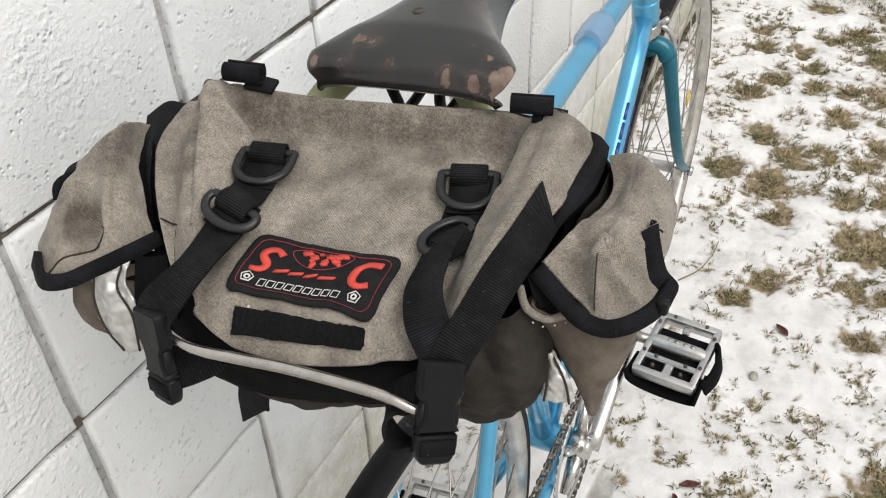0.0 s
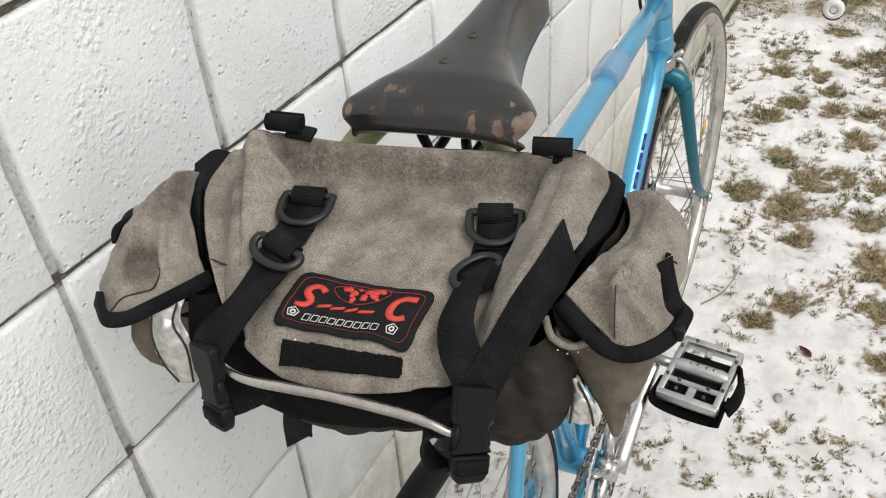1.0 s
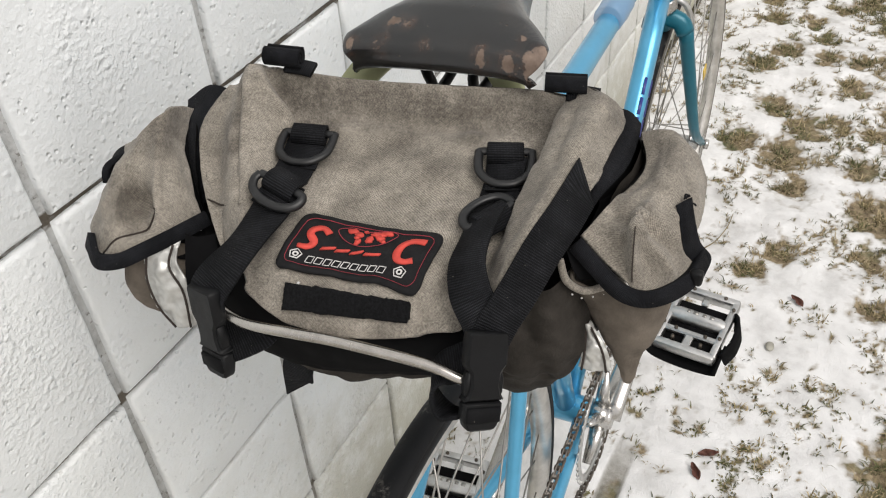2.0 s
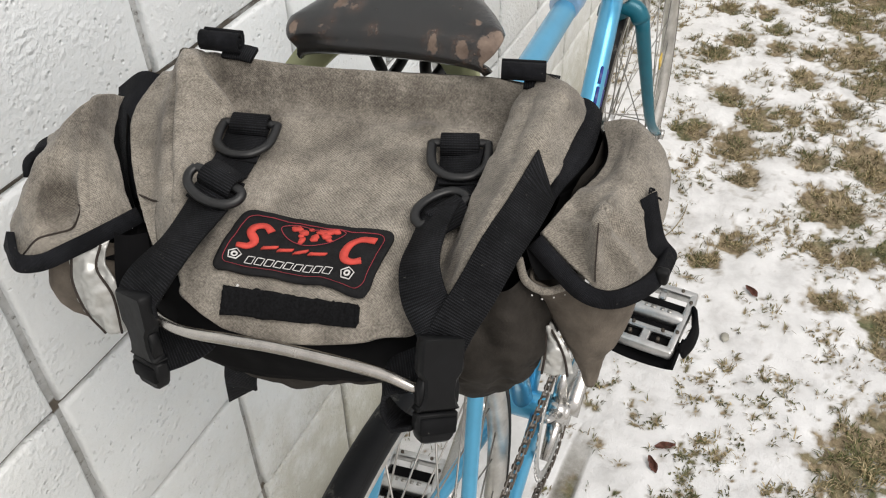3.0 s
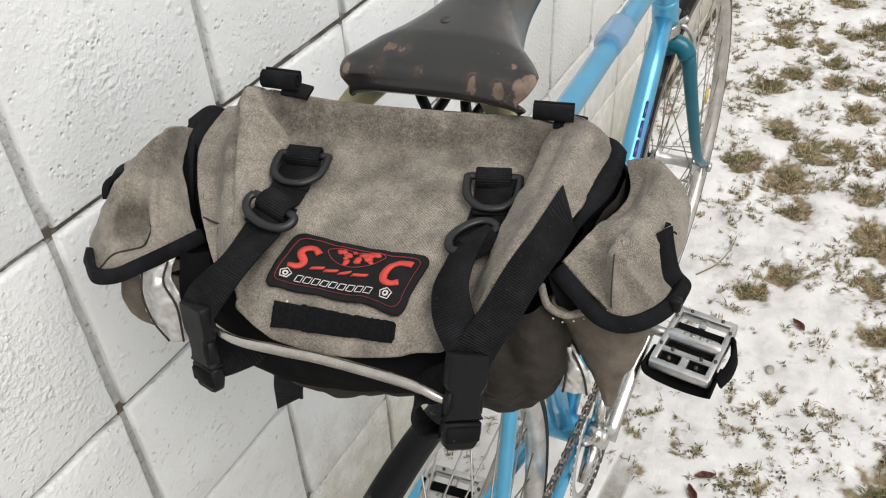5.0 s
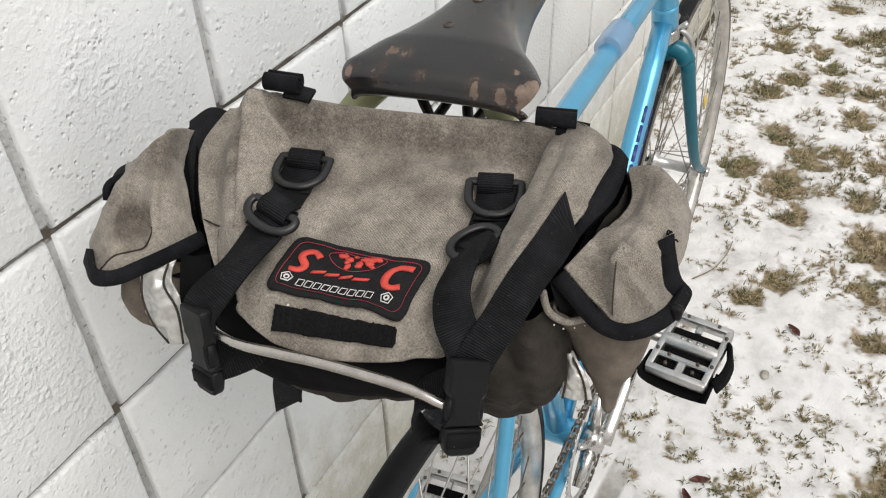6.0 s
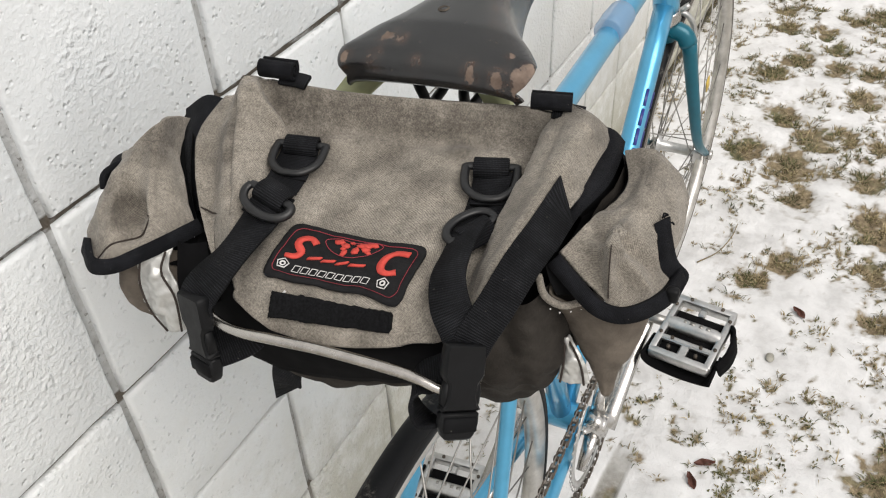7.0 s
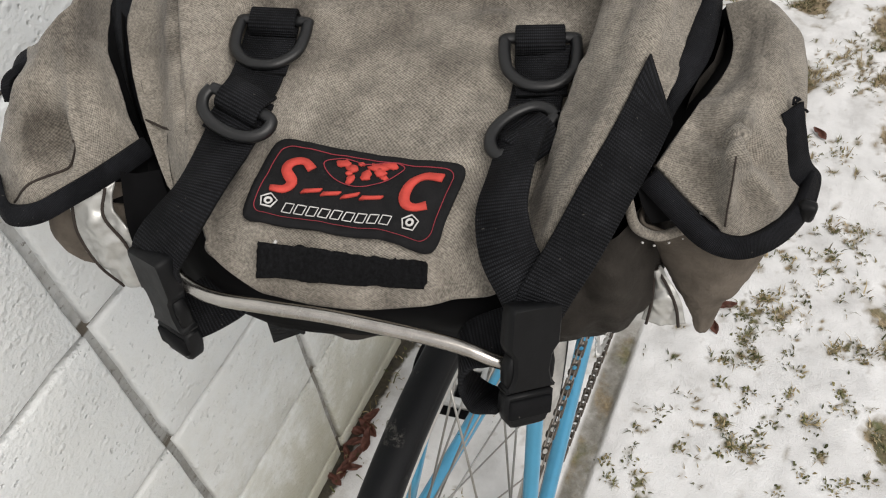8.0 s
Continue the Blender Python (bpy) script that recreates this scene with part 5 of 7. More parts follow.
# more added sheets close see-through gaps, black for the shade inside
part("lining", loft([here([(x + 0.004, y, z) for x, y, z in LBAND]), here([(0.070, 0.070, 0.870), (0.078, 0.048, 0.855), (0.096, 0.024, 0.842), (0.112, 0.008, 0.836)])], 16, 10), MAT_DARK, bag, "black sheet lining the gap beside the pocket")
part("lining", loft([here([(0.140, 0.028, 0.868), (0.149, 0.012, 0.858), (0.158, -0.004, 0.850), (0.168, -0.016, 0.838)]), here([(0.152, 0.028, 0.856), (0.162, 0.012, 0.848), (0.172, -0.002, 0.842), (0.180, -0.012, 0.832)]), here([(0.160, 0.020, 0.872), (0.172, 0.002, 0.866), (0.182, -0.010, 0.862), (0.190, -0.018, 0.855)])], 16, 16), MAT_DARK, bag, "black sheet lining the gap beside the pocket")
# added black sheet across the bag closes gaps and stands for shade
part("inner_sheet", loft([here([(0.095, 0.085, 0.872), (0.112, 0.050, 0.858), (0.132, 0.022, 0.848), (0.160, -0.008, 0.838)]), here([(0.16, 0.09, 0.862), (0.17, 0.05, 0.855), (0.18, 0.02, 0.850), (0.19, -0.012, 0.846)]),
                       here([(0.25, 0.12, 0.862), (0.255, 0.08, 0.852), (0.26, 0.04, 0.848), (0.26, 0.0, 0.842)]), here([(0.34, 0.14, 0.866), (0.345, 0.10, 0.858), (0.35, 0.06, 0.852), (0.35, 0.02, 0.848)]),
                       here([(0.400, 0.165, 0.868), (0.400, 0.125, 0.858), (0.395, 0.085, 0.853), (0.385, 0.060, 0.846)])], 20, 30), MAT_DARK, bag, "black sheet added under the lid to close gaps")
# added black sheet: shade in the gap under the left flap
part("lining", loft([here([(0.136, 0.002, 0.851), (0.140, -0.009, 0.850), (0.145, -0.019, 0.847)]), here([(0.157, 0.010, 0.852), (0.159, -0.002, 0.850), (0.162, -0.014, 0.846)]), here([(0.172, 0.014, 0.853), (0.174, 0.000, 0.851), (0.176, -0.012, 0.846)])], 8, 8), MAT_DARK, bag, "black sheet lining the gap beside the pocket")
# body under the lid
BODY = [[(0.150, 0.030, 0.865), (0.150, 0.020, 0.82), (0.165, 0.022, 0.788), (0.20, 0.05, 0.775)],
        [(0.192, -0.006, 0.858), (0.188, -0.018, 0.82), (0.197, -0.015, 0.789), (0.22, 0.03, 0.772)],
        [(0.222, -0.016, 0.850), (0.222, -0.024, 0.81), (0.228, -0.006, 0.771), (0.24, 0.04, 0.760)],
        [(0.260, -0.008, 0.842), (0.262, -0.014, 0.80), (0.258, 0.003, 0.762), (0.26, 0.05, 0.755)],
        [(0.300, 0.004, 0.842), (0.305, 0.000, 0.80), (0.298, 0.020, 0.763), (0.29, 0.06, 0.755)],
        [(0.335, 0.014, 0.847), (0.345, 0.014, 0.80), (0.334, 0.036, 0.761), (0.31, 0.07, 0.755)]]
BODY += [
        [(0.364, 0.024, 0.862), (0.379, 0.021, 0.818), (0.367, 0.046, 0.757), (0.33, 0.08, 0.755)],
        [(0.385, 0.050, 0.872), (0.396, 0.048, 0.822), (0.387, 0.061, 0.785), (0.34, 0.09, 0.760)],
        [(0.380, 0.170, 0.895), (0.392, 0.180, 0.84), (0.372, 0.17, 0.775), (0.33, 0.11, 0.76)],
        [(0.250, 0.150, 0.895), (0.250, 0.165, 0.84), (0.250, 0.14, 0.765), (0.26, 0.08, 0.755)],
        [(0.120, 0.100, 0.885), (0.115, 0.100, 0.83), (0.140, 0.09, 0.785), (0.20, 0.07, 0.77)],
        [(0.150, 0.030, 0.865), (0.150, 0.020, 0.82), (0.165, 0.022, 0.788), (0.20, 0.05, 0.775)]]
# body colour carries the shade under the lid
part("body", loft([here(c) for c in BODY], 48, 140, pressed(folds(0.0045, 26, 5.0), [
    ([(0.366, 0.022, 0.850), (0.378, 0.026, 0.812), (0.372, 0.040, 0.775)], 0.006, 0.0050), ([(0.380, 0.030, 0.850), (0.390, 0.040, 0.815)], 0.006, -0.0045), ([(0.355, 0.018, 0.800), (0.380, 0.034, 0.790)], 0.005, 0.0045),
    ([(0.230, -0.010, 0.790), (0.250, 0.000, 0.765)], 0.006, 0.0040), ([(0.290, 0.005, 0.790), (0.310, 0.020, 0.770)], 0.006, 0.0040)])), MAT_SOILED_SHADED, bag, "brown canvas body, soiled and darkened for shade underneath")
# black panel: deep shade under the lid edge, along with dark cloth
SKIRT = [[(0.184, -0.014, 0.862), (0.180, -0.023, 0.835), (0.178, -0.024, 0.797)],
         [(0.222, -0.026, 0.856), (0.220, -0.033, 0.830), (0.224, -0.026, 0.796)],
         [(0.262, -0.018, 0.846), (0.262, -0.024, 0.825), (0.262, -0.014, 0.788)],
         [(0.305, -0.001, 0.838), (0.306, -0.010, 0.825), (0.304, 0.002, 0.790)],
         [(0.345, 0.010, 0.838), (0.348, 0.000, 0.825), (0.345, 0.012, 0.792)]]
part("inner_sheet", loft([here(c) for c in SKIRT], 14, 50, folds(0.0015, 34, 9.0), 0.002), MAT_DARK, bag, "black panel for the deep shade and dark cloth under the lid")

# pockets: flap, bag and trims
LP = [[(0.107, 0.066, 0.900), (0.117, 0.041, 0.889), (0.133, 0.024, 0.876), (0.1488, 0.0091, 0.8612)],
      [(0.112, 0.052, 0.911), (0.122, 0.027, 0.901), (0.135, 0.010, 0.888), (0.1479, -0.0008, 0.8620)],
      [(0.118, 0.034, 0.920), (0.125, 0.010, 0.906), (0.133, -0.008, 0.890), (0.1417, -0.0182, 0.8624)],
      [(0.112, 0.022, 0.916), (0.116, 0.000, 0.894), (0.124, -0.017, 0.868), (0.1333, -0.0308, 0.8598)],
      [(0.101, 0.016, 0.905), (0.105, -0.008, 0.892), (0.112, -0.026, 0.880), (0.1218, -0.0428, 0.8567)],
      [(0.078, 0.026, 0.888), (0.088, -0.004, 0.880), (0.095, -0.024, 0.869), (0.1100, -0.0458, 0.8544)],
      [(0.060, 0.034, 0.868), (0.075, -0.001, 0.862), (0.081, -0.023, 0.856), (0.0986, -0.0395, 0.8566)],
      [(0.062, 0.046, 0.842), (0.075, 0.012, 0.838), (0.078, -0.008, 0.844), (0.0869, -0.0296, 0.8553)]]
RP = [[(0.3903, 0.1565, 0.8994), (0.3998, 0.1321, 0.8905), (0.3944, 0.0939, 0.8937), (0.3880, 0.0568, 0.8913)],
      [(0.3958, 0.1572, 0.9019), (0.4054, 0.1259, 0.8923), (0.4020, 0.0828, 0.8938), (0.4022, 0.0533, 0.8811)],
      [(0.4016, 0.1584, 0.9033), (0.4114, 0.1215, 0.8930), (0.4090, 0.0730, 0.8952), (0.4159, 0.0506, 0.8727)],
      [(0.4060, 0.1595, 0.9035), (0.4152, 0.1206, 0.8940), (0.4164, 0.0606, 0.9048), (0.4214, 0.0494, 0.8686)],
      [(0.4101, 0.1608, 0.9022), (0.4197, 0.1206, 0.8943), (0.4212, 0.0712, 0.8930), (0.4292, 0.0531, 0.8660)],
      [(0.4177, 0.1629, 0.8958), (0.4271, 0.1232, 0.8906), (0.4319, 0.0788, 0.8836), (0.4375, 0.0640, 0.8636)],
      [(0.4257, 0.1657, 0.8853), (0.4354, 0.1281, 0.8834), (0.4371, 0.0946, 0.8774), (0.4442, 0.0764, 0.8620)],
      [(0.4331, 0.1713, 0.8655), (0.4392, 0.1385, 0.8634), (0.4410, 0.1087, 0.8634), (0.4490, 0.0919, 0.8599)]]
lp_bm = loft([here(c) for c in LP], 84, 100, pressed(folds(0.0013, 40, 7.0), [
    ([(0.110, -0.042, 0.8575), (0.120, -0.031, 0.866), (0.128, -0.020, 0.866), (0.132, -0.016, 0.877)], 0.0024, -0.0030), ([(0.112, -0.045, 0.854), (0.122, -0.036, 0.860), (0.131, -0.026, 0.861)], 0.0045, 0.0030),
    ([(0.119, -0.010, 0.877), (0.114, -0.014, 0.878)], 0.010, -0.0085), ([(0.100, -0.020, 0.875), (0.100, 0.000, 0.89)], 0.008, 0.0030), ([(0.088, 0.015, 0.885), (0.098, -0.012, 0.878)], 0.005, -0.0020), ([(0.134, 0.006, 0.896), (0.137, -0.008, 0.880)], 0.004, -0.0020)]), 0.003, 12)
rp_bm = loft([here(c) for c in RP], 84, 100, pressed(folds(0.0012, 40, 4.0), [
    ([(0.415, 0.066, 0.904), (0.418, 0.060, 0.884), (0.4208, 0.0561, 0.865)], 0.0030, 0.0015), ([(0.395, 0.087, 0.884), (0.408, 0.075, 0.892), (0.414, 0.074, 0.899)], 0.0060, -0.0042), ([(0.4190, 0.0745, 0.8995), (0.4275, 0.0775, 0.8880), (0.4350, 0.0820, 0.8790)], 0.0050, -0.0060), ([(0.398, 0.076, 0.884), (0.410, 0.066, 0.892)], 0.004, 0.0032), ([(0.4155, 0.1512, 0.8980), (0.4138, 0.1351, 0.8929), (0.4118, 0.1140, 0.8916), (0.4050, 0.0940, 0.8930)], 0.007, 0.0032), ([(0.420, 0.150, 0.904), (0.425, 0.122, 0.899)], 0.005, 0.0030), ([(0.402, 0.145, 0.900), (0.404, 0.122, 0.894), (0.400, 0.106, 0.891)], 0.006, -0.0035),
    ] + [([(0.4175, 0.0610, 0.9020), (0.4245, 0.0661, 0.8890), (0.4331, 0.0685, 0.8773), (0.4390, 0.0700, 0.8670)], 0.0034, 0.0036), ([(0.424, 0.060, 0.888), (0.431, 0.060, 0.865)], 0.006, -0.0030), ([(0.404, 0.060, 0.888), (0.408, 0.056, 0.868)], 0.006, -0.0025), ([(0.432, 0.100, 0.888), (0.424, 0.125, 0.898)], 0.005, 0.0025)]), 0.003, 12)
lp_tree, rp_tree = BVHTree.FromBMesh(lp_bm), BVHTree.FromBMesh(rp_bm)
pocket_l = part("pocket", lp_bm, MAT_CANVAS, bag, "canvas side pocket with a bound flap")
pocket_r = part("pocket", rp_bm, MAT_CANVAS, bag, "canvas side pocket with a pleated bound flap")
# smudges, with shade painted into the pocket's hollow
soil_shade(pocket_l, [((0.122, 0.022, 0.911), 0.013, 1.2), ((0.119, 0.036, 0.908), 0.013, 1.05), ((0.105, 0.018, 0.905), 0.012, 0.6), ((0.117, -0.014, 0.878), 0.0125, 1.35), ((0.098, -0.006, 0.885), 0.014, 0.65), ((0.086, 0.010, 0.882), 0.016, 0.6), ((0.090, -0.022, 0.862), 0.012, 0.45), ((0.136, -0.010, 0.872), 0.012, 0.35), ((0.102, -0.044, 0.853), 0.008, 0.5)])
soil_shade(pocket_r, [((0.404, 0.085, 0.89), 0.010, 0.4), ((0.416, 0.110, 0.90), 0.008, 0.35), ((0.437, 0.085, 0.87), 0.008, 0.3), ((0.395, 0.100, 0.885), 0.010, 0.55)])

LFLAP = [(0.0935, -0.0360, 0.8585), (0.0995, -0.0406, 0.8590), (0.1111, -0.0479, 0.8562), (0.1251, -0.0432, 0.8575), (0.1358, -0.0306, 0.8606), (0.1470, -0.0154, 0.8641), (0.1541, 0.0079, 0.8631)]
part("flap_binding", ribbon(here(LFLAP), 0.0100, 0.0045, [(-0.9, -0.4, 0.4), (-0.7, -0.6, 0.4), (-0.6, -0.8, 0.3), (0.1, -0.9, 0.4), (0.35, -0.8, 0.45), (0.5, -0.7, 0.45), (0.6, -0.6, 0.5)], 40), MAT_TAPE, pocket_l, "black tape binding on the flap")
RFLAP = [(0.3856, 0.0515, 0.8881), (0.3992, 0.0485, 0.8786), (0.4140, 0.0458, 0.8685), (0.4261, 0.0478, 0.8644), (0.4355, 0.0554, 0.8626), (0.4433, 0.0677, 0.8619), (0.4480, 0.0819, 0.8612), (0.4494, 0.1001, 0.8615)]
part("flap_binding", ribbon(here(RFLAP), 0.0098, 0.0042, [(-0.4, -0.6, 0.7), (-0.4, -0.7, 0.6), (-0.3, -0.8, 0.5), (0.0, -0.85, 0.5), (0.3, -0.8, 0.5), (0.5, -0.7, 0.45), (0.7, -0.6, 0.4), (0.8, -0.4, 0.4)], 48), MAT_TAPE, pocket_r, "black tape binding on the flap")
part("pleat_seam", tube(laid(rp_tree, spline(here([(0.4158, 0.0637, 0.9009), (0.4180, 0.0564, 0.8885), (0.4193, 0.0524, 0.8794), (0.4206, 0.0495, 0.8735)]), 16), 0.0001, (0.1, -0.75, 0.65)), 0.0004, 6), MAT_THREAD, pocket_r, "dark pleat stitching")
part("flap_seam", tube(laid(lp_tree, spline(here([(0.134, -0.013, 0.880), (0.128, -0.020, 0.867), (0.120, -0.031, 0.866), (0.110, -0.042, 0.8575)]), 18), 0.0002, (0.1, -0.75, 0.65)), 0.0007, 6), MAT_THREAD, pocket_l, "dark seam stitching")
part("flap_seam", tube(spline(here([(0.1475, 0.0186, 0.8685), (0.1530, 0.0178, 0.8690), (0.1590, 0.0168, 0.8692), (0.1640, 0.0154, 0.8712), (0.1700, 0.0120, 0.8750)]), 14), 0.0007, 6), MAT_THREAD, bag, "dark seam stitching")
RTAB = [[(0.4271, 0.1022, 0.8916), (0.4333, 0.0940, 0.8818), (0.4373, 0.0885, 0.8698), (0.4403, 0.0862, 0.8624), (0.4400, 0.0784, 0.8584)],
        [(0.4306, 0.1055, 0.8934), (0.4356, 0.0972, 0.8843), (0.4405, 0.0928, 0.8712), (0.4460, 0.0945, 0.8602), (0.4466, 0.0792, 0.8590)],
        [(0.4340, 0.1107, 0.8936), (0.4386, 0.1040, 0.8850), (0.4446, 0.1012, 0.8708), (0.4520, 0.1066, 0.8564), (0.4522, 0.0827, 0.8585)]]
part("pull_tab", loft([here([(x + 0.0012, y - 0.0010, z + 0.0012) for x, y, z in c]) for c in RTAB], 26, 10, None, 0.0026), MAT_TAPE, pocket_r, "black pull tab folded over at the pocket corner")
for pts in (((0.4315, 0.1070, 0.8940), (0.4311, 0.1100, 0.8948), (0.4320, 0.1108, 0.8948), (0.4330, 0.1092, 0.8944)), ((0.4322, 0.1075, 0.8944), (0.4328, 0.1104, 0.8950), (0.4340, 0.1100, 0.8945)), ((0.4355, 0.1088, 0.8905), (0.4370, 0.1100, 0.8902), (0.4382, 0.1102, 0.8890))):
    part("frayed_thread", tube(spline(here(pts), 10), 0.0006, 5), MAT_TAPE, pocket_r)
part("slider", block(0.008, 0.006, 0.010, 0.002, 2, Matrix.Translation(Vector((0.4500, 0.0793, 0.8630)) - BAG)), MAT_PLASTIC, pocket_r, "small black plastic slider")
part("pull_tab", ribbon(here([(0.0840, 0.024, 0.8870), (0.0775, 0.018, 0.8840), (0.0740, 0.010, 0.8780), (0.0750, 0.006, 0.8700)]), 0.011, 0.004, [(-0.6, -0.4, 0.7)] * 2 + [(-1, -0.3, 0.3)] * 2, 12), MAT_TAPE, pocket_l, "black pull tab")

LPB = [[(0.088, 0.010, 0.856), (0.090, 0.000, 0.825), (0.105, 0.002, 0.811), (0.132, 0.0, 0.800)],
       [(0.110, -0.022, 0.857), (0.111, -0.034, 0.828), (0.119, -0.033, 0.813), (0.139, -0.027, 0.802)],
       [(0.124, -0.025, 0.859), (0.126, -0.037, 0.830), (0.131, -0.036, 0.815), (0.143, -0.029, 0.8025)],
       [(0.149, -0.008, 0.852), (0.152, -0.022, 0.835), (0.153, -0.024, 0.820), (0.148, -0.027, 0.8035)],
       [(0.166, 0.004, 0.845), (0.166, 0.0, 0.83), (0.162, -0.004, 0.815), (0.150, -0.01, 0.803)]]
part("pocket_bag", loft([here(c) for c in LPB], 24, 40, folds(0.0014, 50, 3.0)), MAT_DARKCANVAS, pocket_l, "brown canvas pocket hanging below its flap")


def reflector(left, right, parent):
    """Crinkled silver tape with dark piping along both sides."""
    mid = [((a + c) / 2, (b + d) / 2 - 0.003, (e + f) / 2) for (a, b, e), (c, d, f) in zip(left, right)]
    crinkle = lambda co: 0.0024 * noise.noise(co * 95) + 0.0010 * noise.noise(co * 260)
    t = part("reflective_tape", loft([here(left), here(mid), here(right)], 44, 26, crinkle, 0.001), MAT_SILVER, parent, "crinkled silver reflective tape")
    for side, other in ((left, right), (right, left)):
        seam = [Vector(a).lerp(Vector(b), 0.14) + Vector((0, -0.0026, 0.0004)) for a, b in zip(side, other)]
        part("piping", tube(spline(here(seam), 16), 0.0008, 6), MAT_THREAD, t)
    return t


reflector([(0.1340, -0.0318, 0.8562), (0.1338, -0.0368, 0.8384), (0.1402, -0.0405, 0.8200), (0.1478, -0.0372, 0.8046)], [(0.1525, -0.0165, 0.8622), (0.1530, -0.0255, 0.8517), (0.1615, -0.0275, 0.8352), (0.1655, -0.0355, 0.8105)], pocket_l)
# added black sheet stands for the shaded inside of the left pocket
part("pocket_mouth_sheet", loft([here([(0.1520, -0.0110, 0.864), (0.1605, -0.0280, 0.842), (0.1650, -0.0340, 0.812)]), here([(0.157, -0.0070, 0.860), (0.164, -0.0190, 0.840), (0.170, -0.0230, 0.806)]), here([(0.168, -0.0020, 0.862), (0.178, -0.0140, 0.840), (0.182, -0.0180, 0.806)])], 12, 16, folds(0.0012, 60, 3.0)), MAT_DARK, pocket_l, "black sheet for the dark inside of the pocket mouth")
RPB = [[(0.384, 0.095, 0.868), (0.392, 0.088, 0.838), (0.401, 0.080, 0.818), (0.411, 0.072, 0.802), (0.421, 0.064, 0.783)],
       [(0.3850, 0.0470, 0.8700), (0.390, 0.059, 0.841), (0.402, 0.0575, 0.822), (0.412, 0.058, 0.803), (0.421, 0.0585, 0.782)],
       [(0.3975, 0.0480, 0.8615), (0.408, 0.053, 0.840), (0.416, 0.052, 0.823), (0.4195, 0.054, 0.804), (0.4235, 0.057, 0.781)],
       [(0.422, 0.0540, 0.8630), (0.426, 0.053, 0.838), (0.427, 0.054, 0.820), (0.425, 0.056, 0.802), (0.425, 0.0575, 0.781)],
       [(0.4410, 0.0710, 0.8600), (0.4395, 0.067, 0.837), (0.435, 0.0625, 0.820), (0.4295, 0.0605, 0.802), (0.4265, 0.0585, 0.782)],
       [(0.4360, 0.1100, 0.8600), (0.433, 0.100, 0.836), (0.430, 0.088, 0.818), (0.427, 0.075, 0.80), (0.425, 0.064, 0.783)]]
pb = part("pocket_bag", loft([here(c) for c in RPB], 32, 50, folds(0.0014, 50, 6.0), 0.0015), MAT_DARKCANVAS, pocket_r, "brown canvas pocket drooping to a point")
rim = spline(here([(0.3814, 0.0402, 0.8834), (0.3856, 0.0385, 0.8724), (0.3908, 0.0410, 0.8653), (0.3964, 0.0456, 0.8606), (0.4029, 0.0507, 0.8612), (0.4082, 0.0545, 0.8622)]), 24)
part("pocket_hem", tube(rim, 0.0023, 8), MAT_CANVAS, pocket_r, "turned hem of the pocket mouth")
for i in range(9, 23, 4):
    part("stitch", tube([rim[i] + Vector((0, -0.0022, -0.0040)), rim[i].lerp(rim[i + 1], 0.5) + Vector((0, -0.0022, -0.0040))], 0.0005, 5), MAT_WHITE, pocket_r)
reflector([(0.3961, 0.0529, 0.8299), (0.3967, 0.0493, 0.8196), (0.3968, 0.0459, 0.8099), (0.3963, 0.0423, 0.7991)], [(0.3976, 0.0535, 0.8300), (0.4065, 0.0510, 0.8206), (0.4128, 0.0486, 0.8112), (0.4165, 0.0464, 0.8010)], pocket_r)
# added black sheet: shade between the right flap and hem
part("pocket_mouth_sheet", loft([here([(0.382, 0.048, 0.886), (0.387, 0.045, 0.876), (0.392, 0.045, 0.868)]), here([(0.392, 0.057, 0.882), (0.398, 0.054, 0.873), (0.401, 0.053, 0.865)]), here([(0.406, 0.061, 0.873), (0.409, 0.058, 0.867), (0.411, 0.057, 0.861)])], 12, 16), MAT_DARK, pocket_r, "black sheet for the dark inside of the pocket mouth")

# woven badge and hook-and-loop strip on the lid
BADGE_LOW = Vector((0.2253, -0.0191, 0)), Vector((0.3116, -0.0007, 0))
BADGE_HIGH = Vector((0.2217, 0.0264, 0)), Vector((0.3105, 0.0401, 0))
BW, BH = 0.0935, 0.0450


def badge_point(s, t):
    """The plan of the point s along and t up the badge."""
    u, v = s / BW, t / BH
    return BADGE_LOW[0].lerp(BADGE_LOW[1], u).lerp(BADGE_HIGH[0].lerp(BADGE_HIGH[1], u), v)


def badge_shape(name, outline, height, mat, label, parent, n_in=1):
    bm = bmesh.new()
    vs = [bm.verts.new(badge_point(s, t)) for s, t in outline]
    f = bm.faces.new(vs)
    bmesh.ops.triangulate(bm, faces=[f])
    if n_in:
        bmesh.ops.subdivide_edges(bm, edges=bm.edges[:], cuts=n_in, use_grid_fill=True)
    drape(bm, height)
    bmesh.ops.recalc_face_normals(bm, faces=bm.faces[:])
    r = bmesh.ops.extrude_face_region(bm, geom=bm.faces[:])
    for v in r["geom"]:
        if isinstance(v, bmesh.types.BMVert):
            v.co.z -= 0.0014
    bmesh.ops.recalc_face_normals(bm, faces=bm.faces[:])
    return part(name, bm, mat, parent, label)


def rounded(w, h, r, inset=0.0, n=6):
    out = []
    for cx, cy, a0 in ((w - r, r, -90), (w - r, h - r, 0), (r, h - r, 90), (r, r, 180)):
        for k in range(n + 1):
            a = radians(a0 + 90 * k / n)
            out.append((cx + (r - inset) * math.cos(a), cy + (r - inset) * math.sin(a)))
    return out


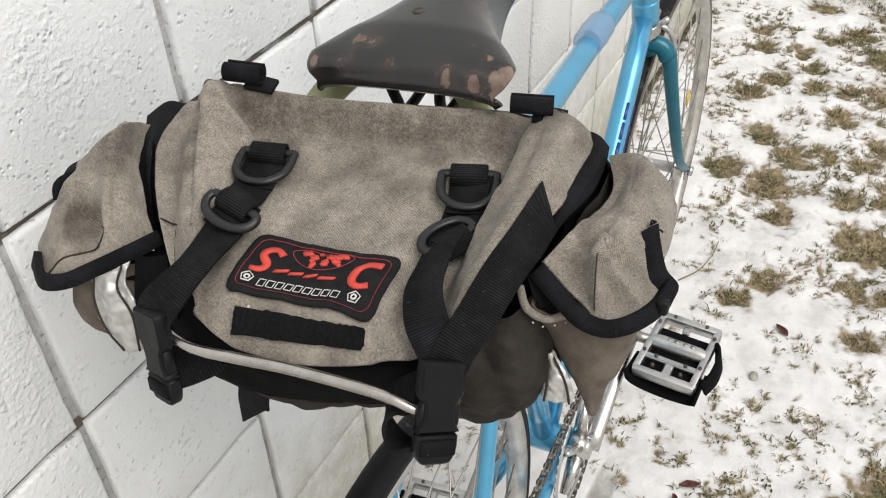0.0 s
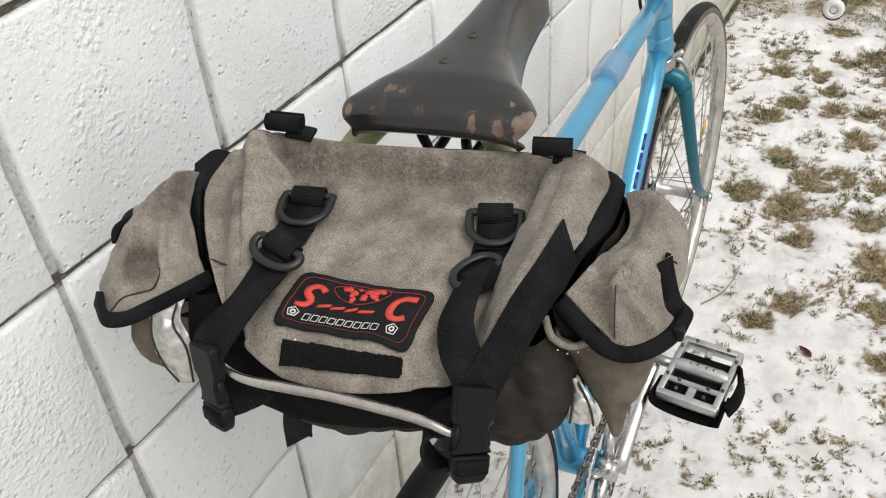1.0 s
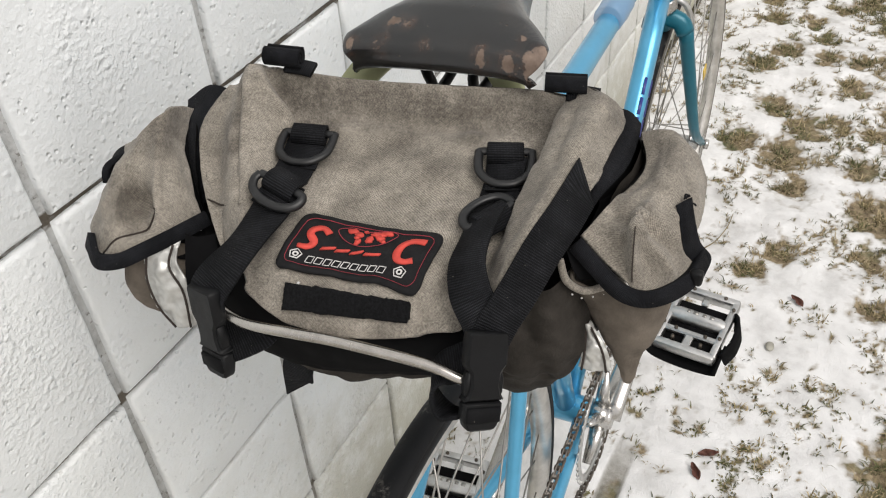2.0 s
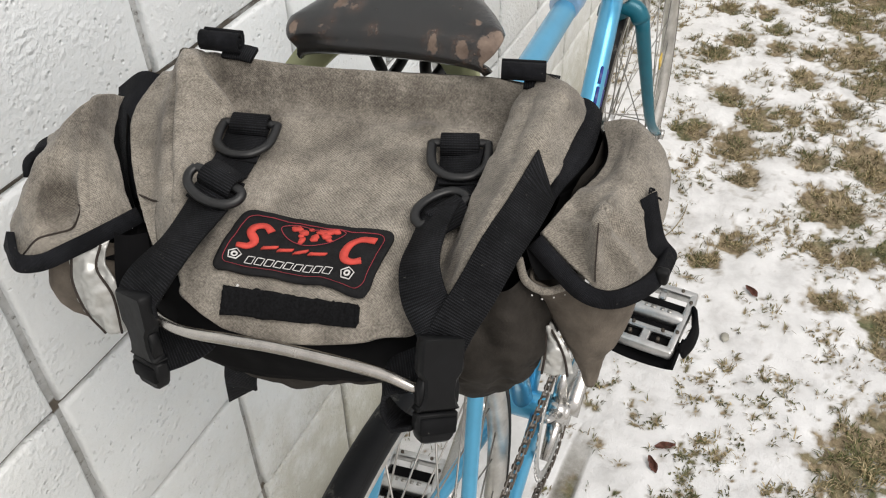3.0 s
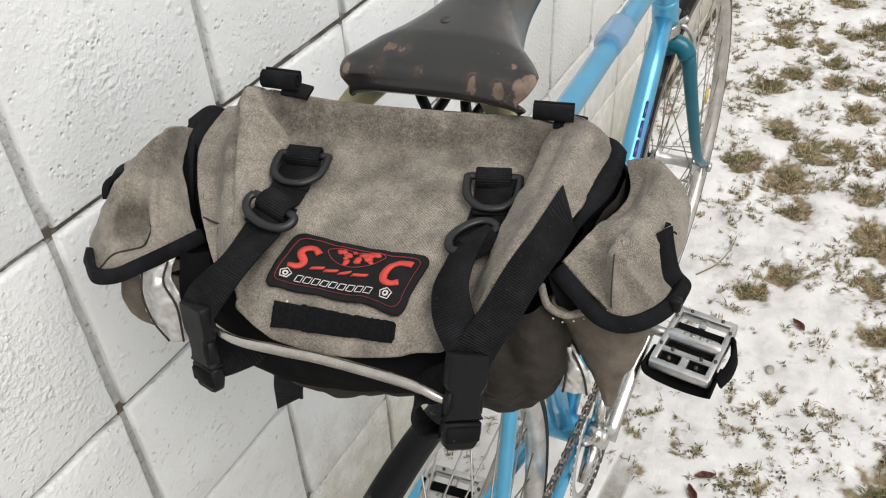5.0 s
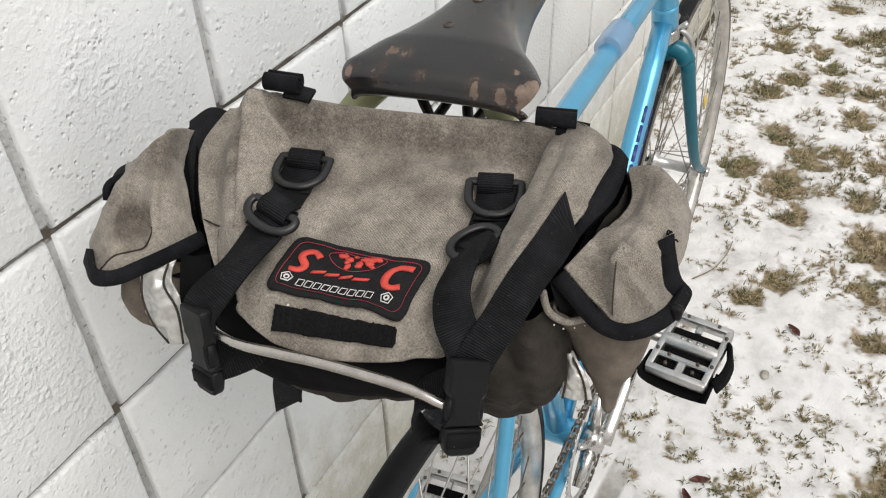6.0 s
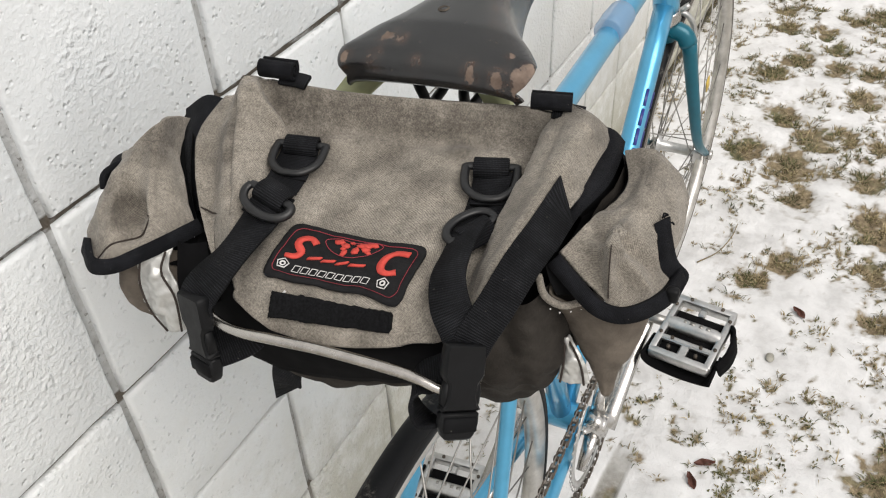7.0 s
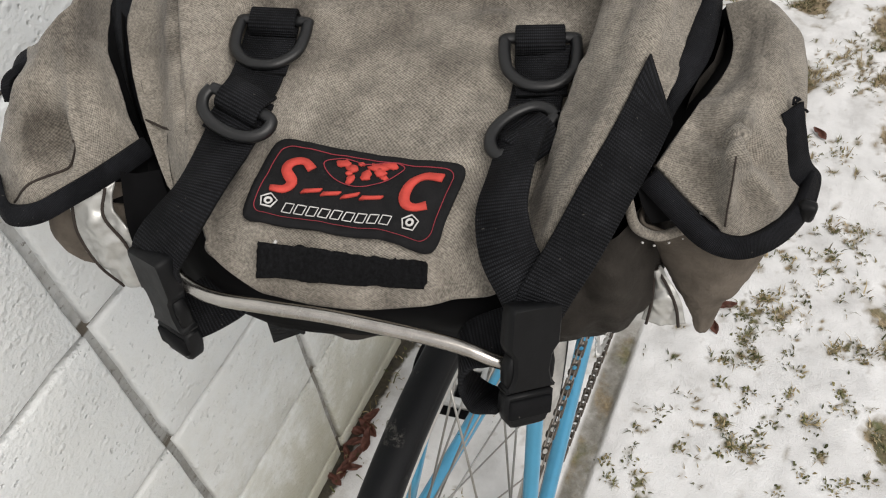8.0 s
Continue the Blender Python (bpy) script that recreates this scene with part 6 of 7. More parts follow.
bm = bmesh.new()
NX, NY = 40, 20
gridv = {}
for i in range(NX + 1):
    for j in range(NY + 1):
        s, t = BW * i / NX, BH * j / NY
        r = 0.006
        dx, dy = max(r - s, s - (BW - r), 0), max(r - t, t - (BH - r), 0)
        d = math.hypot(dx, dy)
        if d > r:
            s += (dx - dx * r / d) * (1 if s < BW / 2 else -1)
            t += (dy - dy * r / d) * (1 if t < BH / 2 else -1)
        edge = min(s, BW - s, t, BH - t)
        gridv[i, j] = bm.verts.new(badge_point(s, t) + Vector((0, 0, 0.0034 + (0.0008 if edge < 0.0028 else 0.0))))
for i in range(NX):
    for j in range(NY):
        bm.faces.new((gridv[i, j], gridv[i + 1, j], gridv[i + 1, j + 1], gridv[i, j + 1]))
drape(bm)
bm.normal_update()
bmesh.ops.solidify(bm, geom=bm.faces[:], thickness=0.002)
badge = part("badge", bm, MAT_PATCHCLOTH, bag, "black woven badge with red and white shapes")


def badge_line(name, pts, width, mat, label=""):
    dense = []
    for (s0, t0), (s1, t1) in zip(pts, pts[1:]):
        n = max(1, int(math.hypot(s1 - s0, t1 - t0) / 0.002))
        dense += [(s0 + (s1 - s0) * k / n, t0 + (t1 - t0) * k / n) for k in range(n)]
    p = [on_lid(badge_point(s, t).x, badge_point(s, t).y, 0.0043) for s, t in dense + [pts[-1]]]
    return part(name, tube(p, width, 6, squash=0.6), mat, badge, label)


def arc(cx, cy, rx, ry, a0, a1, n):
    return [(cx + rx * math.cos(radians(a0 + (a1 - a0) * k / n)), cy + ry * math.sin(radians(a0 + (a1 - a0) * k / n))) for k in range(n + 1)]


border = [(s + 0.0045, t + 0.004) for s, t in rounded(BW - 0.009, BH - 0.008, 0.005)]
badge_line("red_border", border + border[:1], 0.00024, MAT_BORDER, "thin red stitched border")


def swoosh(name, centre, widths, label):
    """A bold shape with a swelling width along a curve."""
    c = spline([(s, t, 0) for s, t in centre], 22)
    w = spline([(v, 0, 0) for v in widths], 22)
    left, right = [], []
    for i in range(23):
        d = (c[min(i + 1, 22)] - c[max(i - 1, 0)]).normalized()
        nrm = Vector((-d.y, d.x, 0)) * w[i].x
        left.append((c[i] + nrm)[:2])
        right.append((c[i] - nrm)[:2])
    bm = bmesh.new()
    lv = [bm.verts.new(badge_point(*p)) for p in left]
    rv = [bm.verts.new(badge_point(*p)) for p in right]
    for i in range(22):
        bm.faces.new((lv[i], lv[i + 1], rv[i + 1], rv[i]))
    drape(bm, 0.0044)
    bmesh.ops.recalc_face_normals(bm, faces=bm.faces[:])
    if sum(f.normal.z for f in bm.faces) < 0:
        bmesh.ops.reverse_faces(bm, faces=bm.faces[:])
    r = bmesh.ops.extrude_face_region(bm, geom=bm.faces[:])
    for v in r["geom"]:
        if isinstance(v, bmesh.types.BMVert):
            v.co.z -= 0.0014
    bmesh.ops.recalc_face_normals(bm, faces=bm.faces[:])
    return part(name, bm, MAT_RED, badge, label)


swoosh("red_shape", [(0.0233, 0.0296), (0.0182, 0.0330), (0.0126, 0.0312), (0.0120, 0.0265), (0.0170, 0.0214), (0.0150, 0.0172), (0.0088, 0.0158)], [0.0022, 0.0018, 0.0021, 0.0023, 0.0024, 0.0018, 0.0012], "bold red curved emblem stroke")
swoosh("red_shape", [(0.0845, 0.0358), (0.0760, 0.0360), (0.0712, 0.0318), (0.0703, 0.0246), (0.0732, 0.0186), (0.0780, 0.0174), (0.0826, 0.0195)], [0.0020, 0.0017, 0.0021, 0.0025, 0.0022, 0.0018, 0.0022], "bold red crescent emblem stroke")
for s, w, t in ((0.0230, 0.0085, 0.0180), (0.0325, 0.0080, 0.0184), (0.0420, 0.0075, 0.0187), (0.0510, 0.0095, 0.0192)):
    badge_shape("red_bar", [(s, t - 0.0014), (s + w, t + 0.0010), (s + w + 0.0008, t + 0.0026), (s + 0.001, t + 0.0006)], 0.0044, MAT_RED, "small slanted red bar", badge)
heart = spline([(0.0450, 0.0375, 0), (0.0410, 0.0388, 0), (0.0340, 0.0392, 0), (0.0283, 0.0372, 0), (0.0272, 0.0338, 0), (0.0323, 0.0287, 0), (0.0395, 0.0254, 0), (0.0482, 0.0245, 0), (0.0550, 0.0271, 0), (0.0611, 0.0322, 0), (0.0648, 0.0380, 0), (0.0629, 0.0402, 0), (0.0568, 0.0408, 0), (0.0502, 0.0390, 0), (0.0450, 0.0375, 0)], 56)
badge_line("red_outline", [(p.x, p.y) for p in heart], 0.00026, MAT_BORDER, "thin red rounded outline")
blob_rnd = random.Random(3)
for cx, cy, rx, ry in ((0.0362, 0.0366, 0.0036, 0.0020), (0.0408, 0.0345, 0.0024, 0.0018), (0.0405, 0.0316, 0.0014, 0.0014), (0.0423, 0.0281, 0.0017, 0.0027), (0.0440, 0.0380, 0.0015, 0.0010), (0.0487, 0.0318, 0.0024, 0.0034), (0.0525, 0.0373, 0.0044, 0.0026), (0.0572, 0.0388, 0.0036, 0.0018), (0.0545, 0.0345, 0.0028, 0.0020), (0.0577, 0.0318, 0.0018, 0.0012)):
    badge_shape("red_blot", [(cx + rx * math.cos(a) * (1 + blob_rnd.uniform(-0.35, 0.35)), cy + ry * math.sin(a) * (1 + blob_rnd.uniform(-0.35, 0.35))) for a in (2 * math.pi * k / 13 for k in range(13))], 0.0044, MAT_RED, "irregular red patch", badge, 0)
for k in range(9):
    s, t = 0.0186 + k * 0.00580, 0.0060 + k * 0.00008
    badge_line("white_bar", [(s, t), (s + 0.0042, t), (s + 0.0046, t + 0.0044), (s + 0.0004, t + 0.0044), (s, t)], 0.00030, MAT_WHITE, "small white outlined bar")
for cx in (0.0106, 0.0782):
    star = [(cx + 0.0040 * math.cos(a), 0.0100 + 0.0034 * math.sin(a)) for a in (radians(90 + 72 * k) for k in range(6))]
    badge_line("white_rosette", star, 0.00045, MAT_WHITE, "white five-sided rosette")
    ring = arc(cx, 0.0100, 0.0015, 0.0013, 0, 360, 10)
    badge_line("white_rosette", ring, 0.0006, MAT_WHITE, "white rosette centre")

STRIP = [Vector(p) - BAG for p in ((0.2412, -0.0352, 0.8525), (0.3110, -0.0108, 0.8470), (0.3090, -0.0034, 0.8580), (0.2378, -0.0234, 0.8655))]
bm = bmesh.new()
rows = []
for i in range(71):
    a, b = STRIP[0].lerp(STRIP[1], i / 70), STRIP[3].lerp(STRIP[2], i / 70)
    row = []
    for j in range(11):
        rib = 0.0006 * (((i // 2) % 2) - 0.5) * (1 < j < 9) + (0.0005 if i < 5 else 0.0) + 0.00012 * noise.noise((i * 0.9, j * 1.3, 0.0)) + 0.0004 * (j % 2)
        row.append(bm.verts.new(hug(lid_tree, [a.lerp(b, j / 10) + Vector((0, -0.003, 0.005))], 0.0030 + rib)[0]))
    rows.append(row)
for i in range(70):
    for j in range(10):
        bm.faces.new((rows[i][j], rows[i + 1][j], rows[i + 1][j + 1], rows[i][j + 1]))
bm.normal_update()
bmesh.ops.solidify(bm, geom=bm.faces[:], thickness=0.002)
part("loop_strip", bm, MAT_HOOK, bag, "fuzzy black hook-and-loop strip")
pin = on_lid(0.2445, -0.0225, 0.002)
part("stitch", tube([pin, pin + Vector((0.001, 0.001, 0.0015))], 0.0007, 6), MAT_WHITE, bag, "loose white thread end")


# straps, rings and buckles
def lid_strap(points, lifts, normals, width=0.025, n=30, skew0=0.0, label="ribbed black webbing strap"):
    pts = []
    for (x, y, z), h in zip(points, lifts):
        pts.append(on_lid(x, y, h) if h is not None else Vector((x, y, z)) - BAG)
    return part("strap", ribbon(pts, width, 0.0022, normals, n, skew0), MAT_WEB, bag, label)


RNB, LNB = (0.375, -0.714, 0.46), (-0.10, -0.93, 0.30)
lid_strap([(0.1835, 0.0890, 0.8860), (0.1900, 0.0680, 0.8835), (0.1965, 0.0480, 0.8840), (0.2010, 0.0310, 0.8885)], [None] * 4, [(0.22, -0.25, 0.95)] * 4, 0.0250, 16)
lid_strap([(0.1995, 0.036, 0.8835), (0.2045, 0.010, 0.8820), (0.2065, -0.016, 0.8800), (0.2035, -0.035, 0.8740), (0.1972, -0.046, 0.8625), (0.1965, -0.048, 0.852)], [None] * 6, [(0.25, -0.6, 0.9), (0.0, -0.3, 1), (-0.2, -0.55, 0.9), (-0.15, -0.8, 0.6), LNB, LNB], 0.0265, 34)
lid_strap([(0.317, 0.118, 0), (0.322, 0.094, 0), (0.328, 0.068, 0), (0.330, 0.058, 0)], [0.0015, 0.0020, 0.0040, 0.0065], [(-0.1, -0.2, 1)] * 4, 0.0250, 16)
lid_strap([(0.3285, 0.0600, 0.8868), (0.3310, 0.0360, 0.8845), (0.3342, 0.0185, 0.8802), (0.3425, 0.0052, 0.8728), (0.3535, -0.0030, 0.8650), (0.3590, -0.0065, 0.8580)], [None] * 6, [(-0.5, 0.0, 0.9), (-0.5, -0.35, 0.8), (-0.25, -0.55, 0.75), (0.1, -0.65, 0.65), RNB, RNB], 0.0245, 34)
lid_strap([(0.3795, 0.0836, 0.9068), (0.3775, 0.0577, 0.9010), (0.3735, 0.0340, 0.8935), (0.3682, 0.0138, 0.8780), (0.3630, -0.0005, 0.8655), (0.3600, -0.0060, 0.8560)], [None] * 6, [(0.55, -0.15, 0.8), (0.5, -0.25, 0.8), (0.45, -0.45, 0.75), (0.4, -0.65, 0.6), RNB, RNB], 0.0225, 34, -0.0105, "long loose tail of black webbing")


def lid_pose(left, right, low, lift):
    """A pose on the lid from plan points: x from left to right, y away from low, lifted off the cloth."""
    a, b, c = on_lid(*left), on_lid(*right), on_lid(*low)
    x = (b - a).normalized()
    y = (a + b) / 2 - c
    y = (y - x * y.dot(x)).normalized()
    n = x.cross(y)
    return Matrix.Translation((a + b) / 2 + n * lift) @ Matrix((x, y, n)).transposed().to_4x4()


D_RING = [(-0.0168, 0.000), (-0.0170, -0.008), (-0.0152, -0.0175), (-0.008, -0.0250), (0.0, -0.0268), (0.008, -0.0250), (0.0152, -0.0175), (0.0170, -0.008), (0.0168, 0.000), (0.0155, 0.0022), (0.0, 0.0026), (-0.0155, 0.0022), (-0.0168, 0.000)]
for left, right, low, lift in (((0.1721, 0.0783), (0.2031, 0.0878), (0.1963, 0.0595), 0.0095), ((0.2974, 0.1108), (0.3311, 0.1244), (0.3271, 0.0882), 0.0068)):
    q = lid_pose(left, right, low, lift)
    ring_bm = tube([q @ p for p in spline([(x, y, 0) for x, y in D_RING], 60)], 0.0030, 10, caps=False, squash=0.75)
    part("d_ring", ring_bm, MAT_RING, bag, "black moulded plastic D-ring")
    part("strap_loop", ribbon([q @ Vector((0, y, z)) for y, z in ((-0.0050, -0.0030), (-0.0035, 0.0022), (0.0020, 0.0040), (0.0065, 0.0030), (0.0078, -0.0030))], 0.0236, 0.0022, [q.to_3x3() @ Vector(v) for v in ((0, -0.9, 0.4), (0, -0.4, 0.9), (0, 0, 1), (0, 0.5, 0.8), (0, 0.9, 0.3))], 18), MAT_WEB, bag, "webbing folded round the ring")
    part("strap", ribbon([q @ Vector((0, y, z)) for y, z in ((0.0060, -0.0020), (-0.008, -0.0042), (-0.018, -0.0038), (-0.030, -0.0030))], 0.0240, 0.0020, [q.to_3x3() @ Vector((0, 0, 1))] * 4, 16), MAT_WEB, bag, "ribbed black webbing strap")
SLIDER = [(-0.0185, 0.0030), (-0.0190, -0.0030), (-0.0150, -0.0090), (-0.0060, -0.0122), (0.0050, -0.0122), (0.0140, -0.0090), (0.0188, -0.0030), (0.0180, 0.0030), (0.0100, 0.0040), (-0.0100, 0.0040), (-0.0185, 0.0030)]
for left, right, low, lift in (((0.1845, 0.0289), (0.2210, 0.0260), (0.2024, 0.0154), 0.0168), ((0.3362, 0.0802), (0.3185, 0.0470), (0.3210, 0.0802), 0.0085)):
    q = lid_pose(left, right, low, lift) @ Matrix.Diagonal((0.88, 0.92, 1, 1))
    part("slider", tube([q @ p for p in spline([(x, y, 0) for x, y in SLIDER], 48)], 0.0030, 10, caps=False, squash=0.75), MAT_RING, bag, "black plastic strap slider")
    part("strap_loop", ribbon([q @ Vector((0, y, z)) for y, z in ((-0.0030, -0.0035), (-0.0018, 0.0018), (0.0030, 0.0036), (0.0080, 0.0020), (0.0150, -0.0035))], 0.0222, 0.0022, [q.to_3x3() @ Vector(v) for v in ((0, -0.9, 0.4), (0, -0.4, 0.9), (0, 0, 1), (0, 0.4, 0.9), (0, 0.4, 0.9))], 18), MAT_WEB, bag, "webbing folded round the slider")
    part("strap", ribbon([q @ Vector((0, y, z)) for y, z in ((0.0040, -0.0040), (-0.0060, -0.0042), (-0.0150, -0.0050))], 0.0240, 0.0020, [q.to_3x3() @ Vector((0, 0, 1))] * 3, 12), MAT_WEB, bag, "ribbed black webbing strap")


def buckle(top, bottom, x):
    """A side-release buckle: a socket with thumb notches, a plug with its prongs, a bar for the strap."""
    top, bottom, x = Vector(top), Vector(bottom), Vector(x).normalized()
    up = (top - bottom).normalized()
    x = (x - up * x.dot(up)).normalized()
    n = x.cross(up)
    q = Matrix.Translation((top + bottom) / 2 - BAG) @ Matrix((x, up, n)).transposed().to_4x4()
    k = (top - bottom).length / 0.061
    q = q @ Matrix.Diagonal((0.93, k, 1, 1))
    socket = [(-0.0122, 0.0305), (0.0122, 0.0305), (0.0134, 0.027), (0.0134, 0.010), (0.0100, 0.005), (0.0094, -0.003), (0.0108, -0.0085), (0.0130, -0.0110), (0.0128, -0.0125), (-0.0128, -0.0125),
              (-0.0130, -0.0110), (-0.0108, -0.0085), (-0.0094, -0.003), (-0.0100, 0.005), (-0.0134, 0.010), (-0.0134, 0.027)]
    body = part("buckle", plate(socket, 0.0095, q @ Matrix.Translation((0, 0, -0.0048)), 0.0014), MAT_PLASTIC, bag, "black plastic side-release buckle")
    sharp(body, 40)
    plug = [(-0.0126, -0.0132), (0.0126, -0.0132), (0.0128, -0.0225), (0.0100, -0.0300), (0.0075, -0.0315), (-0.0075, -0.0315), (-0.0100, -0.0300), (-0.0128, -0.0225)]
    sharp(part("plug", plate(plug, 0.0085, q @ Matrix.Translation((0, 0, -0.0043)), 0.0014), MAT_PLASTIC, body, "plug half of the buckle"), 40)
    for s in (1, -1):
        part("prong", plate([(0.0088 * s, -0.010), (0.0125 * s, -0.009), (0.0128 * s, 0.0), (0.0112 * s, 0.006), (0.0085 * s, 0.006)][::s], 0.0062, q @ Matrix.Translation((0, 0, -0.0032)), 0.0008), MAT_PLASTIC, body)
    part("webbing_stub", block(0.0225, 0.010, 0.0032, 0.001, 1, q @ pose(0, -0.021, 0.0042)), MAT_WEB, body, "webbing passing through the plug")
    return body


buckle((0.1944, -0.0460, 0.8650), (0.2038, -0.0595, 0.8085), (0.93, -0.30, -0.19))
buckle((0.3582, -0.0066, 0.8615), (0.3655, -0.0355, 0.8140), (0.60, 0.80, -0.06))
# webbing loops round the support
part("strap", ribbon(here([(0.3540, -0.0095, 0.8410), (0.3440, -0.0135, 0.8355), (0.3340, -0.0190, 0.8295), (0.3320, -0.0260, 0.8210), (0.3370, -0.0290, 0.8130), (0.3459, -0.0310, 0.8100), (0.3580, -0.0310, 0.8180)]), 0.024, 0.0022, [(0.2, -0.4, 0.9), (-0.1, -0.4, 0.9), (-0.7, -0.5, 0.5), (-0.9, -0.5, -0.1), (-0.6, -0.5, -0.6), (0.0, -0.5, -0.9), (0.3, -0.5, -0.8)], 34), MAT_WEB, bag, "black webbing looped round the chrome support")
part("strap", ribbon(here([(0.2034, -0.0493, 0.8245), (0.2087, -0.0393, 0.8222), (0.2143, -0.0296, 0.8236), (0.2190, -0.0215, 0.8340)]), 0.026, 0.0022, [(0.2, -0.7, 0.65), (0.2, -0.6, 0.75), (0.3, -0.6, 0.7), (0.3, -0.6, 0.7)], 26), MAT_WEB, bag, "black webbing looped round the chrome support")
part("strap", ribbon(here([(0.2130, 0.004, 0.785), (0.2115, 0.002, 0.765), (0.2085, 0.0, 0.748), (0.2070, 0.0, 0.731)]), 0.024, 0.0022, [(0.1, -0.9, 0.35)] * 4, 14, 0.0, 0.014), MAT_WEB, bag, "short black strap dangling under the bag")
# rolled strap ends on the top edge
for a, b in (((0.1405, 0.1097, 0.9260), (0.1650, 0.1160, 0.9250)), ((0.3275, 0.1490, 0.925), (0.3525, 0.1575, 0.9245))):
    a, b = Vector(a) - BAG, Vector(b) - BAG
    d = (b - a).normalized()
    side = Vector((0, 0, 1)).cross(d).normalized()
    up = Vector((0, 0, 1))
    spiral = [a + d * 0.0 + (side * math.cos(t) + up * math.sin(t)) * (0.0014 + 0.00046 * t) * (1.15 if a.x < 0 else 1.0) for t in (0.45 * k for k in range(30))]
    bm = bmesh.new()
    uv = bm.loops.layers.uv.new("UVMap")
    length = (b - a).length
    lo = [bm.verts.new(p) for p in spiral]
    hi = [bm.verts.new(p + d * length) for p in spiral]
    for i in range(29):
        f = bm.faces.new((lo[i], lo[i + 1], hi[i + 1], hi[i]))
        for lp, (u, w) in zip(f.loops, ((0, i), (0, i + 1), (length, i + 1), (length, i))):
            lp[uv].uv = (u, w * 0.003)
    bm.normal_update()
    bmesh.ops.solidify(bm, geom=bm.faces[:], thickness=0.0020)
    part("strap_roll", bm, MAT_TAPE, bag, "black webbing rolled up on itself")
    part("strap_tab", ribbon([a + d * 0.5 * length + Vector((0, 0.002, -0.008)), b + Vector((0, 0.001, -0.008)), b + d * 0.008 + Vector((0, 0, -0.0085))], 0.012, 0.003, [(0, -0.3, 1)] * 3, 10), MAT_WEB, bag, "flat black webbing tab")

# chrome wire support, part of the bicycle
RAIL = [(0.205, 0.14, 0.80), (0.192, 0.04, 0.815), (0.190, -0.020, 0.840), (0.197, -0.041, 0.8475), (0.2205, -0.0480, 0.8480), (0.251, -0.0425, 0.847), (0.279, -0.0355, 0.845), (0.327, -0.0262, 0.840), (0.350, -0.0235, 0.8345), (0.361, -0.0160, 0.829), (0.359, 0.008, 0.820), (0.345, 0.04, 0.810), (0.335, 0.15, 0.80)]
part("bag_support", tube([BIKE.inverted() @ p for p in spline(RAIL, 80)], 0.0033, 12), MAT_WIRE, bike, "chrome wire bag support")
# pale straps between saddle and bag
for pts, w in (([(0.19, 0.026, 0.938), (0.158, 0.047, 0.938), (0.148, 0.066, 0.924), (0.140, 0.082, 0.905)], 0.024), ([(0.19, -0.018, 0.938), (0.160, -0.030, 0.938), (0.150, -0.042, 0.926), (0.142, -0.052, 0.905)], 0.022)):
    part("saddle_strap", ribbon([BIKE @ Vector(p) - BAG for p in pts], w, 0.005, [(-0.1, -0.6, 0.8), (-0.1, -0.7, 0.7), (-0.2, -0.9, 0.35), (-0.2, -0.95, 0.2)], 20), MAT_OLIVE, bag, "pale olive strap hung from the saddle")

# ---- grass and leaves ----
rnd = random.Random(7)


def grass(name, count, mat, label, tall, share_of):
    """Bent blades fanning out of the tufts where the turf shows through, and some at the foot of the wall."""
    tufts = [t for cell in TUFTS.values() for t in cell if 0.0 < t[0] < 1.3 and -0.2 < t[1] < 3.2]
    weights = [max(t[2], 0.004) ** 2 * (share_of if noise.noise((t[0] * 7, t[1] * 7, 5.0)) > 0.05 else 1.0) for t in tufts]
    verts, faces = [], []
    for tx, ty, r, k in rnd.choices(tufts, weights, k=count):
        if rnd.random() < 0.012:
            tx, ty, r, k = abs(rnd.gauss(0, 0.02)), rnd.uniform(-0.1, 3.0), 0.01, 1.0
        ox, oy = rnd.gauss(0, 0.62) * r / k, rnd.gauss(0, 0.62) * r * k
        x, y = tx + ox, ty + oy
        if x < 0.004 or (on_track(x, y) > 0.3 and rnd.random() < 0.93):
            continue
        z = ground_height(x, y) - 0.002
        a = math.atan2(oy, ox) + rnd.gauss(0, 0.9)
        lean = rnd.uniform(0.5, 1.9)
        h = tall * rnd.uniform(0.4, 1.3) * (1.7 if rnd.random() < 0.05 else 1.0) * min(1.0, 0.35 + r / 0.02)
        w = rnd.uniform(0.0006, 0.0014)
        d = Vector((math.cos(a), math.sin(a), 0))
        s = Vector((-d.y, d.x, 0)) * w
        p0 = Vector((x, y, z))
        p1 = p0 + d * h * lean * 0.35 + Vector((0, 0, h * 0.65))
        p2 = p1 + d * h * lean * 0.55 + Vector((0, 0, h * (0.35 - 0.25 * lean)))
        k = len(verts)
        verts += [p0 - s, p0 + s, p1 + s * 0.8, p1 - s * 0.8, p2]
        faces += [(k, k + 1, k + 2, k + 3), (k + 3, k + 2, k + 4)]
    g = bpy.data.meshes.new(name)
    g.from_pydata(verts, [], faces)
    g.materials.append(mat)
    return tagged(new(name, g), label, "grass", kind="stuff")


grass("dry_grass", 38000, MAT_STRAW, "matted straw-coloured grass showing through the snow", 0.014, 0.6)
grass("green_grass", 25000, MAT_GRASS, "dull green winter grass blades in the snow", 0.014, 4.0)


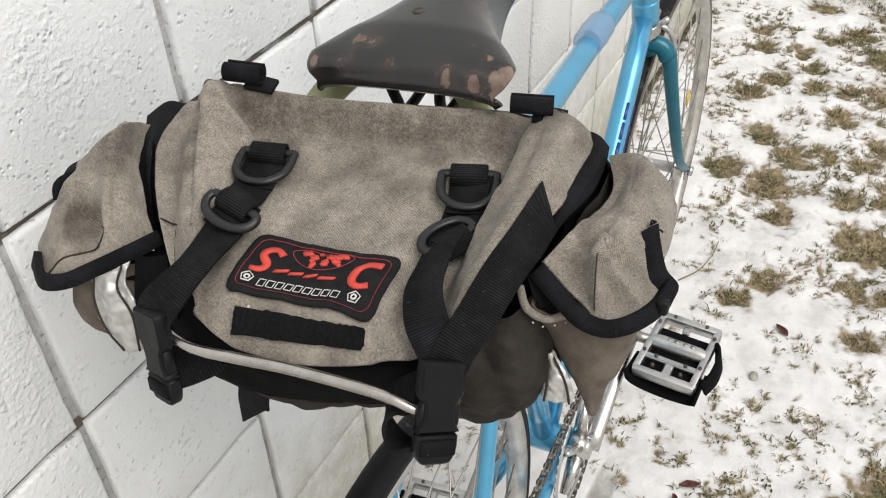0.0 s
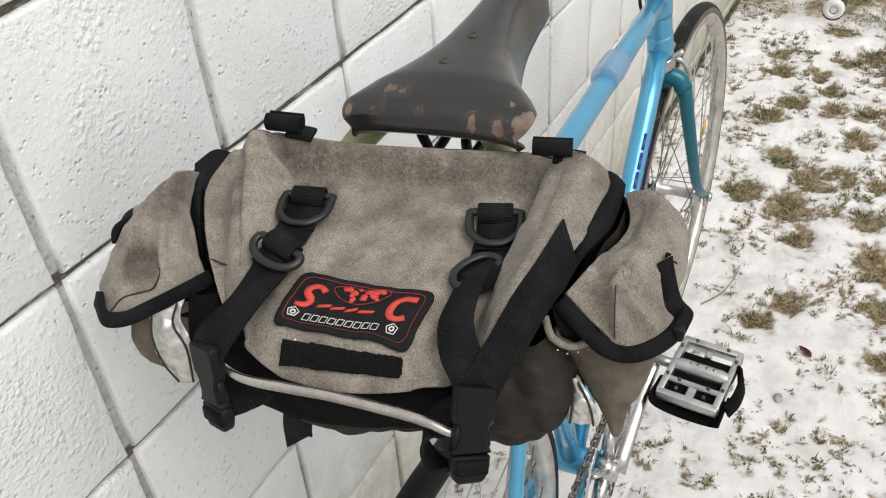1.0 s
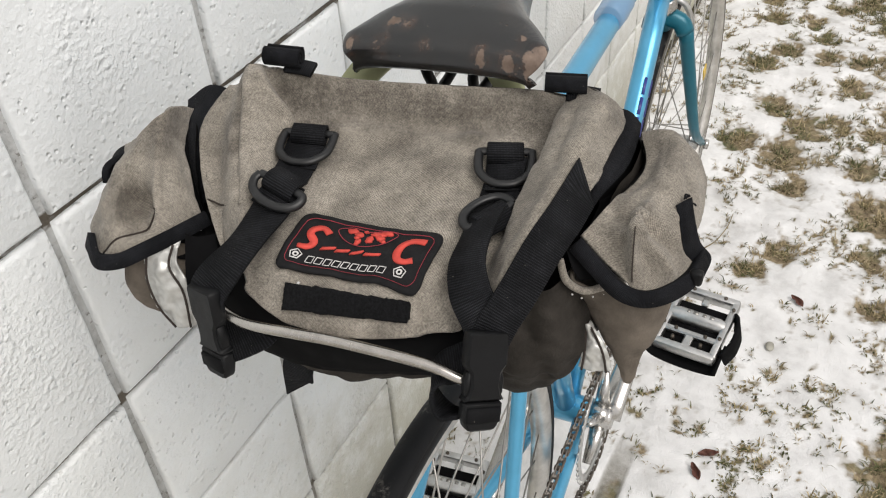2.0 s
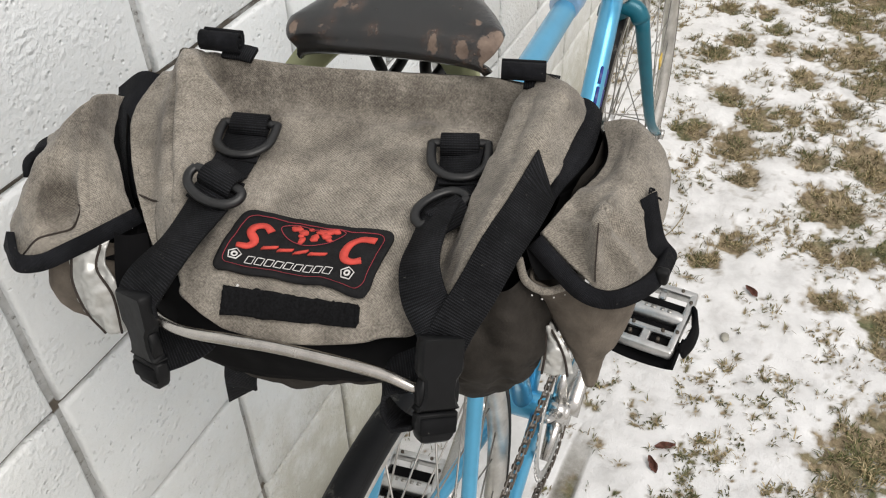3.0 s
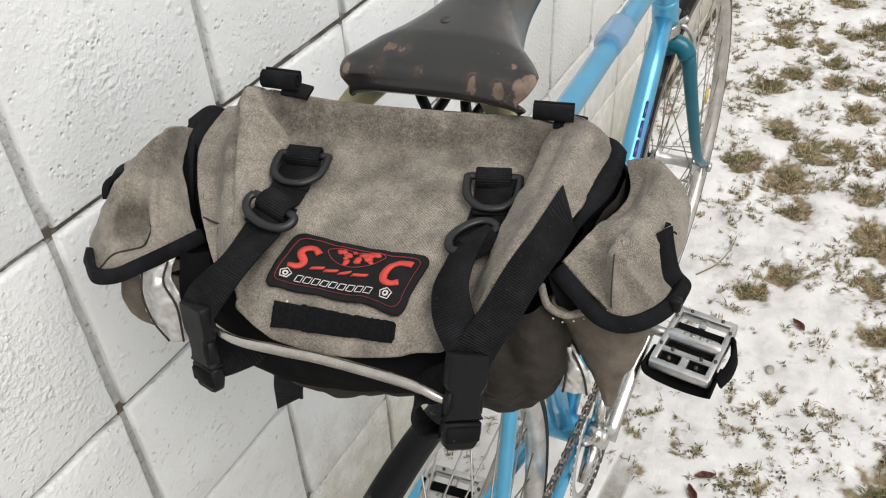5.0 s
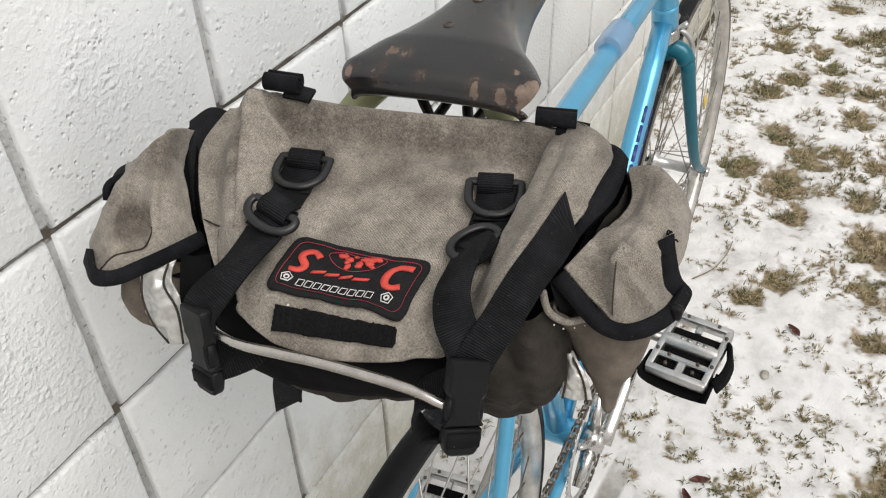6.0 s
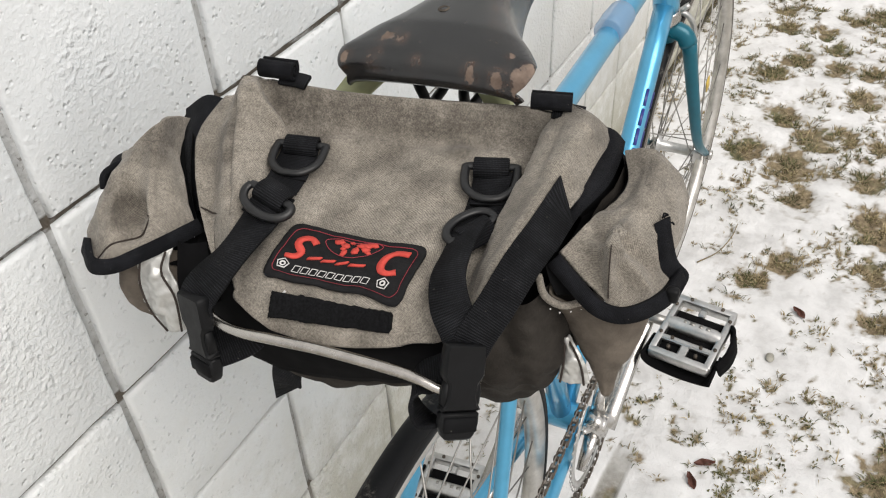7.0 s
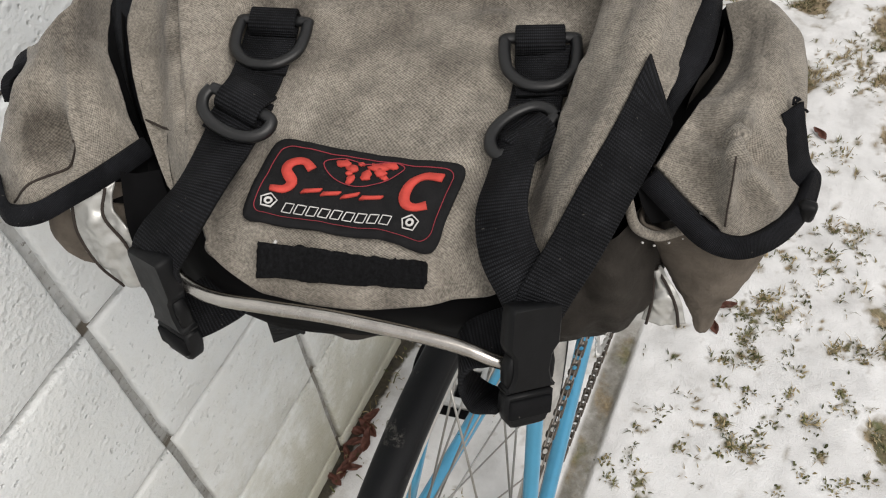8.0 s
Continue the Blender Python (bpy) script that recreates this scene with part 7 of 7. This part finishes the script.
def weeds():
    """Small broad leaves in flat rosettes: the sprigs that poke through the snow."""
    verts, faces = [], []
    for near, size, count in ((SPRIGS, 0.0080, 11), (BIG_SPRIGS, 0.0125, 21)):
        for px, py in near:
            for _ in range(int(count * rnd.uniform(0.6, 1.3))):
                x, y = rnd.gauss(px, size * 0.75), rnd.gauss(py, size * 0.85)
                if on_track(x, y) > 0.3:
                    continue
                a, ln, w = rnd.uniform(0, 2 * math.pi), rnd.uniform(0.0035, 0.0095), rnd.uniform(0.0009, 0.0023)
                d = Vector((math.cos(a), math.sin(a), 0))
                q = Vector((-d.y, d.x, rnd.uniform(-0.4, 0.4))) * w
                p0 = Vector((x, y, ground_height(x, y) - 0.001))
                p1 = p0 + d * ln * 0.5 + Vector((0, 0, rnd.uniform(0.001, 0.006)))
                p2 = p0 + d * ln + Vector((0, 0, rnd.uniform(0.0, 0.005)))
                k = len(verts)
                verts += [p0 - q * 0.4, p0 + q * 0.4, p1 + q, p1 - q, p2]
                faces += [(k, k + 1, k + 2, k + 3), (k + 3, k + 2, k + 4)]
    g = bpy.data.meshes.new("low_weeds")
    g.from_pydata(verts, [], faces)
    g.materials.append(MAT_WEED)
    return tagged(new("low_weeds", g), "small olive-green weed leaves poking through the snow", "weeds", kind="stuff")


weeds()


def leaf(x, y, size, yaw, tilt):
    bm = loft([[(-1, -0.06, 0.1), (-0.5, -0.38, 0.42), (0.2, -0.24, 0.50), (1, 0.05, 0.40)], [(-1, 0, 0.08), (-0.4, 0.06, 0.0), (0.3, -0.08, 0.05), (1, 0.1, 0.3)],
               [(-1, 0.05, 0.1), (-0.3, 0.46, 0.20), (0.1, 0.30, 0.48), (0.5, 0.40, 0.25), (1, 0.16, 0.45)]], 14, 12, lambda co: 0.09 * noise.noise(co * 2.6), 0.02)
    bm.transform(Matrix.Diagonal((size, size, size, 1)))
    ob = part("fallen_leaf", bm, MAT_LEAF, None)
    ob.matrix_world = pose(x, y, ground_height(x, y) + 0.002, tilt, 0, yaw)
    return tagged(ob, "curled red-brown fallen leaf lying on the snow", "leaf", "fallen leaves")


for x, y, size, yaw, tilt in ((0.451, 0.655, 0.017, 20, 10), (0.442, 0.611, 0.016, 120, -12), (0.016, 0.262, 0.017, 60, 20), (0.022, 0.246, 0.019, 150, -15), (0.012, 0.238, 0.016, 15, 25), (0.028, 0.226, 0.018, 100, 10), (0.014, 0.216, 0.018, 35, -20), (0.024, 0.202, 0.017, 70, 12), (0.011, 0.196, 0.015, 130, 18), (0.026, 0.180, 0.016, 20, -12), (0.015, 0.175, 0.017, 85, 15), (0.010, 0.158, 0.014, 160, 5), (0.519, 1.078, 0.016, 140, 0)):
    leaf(x, y, size, yaw, tilt)

stalk = part("dry_stalk", tube(spline([(x, y, ground_height(x, y) + h) for x, y, h in ((0.300, 1.138, 0.003), (0.330, 1.187, 0.006), (0.343, 1.252, 0.008), (0.3435, 1.306, 0.004))], 20), [0.0016 - 0.00004 * i for i in range(21)], 6), MAT_STRAW, None)
tagged(stalk, "thin bent dry stalk lying on the snow", "stalk")
bm = bmesh.new()
bmesh.ops.create_icosphere(bm, subdivisions=3, radius=0.009)
for v in bm.verts:
    v.co = Vector((v.co.x * 0.9, v.co.y * 1.2, v.co.z * 0.6)) * (1 + 0.35 * noise.noise(v.co * 90))
pebble = part("pebble", bm, MAT_CONCRETE, None)
pebble.matrix_world = pose(0.494, 0.945, ground_height(0.494, 0.945) + 0.003)
tagged(pebble, "small pale pebble half sunk in the snow", "stone")

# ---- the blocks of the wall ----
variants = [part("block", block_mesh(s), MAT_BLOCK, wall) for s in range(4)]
far_v, far_f, used = [], [], 0
for j in range(-12, 34):
    for k in range(-1, 12):
        y, z = (j + 0.5) * COURSE, (k + 0.5) * COURSE
        depth = 0.0006 * math.sin(j * 12.9 + k * 7.3)
        m = pose(depth, y, z)
        if -3 <= j <= 14 and k <= 6:
            if used < 4:
                variants[used].matrix_basis = m
            else:
                share("block", variants[(j * 7 + k * 3) % 4], wall, m)
            used += 1
        else:
            base = len(far_v)
            src = variants[(j + k) % 4].data
            far_v += [m @ v.co for v in src.vertices]
            far_f += [tuple(base + i for i in p.vertices) for p in src.polygons]
fm = bpy.data.meshes.new("far_blocks")
fm.from_pydata(far_v, [], far_f)
fm.materials.append(MAT_BLOCK)
far = new("far_blocks", fm)
far.parent = wall
tagged(far, "more painted blocks further along the wall", kind="stuff")
